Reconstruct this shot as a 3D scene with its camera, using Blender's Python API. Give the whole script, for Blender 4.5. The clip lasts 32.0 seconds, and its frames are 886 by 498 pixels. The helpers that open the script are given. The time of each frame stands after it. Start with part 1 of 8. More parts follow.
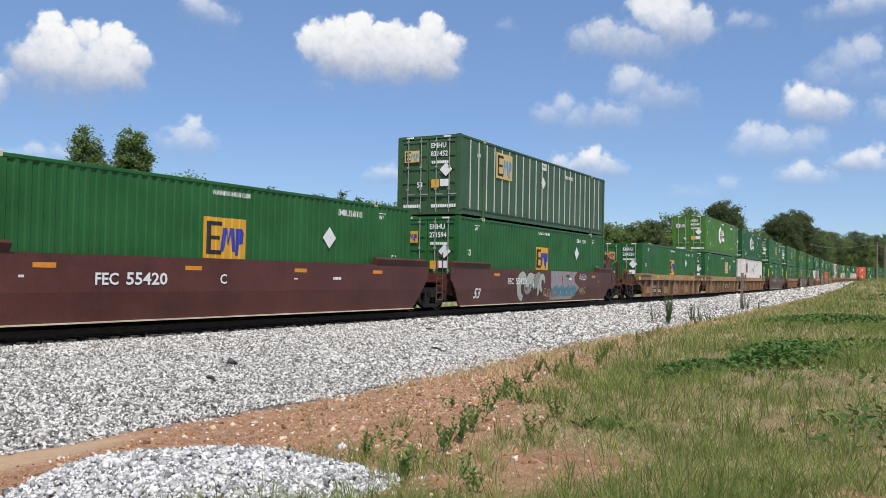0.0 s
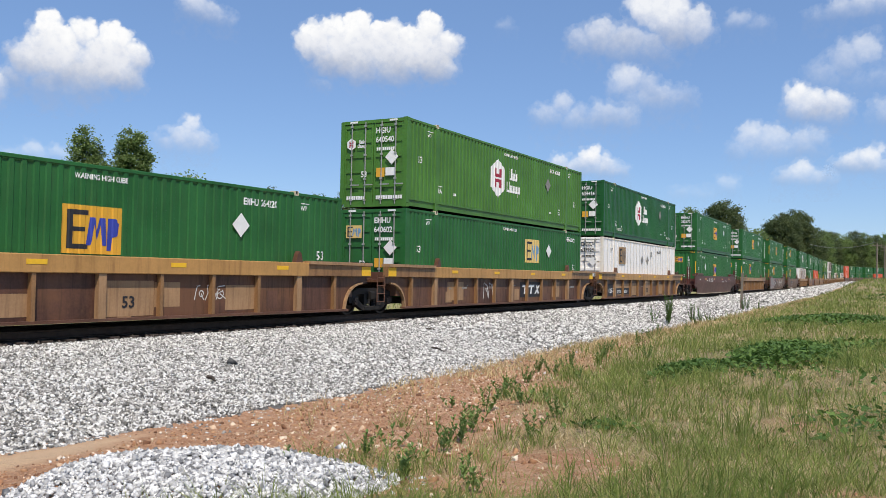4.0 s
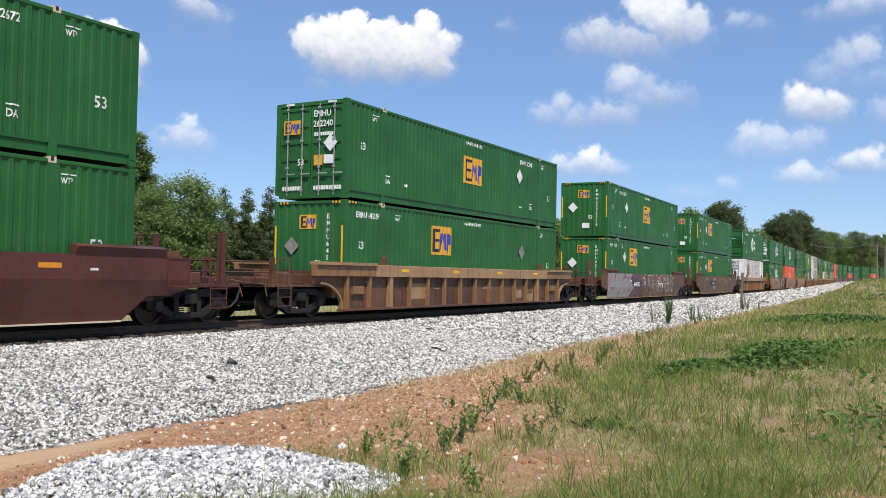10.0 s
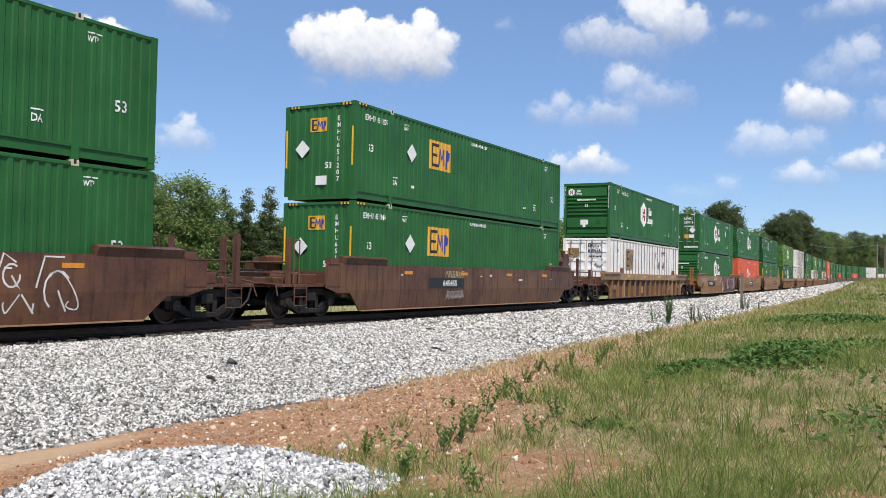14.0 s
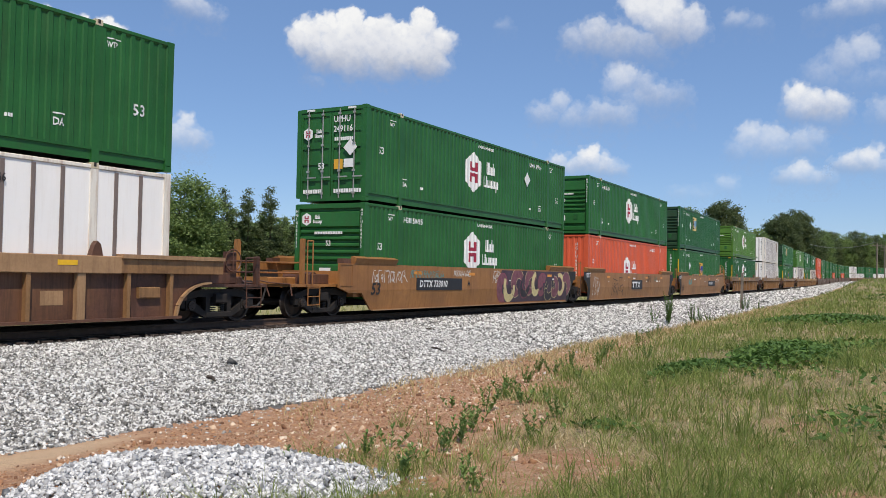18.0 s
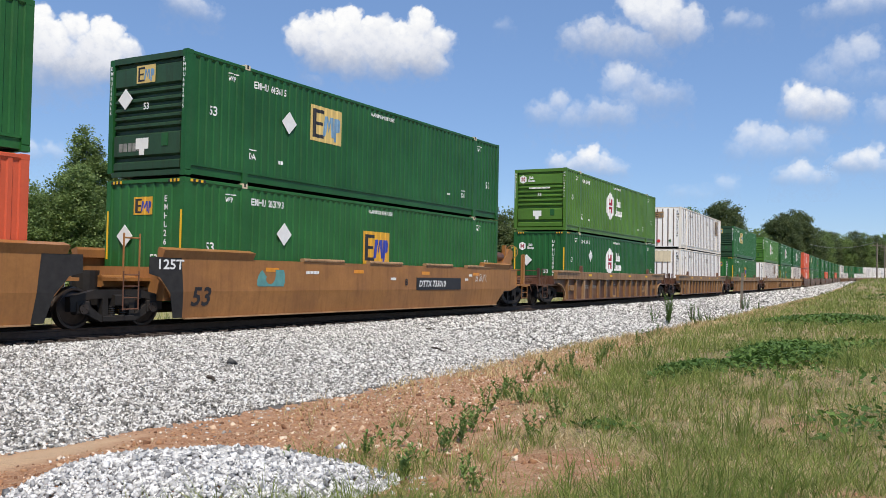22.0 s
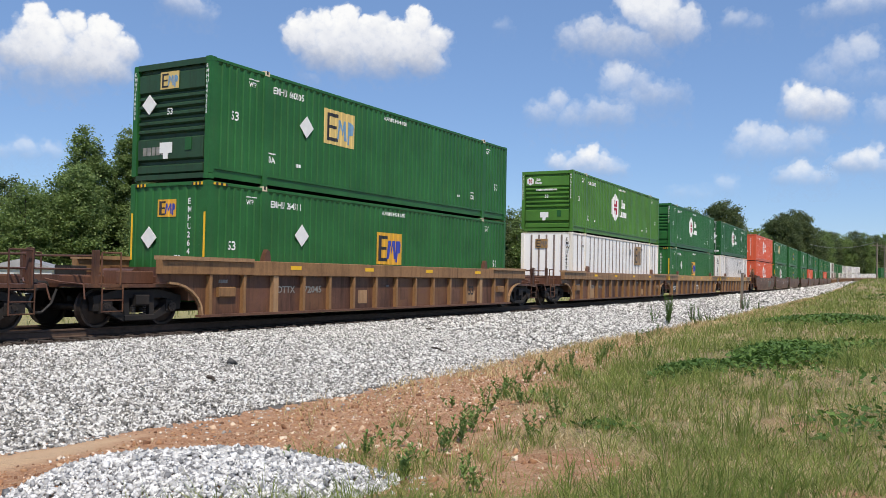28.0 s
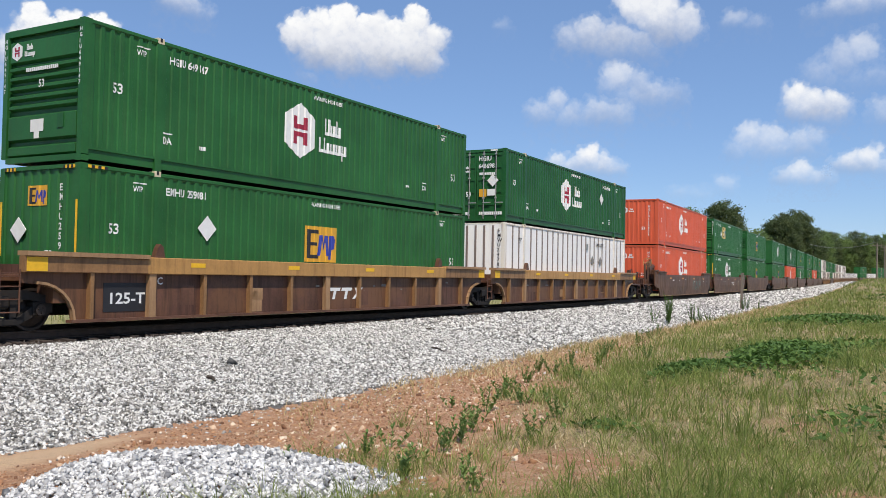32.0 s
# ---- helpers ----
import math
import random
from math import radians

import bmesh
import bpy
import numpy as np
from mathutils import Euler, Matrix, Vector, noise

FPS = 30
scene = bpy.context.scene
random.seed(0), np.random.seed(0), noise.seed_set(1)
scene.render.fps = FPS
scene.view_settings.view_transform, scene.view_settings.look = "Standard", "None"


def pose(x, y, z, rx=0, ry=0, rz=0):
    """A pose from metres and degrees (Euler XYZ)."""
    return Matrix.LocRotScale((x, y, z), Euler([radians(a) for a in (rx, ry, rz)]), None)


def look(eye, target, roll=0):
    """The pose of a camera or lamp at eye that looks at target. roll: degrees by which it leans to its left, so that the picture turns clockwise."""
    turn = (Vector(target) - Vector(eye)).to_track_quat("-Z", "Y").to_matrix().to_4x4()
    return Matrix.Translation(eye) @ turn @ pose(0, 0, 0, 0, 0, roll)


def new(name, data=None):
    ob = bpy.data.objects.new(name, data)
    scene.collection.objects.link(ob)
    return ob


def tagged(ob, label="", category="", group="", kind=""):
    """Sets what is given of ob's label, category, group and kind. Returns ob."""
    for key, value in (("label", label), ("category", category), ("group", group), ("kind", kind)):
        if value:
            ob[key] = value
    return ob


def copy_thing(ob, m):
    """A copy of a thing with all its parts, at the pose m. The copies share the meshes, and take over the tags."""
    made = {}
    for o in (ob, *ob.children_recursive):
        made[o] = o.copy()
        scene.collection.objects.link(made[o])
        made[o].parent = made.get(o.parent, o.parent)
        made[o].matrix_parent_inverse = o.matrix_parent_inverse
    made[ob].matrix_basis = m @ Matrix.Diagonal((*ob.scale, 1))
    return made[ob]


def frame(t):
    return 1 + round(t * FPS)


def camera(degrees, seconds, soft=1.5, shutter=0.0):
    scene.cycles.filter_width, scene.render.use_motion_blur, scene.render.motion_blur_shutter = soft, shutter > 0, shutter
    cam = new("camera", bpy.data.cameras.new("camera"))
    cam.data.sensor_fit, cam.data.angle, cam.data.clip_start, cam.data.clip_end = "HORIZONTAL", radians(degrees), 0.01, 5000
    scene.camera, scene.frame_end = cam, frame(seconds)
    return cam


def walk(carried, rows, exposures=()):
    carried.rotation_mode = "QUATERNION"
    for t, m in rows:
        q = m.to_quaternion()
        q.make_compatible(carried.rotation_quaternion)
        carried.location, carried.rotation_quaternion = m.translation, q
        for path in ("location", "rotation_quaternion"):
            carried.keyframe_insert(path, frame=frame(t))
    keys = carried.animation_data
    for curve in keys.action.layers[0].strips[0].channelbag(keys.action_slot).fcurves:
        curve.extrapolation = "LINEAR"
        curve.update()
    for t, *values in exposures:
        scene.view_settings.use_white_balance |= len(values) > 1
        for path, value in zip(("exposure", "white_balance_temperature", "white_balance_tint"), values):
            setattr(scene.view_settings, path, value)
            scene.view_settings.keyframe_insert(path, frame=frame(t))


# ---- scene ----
FOV = 53.563
cam = camera(FOV, 32.0, soft=0.78)


def eye_pose():
    """A standing camera: yaw to the left of +y, pitch up, lean."""
    yaw, pitch, roll = 0.558777, 0.030045, 0.018708
    f = Vector((-math.sin(yaw) * math.cos(pitch), math.cos(yaw) * math.cos(pitch), math.sin(pitch)))
    r = Vector((math.cos(yaw), math.sin(yaw), 0))
    u = r.cross(f)
    r2 = r * math.cos(roll) + u * math.sin(roll)
    u2 = u * math.cos(roll) - r * math.sin(roll)
    m = Matrix((r2, u2, -f)).transposed().to_4x4()
    return Matrix.Translation((0, 0, 1.2338)) @ m


EYE = eye_pose()
walk(cam, [(0, EYE), (32, EYE)], exposures=[(0, -0.08), (1, -0.01), (2, 0.02), (3, -0.01), (6, -0.02), (7, -0.06), (8, -0.09), (9, 0.04), (10, 0.08), (12, 0.09), (14, 0.07), (17, -0.07), (18, -0.14), (19, -0.05), (22, -0.02), (23, 0.0), (25, -0.12), (28, -0.04), (29, 0.0), (30, -0.11), (31, -0.17), (32, -0.03)])

# ---- light ----
SUN_TO = Vector((0.395, -0.38, 0.84)).normalized()
world = bpy.data.worlds.new("sky")
scene.world = world
world.use_nodes = True
wn = world.node_tree
sky = wn.nodes.new("ShaderNodeTexSky")
sky.sky_type = "NISHITA"
sky.sun_disc = False
sky.sun_elevation = math.asin(SUN_TO.z)
sky.sun_rotation = math.atan2(SUN_TO.x, SUN_TO.y)
sky.altitude = 1200
sky.air_density, sky.dust_density, sky.ozone_density = 1.0, 0.1, 4.0
tint = wn.nodes.new("ShaderNodeMix")
tint.data_type, tint.blend_type = "RGBA", "MULTIPLY"
tint.inputs[0].default_value = 1.0
tint.inputs[7].default_value = (0.98, 1.0, 1.05, 1)
wn.links.new(sky.outputs[0], tint.inputs[6])
haze = wn.nodes.new("ShaderNodeMix")
haze.data_type = "RGBA"
haze.inputs[0].default_value = 0.42
haze.inputs[7].default_value = (1.80, 3.1, 5.82, 1)
wn.links.new(tint.outputs[2], haze.inputs[6])
wn.links.new(haze.outputs[2], wn.nodes["Background"].inputs[0])
wn.nodes["Background"].inputs[1].default_value = 0.125
sun_data = bpy.data.lights.new("sun", "SUN")
sun_data.energy, sun_data.angle, sun_data.color = 4.65, radians(0.55), (1.0, 0.915, 0.795)
sun = new("sun", sun_data)
sun.matrix_basis = look(SUN_TO * 100, (0, 0, 0))


# ---- materials ----
def nodes_of(name, rough=0.6, metal=0.0):
    m = bpy.data.materials.new(name)
    m.use_nodes = True
    t = m.node_tree
    b = t.nodes["Principled BSDF"]
    b.inputs["Roughness"].default_value = rough
    b.inputs["Metallic"].default_value = metal
    return m, t, b


def noise_tex(t, scale, detail=4.0, rough=0.6, stretch=None, coord="Object"):
    c = t.nodes.new("ShaderNodeTexCoord")
    n = t.nodes.new("ShaderNodeTexNoise")
    n.inputs["Scale"].default_value = scale
    n.inputs["Detail"].default_value = detail
    n.inputs["Roughness"].default_value = rough
    src = c.outputs[coord]
    if stretch:
        mp = t.nodes.new("ShaderNodeMapping")
        mp.inputs["Scale"].default_value = stretch
        t.links.new(src, mp.inputs[0])
        src = mp.outputs[0]
    t.links.new(src, n.inputs["Vector"])
    return n.outputs["Fac"]


def ramp(t, fac, stops):
    r = t.nodes.new("ShaderNodeValToRGB")
    e = r.color_ramp.elements
    for i, (p, c) in enumerate(stops):
        if i > 1:
            e.new(p)
        e[i].position = p
        e[i].color = (*c, 1) if len(c) == 3 else c
    t.links.new(fac, r.inputs[0])
    return r.outputs[0]


def mixc(t, fac, a, b, mode="MIX"):
    x = t.nodes.new("ShaderNodeMix")
    x.data_type, x.blend_type = "RGBA", mode
    for sock, v in ((x.inputs[0], fac), (x.inputs[6], a), (x.inputs[7], b)):
        if hasattr(v, "links"):
            t.links.new(v, sock)
        elif isinstance(v, (int, float)):
            sock.default_value = v
        else:
            sock.default_value = (*v, 1)
    return x.outputs[2]


def math_node(t, op, a, b=0.0, clamp=False):
    x = t.nodes.new("ShaderNodeMath")
    x.operation, x.use_clamp = op, clamp
    for i, v in enumerate((a, b)):
        if hasattr(v, "links"):
            t.links.new(v, x.inputs[i])
        else:
            x.inputs[i].default_value = v
    return x.outputs[0]


def bump(t, b, height, strength=0.3, dist=0.02):
    x = t.nodes.new("ShaderNodeBump")
    x.inputs["Strength"].default_value = strength
    x.inputs["Distance"].default_value = dist
    t.links.new(height, x.inputs["Height"])
    t.links.new(x.outputs[0], b.inputs["Normal"])


def paint(name, col, dirt=(0.08, 0.06, 0.045), amount=0.35, rough=0.5, streak=True, fade=0.25, scale=1.0, patch=None):
    """Weathered paint: blotchy fading, vertical dirt streaks, fine grain."""
    m, t, b = nodes_of(name, rough)
    big = noise_tex(t, 0.7 * scale, 5.0)
    fine = noise_tex(t, 18 * scale, 3.0)
    lo = tuple(c * (1 - fade) for c in col)
    hi = tuple(min(1, c * (1 + fade) + 0.006) for c in col)
    base = ramp(t, big, [(0.3, lo), (0.7, hi)])
    base = mixc(t, 0.25, base, ramp(t, fine, [(0.3, lo), (0.7, hi)]))
    if patch:
        base = mixc(t, math_node(t, "MULTIPLY", ramp(t, noise_tex(t, 0.55, 6.0, 0.68), [(0.47, (0, 0, 0)), (0.60, (1, 1, 1))]), 0.75), base, patch)
    st = noise_tex(t, 1.0, 6.0, 0.7, (7.0, 7.0, 0.55) if streak else (2.0, 2.0, 2.0))
    mask = math_node(t, "MULTIPLY", ramp(t, st, [(0.48, (0, 0, 0)), (0.78, (1, 1, 1))]), amount)
    out = mixc(t, mask, base, dirt)
    b.inputs["Specular IOR Level"].default_value = 0.3
    t.links.new(out, b.inputs["Base Color"])
    t.links.new(math_node(t, "ADD", math_node(t, "MULTIPLY", mask, 0.4), rough - 0.08), b.inputs["Roughness"])
    bump(t, b, fine, 0.08, 0.004)
    return m


def plain(name, col, rough=0.6, metal=0.0, var=0.15, scale=6.0):
    m, t, b = nodes_of(name, rough, metal)
    f = noise_tex(t, scale, 4.0)
    t.links.new(ramp(t, f, [(0.3, tuple(c * (1 - var) for c in col)), (0.7, tuple(min(1, c * (1 + var)) for c in col))]), b.inputs["Base Color"])
    return m


GREEN = paint("green_paint", (0.019, 0.117, 0.026), amount=0.22)
DARKG = paint("darker_green_paint", (0.022, 0.062, 0.028), dirt=(0.035, 0.028, 0.022), amount=0.6)
GREEN2 = paint("bluish_green_paint", (0.012, 0.094, 0.022), amount=0.22)
LGREEN = paint("light_green_paint", (0.064, 0.180, 0.025), amount=0.25)
LIME = paint("yellowish_light_green_paint", (0.072, 0.172, 0.022), amount=0.3)
OLIVE = paint("dull_green_paint", (0.045, 0.105, 0.042), amount=0.3)
WHITE = paint("white_paint", (0.93, 0.905, 0.87), dirt=(0.52, 0.40, 0.28), amount=0.16, fade=0.02)
ORANGE = paint("orange_paint", (0.62, 0.105, 0.045), amount=0.18, fade=0.12)
MAROON = paint("maroon_paint", (0.098, 0.031, 0.025), amount=0.45, fade=0.35)
TAN = paint("tan_yellow_paint", (0.335, 0.150, 0.046), dirt=(0.12, 0.055, 0.025), amount=0.42, fade=0.25, patch=(0.25, 0.112, 0.042))
BROWN = paint("brown_weathered_paint", (0.102, 0.046, 0.030), dirt=(0.030, 0.019, 0.015), amount=0.9, fade=0.55, patch=(0.172, 0.082, 0.041))
DUST = paint("pale_tan_worn_edge", (0.36, 0.215, 0.11), dirt=(0.12, 0.06, 0.035), amount=0.7, fade=0.3)
RAILTAN = paint("tan_patched_rail", (0.262, 0.140, 0.060), dirt=(0.08, 0.04, 0.026), amount=0.75, fade=0.45)
YELLOWC = paint("dusty_yellow_paint", (0.45, 0.245, 0.080), dirt=(0.14, 0.06, 0.03), amount=0.6, fade=0.25)
RUST = paint("rust_brown_steel", (0.125, 0.058, 0.036), dirt=(0.045, 0.03, 0.022), amount=0.6, fade=0.4)
LOGO_Y = paint("yellow_decal", (0.68, 0.36, 0.035), amount=0.12, fade=0.06)
LOGO_P = paint("pale_yellow_decal", (0.66, 0.48, 0.17), amount=0.12, fade=0.06)
LOGO_T = paint("faded_ochre_decal", (0.34, 0.20, 0.075), amount=0.3, fade=0.2)
FADED = plain("faded_brown_decal", (0.16, 0.13, 0.11))
INK_K = plain("black_decal", (0.018, 0.018, 0.022))
INK_B = plain("blue_decal", (0.03, 0.05, 0.33))
INK_LB = plain("faded_blue_decal", (0.16, 0.30, 0.46))
INK_W = plain("white_decal", (0.80, 0.80, 0.78), var=0.06)
INK_R = plain("dark_red_decal", (0.33, 0.02, 0.05))
INK_G = plain("grey_decal", (0.24, 0.23, 0.21), var=0.3)
YELLOW = plain("safety_yellow", (0.80, 0.46, 0.02), var=0.1)
REFLECT = plain("orange_reflector", (0.72, 0.27, 0.02), 0.35)
BLACK = plain("black_steel", (0.020, 0.018, 0.017), 0.7, var=0.4)
DARK = paint("grimy_dark_steel", (0.016, 0.0135, 0.012), dirt=(0.050, 0.034, 0.024), amount=0.5, rough=0.75, streak=False)
GALV = plain("galvanised_grey_steel", (0.34, 0.35, 0.33), 0.5, 0.3, 0.2)
BATTEN = paint("greyish_brown_strip", (0.20, 0.155, 0.135), amount=0.3, fade=0.25)
BATTEN_L = paint("pale_worn_strip", (0.62, 0.60, 0.56), amount=0.35, fade=0.15)
WHITEP = paint("rust_stained_white_paint", (0.80, 0.75, 0.66), dirt=(0.30, 0.13, 0.06), amount=0.75, fade=0.08)
CREAM = paint("cream_paint", (0.62, 0.54, 0.38), dirt=(0.2, 0.1, 0.05), amount=0.4)
RAIL = plain("rail_rust", (0.095, 0.060, 0.042), 0.7, 0.2, 0.3)
TIE = paint("creosoted_wood", (0.060, 0.045, 0.036), dirt=(0.15, 0.13, 0.11), amount=0.5, rough=0.85, streak=False)
POSTM = plain("weathered_grey_post", (0.21, 0.175, 0.14), 0.8)
GRAF_S = plain("silver_spray_paint", (0.31, 0.295, 0.285), 0.5, 0.15, 0.2)
GRAF_P = plain("pink_spray_paint", (0.30, 0.045, 0.085))
GRAF_TB = plain("turquoise_spray_paint", (0.085, 0.25, 0.30))
GRAF_G = plain("pale_green_spray_paint", (0.42, 0.47, 0.38))
GRAF_PL = plain("dark_plum_spray_paint", (0.055, 0.032, 0.048), var=0.5, scale=2.0)
GRAF_R = plain("dusty_rose_spray_paint", (0.19, 0.065, 0.085), var=0.3)
GRAF_V = plain("violet_spray_paint", (0.20, 0.14, 0.30))
GRAF_W = plain("white_spray_paint", (0.66, 0.64, 0.60), var=0.2)
GRAF_K = plain("black_spray_paint", (0.025, 0.022, 0.028), var=0.4)
GRAF_Y = plain("pale_yellow_spray_paint", (0.60, 0.50, 0.24))
GRAF_T = plain("teal_spray_paint", (0.10, 0.28, 0.27))


# ---- mesh helpers ----
class Geo:
    """Collects vertices and faces of one mesh."""

    def __init__(self):
        self.v, self.f = [], []

    def box(self, x0, y0, z0, x1, y1, z1, c=0.0):
        """A box, with chamfered edges along its length when c is given."""
        k = len(self.v)
        if c <= 0:
            self.v += [(x0, y0, z0), (x1, y0, z0), (x1, y1, z0), (x0, y1, z0), (x0, y0, z1), (x1, y0, z1), (x1, y1, z1), (x0, y1, z1)]
            self.f += [(k, k + 3, k + 2, k + 1), (k + 4, k + 5, k + 6, k + 7), (k, k + 1, k + 5, k + 4), (k + 1, k + 2, k + 6, k + 5), (k + 2, k + 3, k + 7, k + 6), (k + 3, k, k + 4, k + 7)]
            return self
        prof = [(y0 + c, z0), (y1 - c, z0), (y1, z0 + c), (y1, z1 - c), (y1 - c, z1), (y0 + c, z1), (y0, z1 - c), (y0, z0 + c)]
        return self.sweep_x(prof, x0, x1)

    def sweep_x(self, prof, x0, x1, shift=None):
        """A (y, z) outline drawn out along x, with closed ends."""
        k, n = len(self.v), len(prof)
        self.v += [(x0, y, z) for y, z in prof] + [(x1, y, z) for y, z in prof]
        self.f += [(k + i, k + (i + 1) % n, k + n + (i + 1) % n, k + n + i) for i in range(n)]
        self.f += [tuple(k + i for i in reversed(range(n))), tuple(k + n + i for i in range(n))]
        return self

    def sweep_y(self, prof, y0, y1):
        """A (x, z) outline drawn out along y, with closed ends."""
        k, n = len(self.v), len(prof)
        self.v += [(x, y0, z) for x, z in prof] + [(x, y1, z) for x, z in prof]
        self.f += [(k + i, k + n + i, k + n + (i + 1) % n, k + (i + 1) % n) for i in range(n)]
        self.f += [tuple(k + i for i in range(n)), tuple(k + n + i for i in reversed(range(n)))]
        return self

    def tube(self, p, q, r, n=8, r2=None, cap=True):
        p, q = Vector(p), Vector(q)
        d = (q - p).normalized()
        a = d.orthogonal().normalized()
        b = d.cross(a)
        k = len(self.v)
        r2 = r if r2 is None else r2
        for c, rr in ((p, r), (q, r2)):
            for i in range(n):
                w = 2 * math.pi * i / n
                self.v.append(tuple(c + (a * math.cos(w) + b * math.sin(w)) * rr))
        self.f += [(k + i, k + (i + 1) % n, k + n + (i + 1) % n, k + n + i) for i in range(n)]
        if cap:
            self.f += [tuple(k + i for i in reversed(range(n))), tuple(k + n + i for i in range(n))]
        return self

    def path(self, pts, r, n=6):
        for a, b in zip(pts, pts[1:]):
            self.tube(a, b, r, n)
        return self

    def poly_side(self, pts, y, d=0.004):
        """A flat plate with the (x, z) outline pts on the side that faces -y."""
        return self.sweep_y(pts, y - d, y)

    def mesh(self, name, mat):
        me = bpy.data.meshes.new(name)
        me.from_pydata(self.v, [], self.f)
        me.materials.append(mat)
        me.update()
        return me


CACHE = {}


def cached(key, make):
    if key not in CACHE:
        CACHE[key] = make()
    return CACHE[key]


def part(name, geo, mat, parent, label="", at=None):
    """Links a mesh as one part under a thing or a part."""
    me = geo.mesh(name, mat) if isinstance(geo, Geo) else geo
    ob = new(name, me)
    ob.parent = parent
    if at is not None:
        ob.matrix_basis = at
    if label:
        ob["label"] = label
    return ob


def thing(name, label, category, group="", kind=""):
    return tagged(new(name), label, category, group, kind)


def text_mesh(s, size, mat, slant=0.0, align="LEFT", narrow=1.0):
    def make():
        cu = bpy.data.curves.new("lettering", "FONT")
        cu.body, cu.size, cu.shear, cu.align_x, cu.resolution_u = s, size, slant, align, 2
        cu.extrude, cu.offset = 0.0, size * 0.022
        ob = bpy.data.objects.new("lettering", cu)
        scene.collection.objects.link(ob)
        bpy.context.view_layer.update()
        me = bpy.data.meshes.new_from_object(ob.evaluated_get(bpy.context.evaluated_depsgraph_get()))
        bpy.data.objects.remove(ob)
        me.transform(Matrix.Diagonal((narrow, 1, 1, 1)))
        me.materials.clear()
        me.materials.append(mat)
        return me
    return cached(("txt", s, size, mat.name, slant, align, narrow), make)


def on_side(x, z, y):
    """A pose on a wall that faces -y."""
    return pose(x, y, z, 90)


def on_end(y, z, x):
    """A pose on an end that faces -x; the writing runs towards -y."""
    return pose(x, y, z, 90, 0, -90)


# ---- the line of the track ----
KNOT_S = [-60, -40, 20, 40, 60, 80, 100, 130, 170, 230, 300, 400, 600, 1300]
KNOT_K = [0, 1.265e-3, 1.287e-3, 1.400e-3, 5.11e-4, 1.70e-4, 1.222e-4, 1.243e-4, 1.87e-4, -2.326e-4, 1.881e-4, -1.905e-3, -2.2e-3, 0]
HEAD0 = 0.01318
GS = np.arange(-460, 1321, 1.0)
_k = np.interp(GS, KNOT_S, KNOT_K)
_th = np.concatenate([[0], np.cumsum((_k[1:] + _k[:-1]) / 2)])
_th += HEAD0 - np.interp(0, GS, _th)
_x = np.concatenate([[0], np.cumsum(-(np.sin(_th[1:]) + np.sin(_th[:-1])) / 2)])
_y = np.concatenate([[0], np.cumsum((np.cos(_th[1:]) + np.cos(_th[:-1])) / 2)])
_x += -16.5036 - np.interp(0, GS, _x)
_y -= np.interp(0, GS, _y)


def rise(s):
    return 1.12e-5 * np.clip(s, 0, 600) ** 2


def on_line(s, lat=0.0):
    """World x, y and heading of a point s metres along the track, lat metres to its camera side."""
    a = np.interp(s, GS, _th)
    return np.interp(s, GS, _x) + lat * np.cos(a), np.interp(s, GS, _y) + lat * np.sin(a), a


def line_pose(s0, s1, z=0.0):
    """The pose of a rigid thing that rides on the line between s0 and s1."""
    x0, y0, _ = on_line(s0)
    x1, y1, _ = on_line(s1)
    z0, z1 = rise(s0), rise(s1)
    m = pose((x0 + x1) / 2, (y0 + y1) / 2, (z0 + z1) / 2 + z, 0, -math.degrees(math.atan2(z1 - z0, s1 - s0)), math.degrees(math.atan2(y1 - y0, x1 - x0)))
    return m


# ---- containers: length along x, the end at -x leads, the side at -y faces the lens ----
CL, CW, CH = 16.154, 2.591, 2.896
HL, HW = CL / 2, CW / 2
POST40 = 6.096
Z_BED, Z_UP = 0.472, 3.41


def wave(lo, hi, pitch=0.262, depth=0.028, base=0.0):
    """Points along a trapezoid corrugation: (along, depth)."""
    n = max(1, round((hi - lo) / pitch))
    p = (hi - lo) / n
    pts = []
    for i in range(n):
        a = lo + i * p
        pts += [(a, 0.0), (a + 0.36 * p, 0.0), (a + 0.46 * p, depth), (a + 0.90 * p, depth)]
    pts.append((hi, 0.0))
    return [(a, base + d) for a, d in pts]


def corrugated_side(g, x0, x1, z0, z1, y, sgn):
    """Vertical corrugation between x0 and x1; sgn -1: faces -y."""
    w = wave(x0, x1)
    k = len(g.v)
    for a, d in w:
        yy = y - sgn * d
        g.v += [(a, yy, z0), (a, yy, z1)]
    for i in range(len(w) - 1):
        q = (k + 2 * i, k + 2 * i + 2, k + 2 * i + 3, k + 2 * i + 1)
        g.f.append(q if sgn < 0 else q[::-1])
    # small hoods that close the flutes under the top rail
    for i in range(0, len(w) - 4, 4):
        a0, a1 = w[i + 1][0], w[i + 4][0]
        n = len(g.v)
        g.v += [(a0, y, z1), (a1, y, z1), (a1 - 0.04, y - sgn * 0.024, z1 - 0.05), (a0 + 0.04, y - sgn * 0.024, z1 - 0.05)]
        g.f.append((n, n + 3, n + 2, n + 1) if sgn < 0 else (n, n + 1, n + 2, n + 3))
    return g


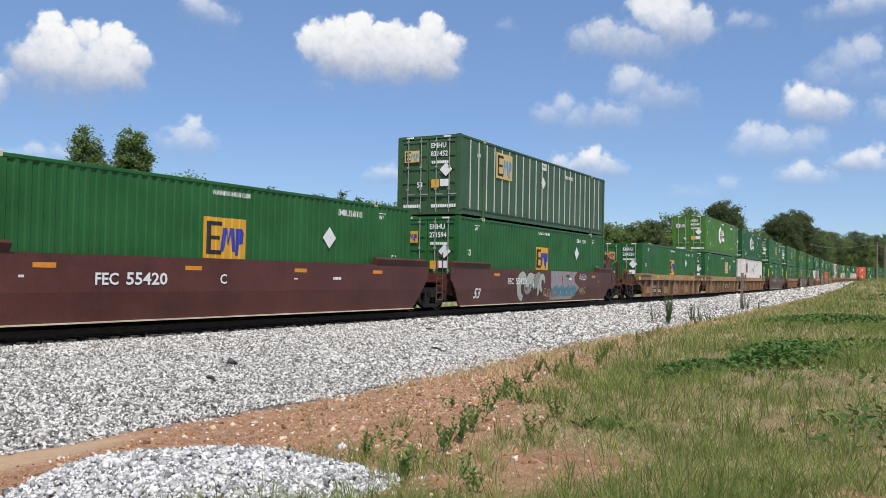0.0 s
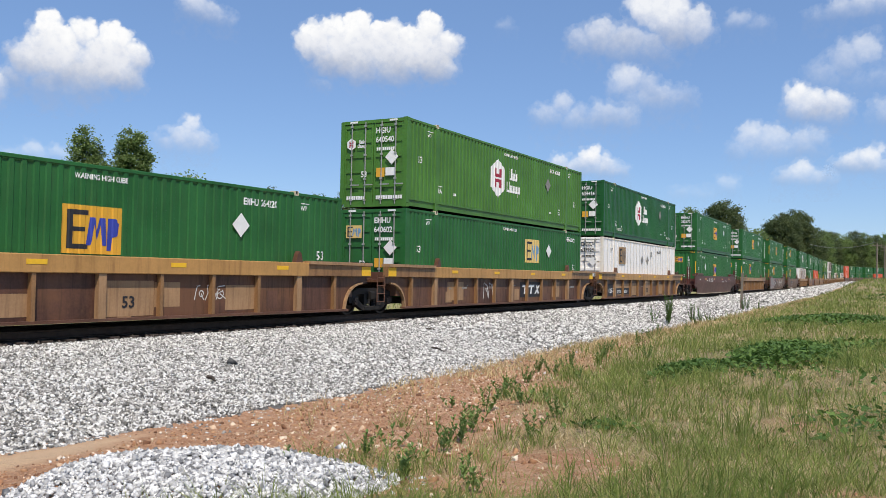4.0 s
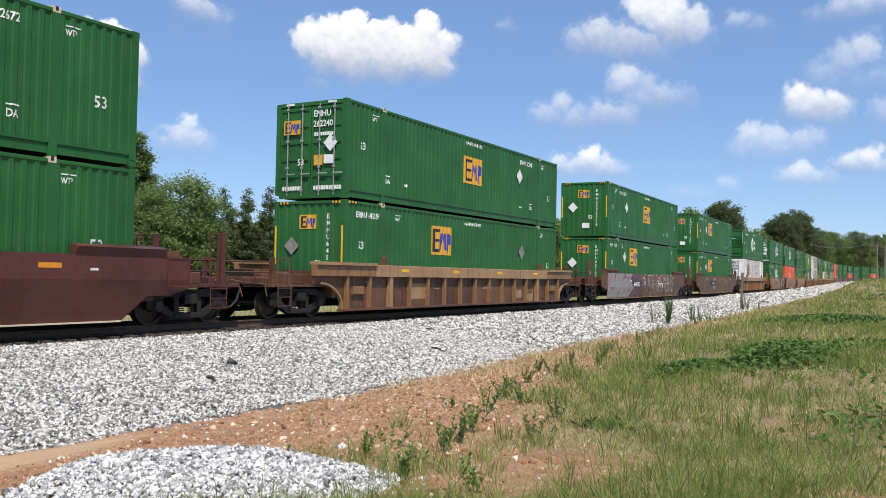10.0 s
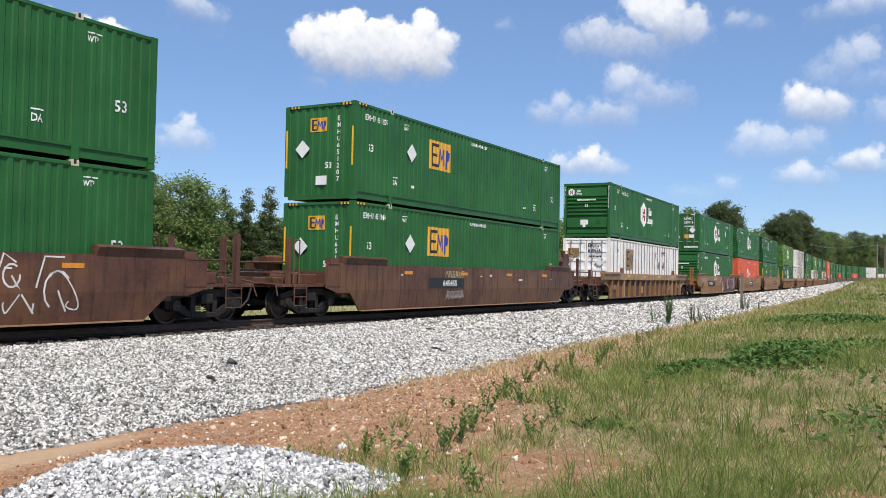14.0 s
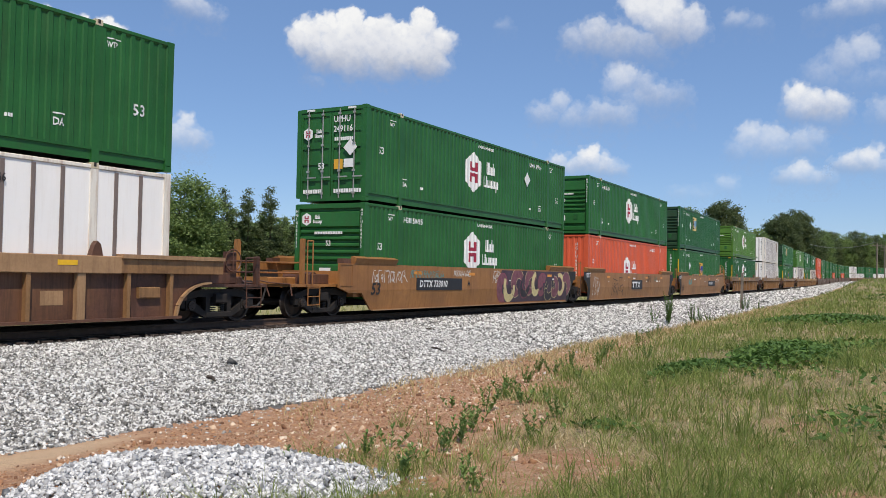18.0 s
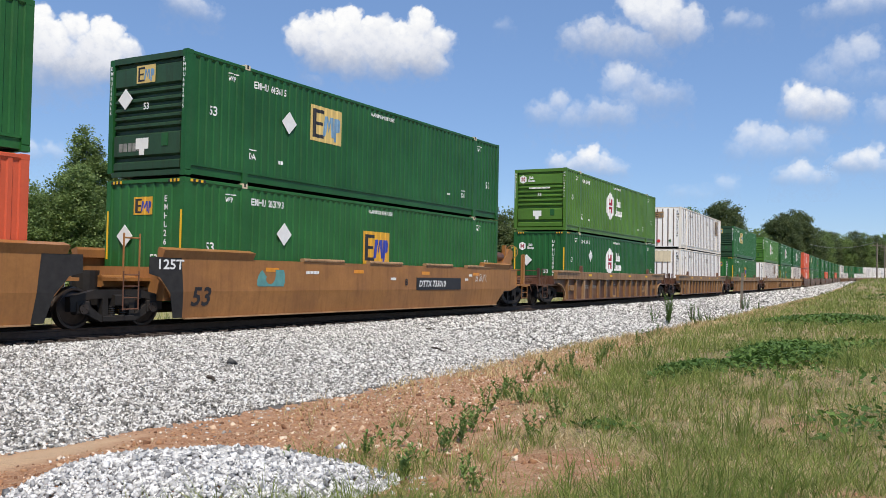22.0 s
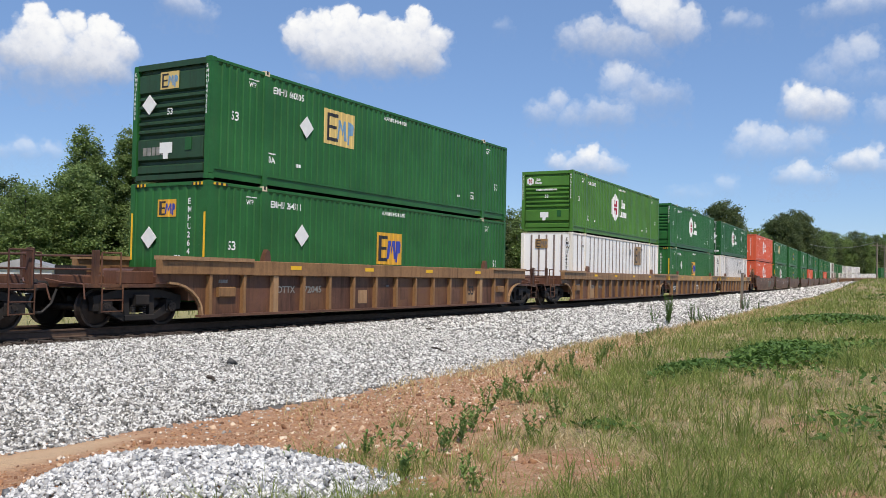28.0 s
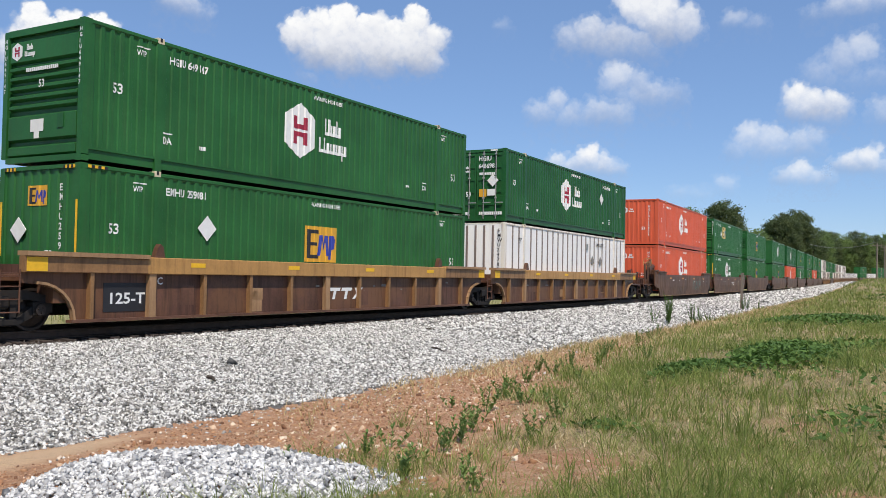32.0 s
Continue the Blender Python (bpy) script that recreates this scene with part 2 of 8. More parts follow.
def corrugated_end(g, y0, y1, z0, z1, x, sgn):
    w = wave(y0, y1, 0.28, 0.028)
    k = len(g.v)
    for a, d in w:
        g.v += [(x - sgn * d, a, z0), (x - sgn * d, a, z1)]
    for i in range(len(w) - 1):
        q = (k + 2 * i, k + 2 * i + 2, k + 2 * i + 3, k + 2 * i + 1)
        g.f.append(q[::-1] if sgn < 0 else q)
    return g


def flute_lines():
    """Break points of the side's flutes and their depth."""
    pts = [(-HL, 0.0)]
    for x0, x1 in ((-HL + 0.17, -POST40 - 0.09), (-POST40 + 0.09, POST40 - 0.09), (POST40 + 0.09, HL - 0.17)):
        pts += [(a, d + 0.012) for a, d in wave(x0, x1)]
    return pts + [(HL, 0.0)]


SIDE_FLUTES = flute_lines()
END_FLUTES = [(-HW, 0.0), (-HW + 0.149, 0.0)] + [(a, d + 0.02) for a, d in wave(-HW + 0.15, HW - 0.15, 0.28, 0.028)] + [(HW - 0.149, 0.0), (HW, 0.0)]


def conform(me, at, end):
    """Lays a painted mark into the flutes of a corrugated wall."""
    bm = bmesh.new()
    bm.from_mesh(me)
    bmesh.ops.transform(bm, matrix=at, verts=bm.verts)
    ax = 1 if end else 0
    lines = END_FLUTES if end else SIDE_FLUTES
    lo, hi = min(v.co[ax] for v in bm.verts), max(v.co[ax] for v in bm.verts)
    no = (0, 1, 0) if end else (1, 0, 0)
    for a, _ in lines:
        if lo < a < hi:
            bmesh.ops.bisect_plane(bm, geom=bm.verts[:] + bm.edges[:] + bm.faces[:], plane_co=(0, a, 0) if end else (a, 0, 0), plane_no=no)
    xs, ds = [p[0] for p in lines], [p[1] for p in lines]
    for v in bm.verts:
        d = float(np.interp(v.co[ax], xs, ds))
        if end:
            v.co.x += d
        else:
            v.co.y += d
    out = bpy.data.meshes.new(me.name)
    bm.to_mesh(out)
    bm.free()
    for m in me.materials:
        out.materials.append(m)
    return out


def mark(name, me, parent, at, end=False, label=""):
    """A painted mark on a container's side or leading end."""
    if parent.get("flutes_end" if end else "flutes"):
        key = ("fit", me.name, end, tuple(round(c, 3) for row in at for c in row))
        return part(name, cached(key, lambda: conform(me, at, end)), None, parent, label)
    return part(name, me, None, parent, label, at)


def side_wall_geo(sgn):
    def make():
        g = Geo()
        y = sgn * (HW - 0.012)
        for x0, x1 in ((-HL + 0.17, -POST40 - 0.09), (-POST40 + 0.09, POST40 - 0.09), (POST40 + 0.09, HL - 0.17)):
            corrugated_side(g, x0, x1, 0.30, CH - 0.09, y, sgn)
        return g
    return make()


def box_mesh(key, mat, *boxes):
    def make():
        g = Geo()
        for b in boxes:
            g.box(*b)
        return g.mesh("piece", mat)
    return cached((key, mat.name), make)


def diamond(g, x, z, r, y):
    return g.poly_side([(x - r, z), (x, z - r), (x + r, z), (x, z + r)], y, 0.004)


def decal_square(parent, x, z, w, h, yellow, blue, at_end=False, base=0.0):
    """The square yellow decal: a dark bracket shape and two blue wedges, no lettering."""
    def make_y():
        return Geo().box(0, 0, 0, w, 0.005, h).mesh("decal", yellow)

    def make_k():
        g = Geo()
        for a0, b0, a1, b1 in ((0.09, 0.10, 0.17, 0.90), (0.17, 0.80, 0.43, 0.90), (0.17, 0.46, 0.38, 0.55), (0.17, 0.10, 0.43, 0.20)):
            g.box(a0 * w, 0, b0 * h, a1 * w, 0.004, b1 * h)
        return g.mesh("decal_dark_shape", INK_K)

    def make_b():
        g = Geo()
        for pts in ([(0.40, 0.18), (0.47, 0.18), (0.52, 0.62), (0.58, 0.30), (0.64, 0.62), (0.66, 0.18), (0.73, 0.18), (0.70, 0.76), (0.62, 0.76), (0.575, 0.48), (0.53, 0.76), (0.46, 0.76)],
                    [(0.75, 0.08), (0.82, 0.08), (0.83, 0.36), (0.93, 0.40), (0.95, 0.66), (0.88, 0.76), (0.76, 0.76)]):
            g.sweep_y([(a * w, b * h) for a, b in pts], 0, 0.004)
        return g.mesh("decal_blue_shape", blue)

    key = ("sq", w, h)
    y = cached((*key, yellow.name), make_y)
    k = cached((*key, "k"), make_k)
    b = cached((*key, blue.name), make_b)
    for nm, me, out in (("decal", y, 0.009), ("decal_dark_shape", k, 0.013), ("decal_blue_shape", b, 0.014)):
        mark(nm, me, parent, pose(base - out, x, z, 0, 0, -90) if at_end else pose(x, base - out, z), at_end)


def decal_hex(parent, x, z, r, at_end=False, base=0.0, words=True, clip=None, gap=0.35, scale=1.0):
    """White six-sided badge with two dark red bars, and white combs for its two lettered lines."""
    low = -r if clip is None else clip

    def cut(pts):
        return [(a, max(b, low)) for a, b in pts]

    def badge():
        h = 0.86 * r
        pts = [(-h * 0.98, -r * 0.52), (0, -r * 1.0), (h * 0.98, -r * 0.52), (h * 0.98, r * 0.52), (0, r), (-h * 0.98, r * 0.52)]
        return Geo().sweep_y(cut(pts), 0, 0.004).mesh("badge", INK_W)

    def bar(up):
        pts = [(-0.40, 0.05), (0.40, 0.05), (0.40, 0.50), (0.18, 0.50), (0.18, 0.22), (-0.18, 0.22), (-0.18, 0.50), (-0.40, 0.50)]
        pts = [(a * r, max(b * r * (1 if up else -1), low)) for a, b in pts]
        return Geo().sweep_y(pts if up else pts[::-1], 0, 0.004).mesh("badge_bar", INK_R)

    def word(teeth, z0, cap):
        """One lettered line as a plain comb of strokes on a common bar."""
        k, t = r * scale * 1.33, 0.085
        top, bot = [], []
        for a, hi, lo in teeth:
            top += [(a, 0.20), (a, hi), (a + t, hi), (a + t, 0.20)]
            bot += [(a, 0.0), (a, lo), (a + t, lo), (a + t, 0.0)]
        pts = [(a * k, max(low, z0 * k + b * cap * k)) for a, b in bot + top[::-1]]
        return Geo().sweep_y(pts, 0, 0.004).mesh("badge_word", INK_W)

    first = [(0.24, 1.0, 0.0), (0.40, 1.0, 0.0), (0.52, 0.66, 0.0), (0.65, 0.66, 0.0), (0.76, 1.0, 0.0), (0.89, 0.66, 0.0)]
    second = [(0.0, 0.95, 0.0), (0.20, 0.95, 0.0), (0.36, 0.66, 0.0), (0.50, 0.66, 0.0), (0.65, 0.66, 0.0), (0.78, 0.66, 0.0), (0.91, 0.66, 0.0), (1.03, 0.66, -0.34), (1.17, 0.66, 0.0)]
    key = ("hex", r, clip, scale)
    side = r * 0.86 + gap * r
    for tag, nm, fn, dx, out in (("a", "badge", badge, 0, 0.009), ("b", "badge_bar", lambda: bar(True), 0, 0.0135), ("c", "badge_bar", lambda: bar(False), 0, 0.0135), ("d", "badge_word", lambda: word(first, 0.04, 0.46), side, 0.009), ("e", "badge_word", lambda: word(second, -0.46, 0.44), side, 0.009)):
        if nm == "badge_word" and not words:
            continue
        me = cached((*key, nm, tag), fn)
        mark(nm, me, parent, pose(base - out, x - dx, z, 0, 0, -90) if at_end else pose(x + dx, base - out, z), at_end)


def bars_text(parent, x, z, h, n, y, mat=INK_W, at_end=False, width=0.62):
    """A line of unreadable writing: n small plain bars."""
    def make():
        g = Geo()
        for i in range(n):
            g.box(i * h * width * 1.25, 0, 0, i * h * width * 1.25 + h * width, 0.003, h)
        return g.mesh("small_writing", mat)
    me = cached(("bars", round(h, 3), n, mat.name, width), make)
    mark("small_writing", me, parent, pose(y - 0.006, x, z, 0, 0, -90) if at_end else pose(x, y - 0.006, z), at_end)["kind"] = "stuff"


def lettering(parent, s, x, z, size, y, mat=INK_W, at_end=False, slant=0.0, narrow=0.9):
    mark("lettering", text_mesh(s, size, mat, slant, "LEFT", narrow), parent, on_end(x, z, y - 0.008) if at_end else on_side(x, z, y - 0.008), at_end)


def column_text(parent, s, y, z, size, x, mat=INK_W):
    """Writing stacked downwards on an end wall."""
    mark("lettering", text_mesh("\n".join(s), size, mat), parent, on_end(y, z, x - 0.008), True)


def frame_parts(c, mat, detail, tall_sill=True):
    """Posts, rails, castings, roof and floor that every corrugated box shares."""
    for sx in (-1, 1):
        for sy in (-1, 1):
            x0, x1 = (sx * (HL - 0.17), sx * HL) if sx > 0 else (-HL, -HL + 0.17)
            y0, y1 = (HW - 0.15, HW) if sy > 0 else (-HW, -HW + 0.15)
            part("corner_post", box_mesh(("post", sx, sy), mat, (x0, y0, 0.12, x1, y1, CH - 0.03, 0.02)), None, c)
    for sy in (-1, 1):
        y0, y1 = (HW - 0.06, HW + 0.0) if sy > 0 else (-HW, -HW + 0.06)
        part("top_rail", box_mesh(("trail", sy), mat, (-HL + 0.17, y0, CH - 0.095, HL - 0.17, y1, CH - 0.012, 0.012)), None, c)
        ys = (HW - 0.10, HW - 0.045) if sy > 0 else (-HW + 0.045, -HW + 0.10)
        part("bottom_rail", box_mesh(("brail", sy), mat, (-HL + 0.17, ys[0], 0.045, HL - 0.17, ys[1], 0.245), (-HL + 0.17, min(ys[0], sy * (HW - 0.012)), 0.245, HL - 0.17, max(ys[1], sy * (HW - 0.012)), 0.302)), None, c)
        if sy < 0 or detail:
            for sx in (-1, 1):
                xp = sx * POST40
                yo = (HW - 0.08, HW - 0.002) if sy > 0 else (-HW + 0.002, -HW + 0.08)
                part("middle_post", box_mesh(("mpost", sx, sy), mat, (xp - 0.09, yo[0], -0.02, xp + 0.09, yo[1], CH - 0.02, 0.015)), None, c)
                yc = (HW - 0.16, HW + 0.004) if sy > 0 else (-HW - 0.004, -HW + 0.16)
                part("middle_casting", box_mesh(("mcast", sx, sy), CREAM if detail else INK_W, (xp - 0.09, yc[0], CH - 0.10, xp + 0.09, yc[1], CH + 0.03, 0.01)), None, c, "pale stacking casting")
                if detail and sy < 0:
                    # solid black plate paints the dark inside of the casting's hole
                    part("casting_hole", box_mesh(("mhole", sx), BLACK, (xp - 0.03, -HW - 0.008, CH - 0.055, xp + 0.03, -HW - 0.002, CH + 0.03)), None, c)
    part("roof", box_mesh("roof", mat, (-HL + 0.02, -HW + 0.03, CH - 0.06, HL - 0.02, HW - 0.03, CH - 0.02)), None, c)
    part("floor_frame", box_mesh("floorf", DARK, (-HL + 0.2, -HW + 0.11, 0.06, HL - 0.2, HW - 0.11, 0.24)), None, c)
    if detail:
        for sx in (-1, 1):
            for sz, z0 in ((0, 0.0), (1, CH - 0.118)):
                for sy in (-1,):
                    x0, x1 = (HL - 0.178, HL + 0.003) if sx > 0 else (-HL - 0.003, -HL + 0.178)
                    y0, y1 = (HW - 0.162, HW + 0.003) if sy > 0 else (-HW - 0.003, -HW + 0.162)
                    part("corner_casting", box_mesh(("cast", sx, sz, sy), mat, (x0, y0, z0, x1, y1, z0 + 0.118, 0.008)), None, c)


def end_doors(c, mat, sgn, detail, mk):
    """A pair of steel doors with locking rods on the end at sgn."""
    x = sgn * HL
    for k, (y0, y1) in enumerate(((0.015, HW - 0.14), (-HW + 0.14, -0.015))):
        def make(y0=y0, y1=y1):
            g = Geo()
            xa = sorted((x - sgn * 0.05, x - sgn * 0.095))
            g.box(xa[0], y0, 0.16, xa[1], y1, CH - 0.13)
            fr = sorted((x - sgn * 0.02, x - sgn * 0.06))
            for b in ((y0, 0.16, y0 + 0.07, CH - 0.13), (y1 - 0.07, 0.16, y1, CH - 0.13)):
                g.box(fr[0], b[0], b[1], fr[1], b[2], b[3])
            for i in range(6):
                zz = 0.16 + (CH - 0.43) * i / 5
                lip = 0.14 if 0 < i < 5 else 0.1
                g.box(fr[0], y0 + 0.07, zz, fr[1], y1 - 0.07, zz + lip)
            return g.mesh("door", mat)
        door = part("door", cached(("door", sgn, k, mat.name), make), None, c)
        if detail:
            for j, t in enumerate((0.25, 0.72)):
                yy = y0 + (y1 - y0) * t

                def rod(yy=yy):
                    g = Geo().tube((x + sgn * 0.012, yy, 0.1), (x + sgn * 0.012, yy, CH - 0.08), 0.02, 8)
                    for zz in (0.22, 0.9, 1.7, CH - 0.25):
                        g.box(min(x, x + sgn * 0.035) - 0.01, yy - 0.045, zz, max(x, x + sgn * 0.035), yy + 0.045, zz + 0.06)
                    return g.mesh("locking_rod", GALV)
                part("locking_rod", cached(("rod", sgn, k, j), rod), None, door, "galvanised locking rod")

                def handle(yy=yy):
                    return Geo().box(min(x + sgn * 0.03, x + sgn * 0.05), yy - 0.32, 0.72, max(x + sgn * 0.03, x + sgn * 0.05), yy + 0.02, 0.76, 0.005).mesh("door_handle", GALV)
                part("door_handle", cached(("hdl", sgn, k, j), handle), None, door, "flat steel handle")
    xa, xb = sorted((x - sgn * 0.10, x))
    part("door_header", box_mesh(("dh", sgn), mat, (xa, -HW + 0.15, CH - 0.13, xb, HW - 0.15, CH - 0.02)), None, c)
    part("door_sill", box_mesh(("ds", sgn), mat, (xa, -HW + 0.15, 0.02, xb, HW - 0.15, 0.16)), None, c)
    if detail and sgn < 0:
        white = mat in (WHITE,)
        ink = INK_K if white else INK_W
        lettering(c, mk["code"][0], -0.10, 2.42, 0.26, x, ink, True)
        lettering(c, mk["code"][1], -0.10, 2.12, 0.26, x, ink, True)
        bars_text(c, -0.14, 1.85, 0.10, 9, x, ink, True)
        bars_text(c, 1.02, 0.26, 0.12, 8, x, ink, True)
        bars_text(c, -0.14, 0.26, 0.12, 11, x, ink, True)
        if not white:
            lettering(c, "53", 0.45, 1.0, 0.27, x - 0.02, ink, True)
            for z0, mt in ((1.02, INK_W), (0.98, LOGO_Y)):
                part("notice_plate", box_mesh(("npl", mt.name), mt, (x - 0.014, -0.86, z0, x - 0.008, -0.50, z0 + 0.26) if mt is INK_W else (x - 0.014, -0.46, z0, x - 0.008, -0.14, z0 + 0.3)), None, c, "small printed notice plate")
            part("top_marker", box_mesh("tmark", INK_W, (x - 0.012, 0.62, CH - 0.10, x - 0.006, 0.92, CH - 0.04), (x - 0.012, -0.92, CH - 0.10, x - 0.006, -0.62, CH - 0.04)), None, c, "white reflective strip")
        g = Geo()
        g.v += [(x - 0.03, -0.72, 1.75), (x - 0.03, -0.45, 1.48), (x - 0.03, -0.72, 1.21), (x - 0.03, -0.99, 1.48)]
        g.f.append((0, 1, 2, 3))
        part("placard", cached(("plc", sgn, mk.get("dia", "w")), lambda: thick_diamond(x - 0.03, -0.74, 1.62, 0.25, INK_W if mk.get("dia", "w") == "w" else INK_G)), None, c, "diamond placard holder")


def thick_diamond(x, y, z, r, mat):
    g = Geo()
    g.v = [(x, y - r, z), (x, y, z - r), (x, y + r, z), (x, y, z + r), (x + 0.012, y - r, z), (x + 0.012, y, z - r), (x + 0.012, y + r, z), (x + 0.012, y, z + r)]
    g.f = [(0, 1, 2, 3), (7, 6, 5, 4), (0, 4, 5, 1), (1, 5, 6, 2), (2, 6, 7, 3), (3, 7, 4, 0)]
    return g.mesh("placard", mat)


def end_corrugated(c, mat, sgn, detail, mk):
    x = sgn * (HL - 0.02)
    part("end_wall", cached(("cend", sgn, mat.name), lambda: corrugated_end(Geo(), -HW + 0.15, HW - 0.15, 0.15, CH - 0.10, x, sgn).mesh("end_wall", mat)), None, c)
    xa, xb = sorted((sgn * HL, sgn * (HL - 0.08)))
    part("end_header", box_mesh(("eh", sgn), mat, (xa, -HW + 0.15, CH - 0.10, xb, HW - 0.15, CH - 0.02)), None, c)
    part("end_sill", box_mesh(("es", sgn), mat, (xa, -HW + 0.15, 0.02, xb, HW - 0.15, 0.15)), None, c)
    if detail and sgn < 0:
        xe = -HL
        column_text(c, mk["code"][0] + mk["code"][1][:6], -0.62, 2.35, 0.20, xe - 0.0)
        lettering(c, "53", -0.22, 0.95, 0.25, xe, at_end=True)
        if mk.get("plain_end"):
            return
        part("placard", cached(("plce", mk.get("dia", "w")), lambda: thick_diamond(xe - 0.012, 0.62, 1.55, 0.27, INK_W if mk.get("dia", "w") == "w" else INK_G)), None, c, "diamond placard")
        for y in (HW - 0.10, -HW + 0.05):
            part("reflector_strip", box_mesh(("rs", round(y, 2)), YELLOW, (xe - 0.008, y, 1.0, xe - 0.003, y + 0.06, 2.15)), None, c, "tall yellow warning strip")
        hazard(c)
        part("weight_plate", box_mesh("wpl", INK_W, (xe - 0.010, -0.30, 0.45, xe - 0.004, 0.10, 0.72)), None, c, "small white weight plate")


def hazard(c):
    """Short black and yellow stripes by the upper corners."""
    def end(sel):
        g = Geo()
        for y0 in (HW - 0.52, -HW + 0.16):
            for i in range(6):
                if i % 2 == sel:
                    g.box(-HL - 0.006, y0 + i * 0.06, CH - 0.105, -HL - 0.002, y0 + i * 0.06 + 0.06, CH - 0.035)
        for i in range(6):
            if i % 2 == sel:
                g.box(-HL + 0.18 + i * 0.08, -HW - 0.005, CH - 0.09, -HL + 0.26 + i * 0.08, -HW - 0.001, CH - 0.03)
        return g
    part("hazard_stripes", cached("hz_y", lambda: end(0).mesh("hazard_stripes", YELLOW)), None, c, "yellow hazard stripes")
    part("hazard_stripes", cached("hz_k", lambda: end(1).mesh("hazard_stripes", INK_K)), None, c, "black hazard stripes")


def end_louvred(c, mat, sgn, detail, mk):
    """A flat end wall with a plain upper field and deep horizontal ribs below."""
    x = sgn * HL
    # on some boxes the leading end is a darker green than the sides
    mat = DARKG if mk.get("soot") and sgn < 0 else mat

    def make():
        g = Geo()
        xa, xb = sorted((x - sgn * 0.10, x - sgn * 0.14))
        g.box(xa, -HW + 0.15, 0.1, xb, HW - 0.15, CH - 0.05)
        return g.mesh("end_wall", mat)
    part("end_wall", cached(("lend", sgn, mat.name), make), None, c)
    xo, xi = x - sgn * 0.012, x - sgn * 0.10

    def slab(z0, z1):
        a, b = sorted((xo, xi))
        return Geo().sweep_y([(xi, z0), (xo, z0 + 0.05), (xo, z1 - 0.05), (xi, z1)] if sgn < 0 else [(xi, z1), (xo, z1 - 0.05), (xo, z0 + 0.05), (xi, z0)], -HW + 0.20, HW - 0.20).mesh("rib", mat)
    for i, (z0, z1) in enumerate([(CH - 0.76, CH - 0.24)] + [(CH - 0.76 - 0.205 * (j + 1) + 0.02, CH - 0.76 - 0.205 * j - 0.03) for j in range(5)] + [(0.47, 1.05), (0.14, 0.40)]):
        part("rib", cached(("lrib", i, sgn, mat.name), lambda z0=z0, z1=z1: slab(z0, z1)), None, c)
    xa, xb = sorted((x, x - sgn * 0.09))
    part("end_header", box_mesh(("eh2", sgn), mat, (xa, -HW + 0.15, CH - 0.16, xb, HW - 0.15, CH - 0.02)), None, c)
    part("end_sill", box_mesh(("es2", sgn), mat, (xa, -HW + 0.15, 0.02, xb, HW - 0.15, 0.14)), None, c)
    if detail and sgn < 0:
        if mk.get("logo") == "hex":
            bars_text(c, 0.55, CH - 0.95, 0.08, 17, x + 0.012, INK_W, True)
        else:
            part("placard", cached("plcl", lambda: thick_diamond(x - 0.014, 0.72, CH - 1.02, 0.25, INK_W)), None, c, "white diamond placard")
            bars_text(c, 0.92, 0.62, 0.20, 6, x + 0.012, INK_G, True)
        lettering(c, "53", 0.12, CH - 1.30, 0.22, x + 0.012, INK_W, True)
        column_text(c, mk["code"][0] + mk["code"][1], -HW + 0.14, 2.62, 0.12, x)
        column_text(c, mk["code"][0] + mk["code"][1], HW - 0.03, 2.62, 0.12, x)
        part("weight_plate", box_mesh("wpl2", INK_W, (x + 0.001, -0.08, 0.66, x + 0.007, 0.34, 0.92), (x + 0.001, 0.06, 0.52, x + 0.007, 0.22, 0.66)), None, c, "white printed weight plate")
        part("tag_box", box_mesh("tagb", GREEN2, (x - 0.005, -0.72, 0.70, x + 0.01, -0.52, 1.0, 0.01)), None, c, "small document box")


def battens_side(c, wall, strip, sgn, step, wide, detail, x_from=-HL + 0.2):
    """A flat panelled side with upright strips."""
    y = sgn * HW
    ya, yb = sorted((y - sgn * 0.03, y - sgn * 0.07))
    part("side_wall", box_mesh(("flat", sgn), wall, (-HL + 0.17, ya, 0.2, HL - 0.17, yb, CH - 0.1)), None, c)
    n = int((CL - 0.5) / step)
    for i in range(1, n):
        xx = -HL + 0.17 + (CL - 0.34) * i / n
        if abs(abs(xx) - POST40) < 0.16:
            continue
        a, b = sorted((y - sgn * 0.03, y - sgn * 0.008))
        me = box_mesh(("bat", sgn, wide), strip, (-wide / 2, a, 0.26, wide / 2, b, CH - 0.12))
        part("side_strip", me, None, c, at=pose(xx, 0, 0))


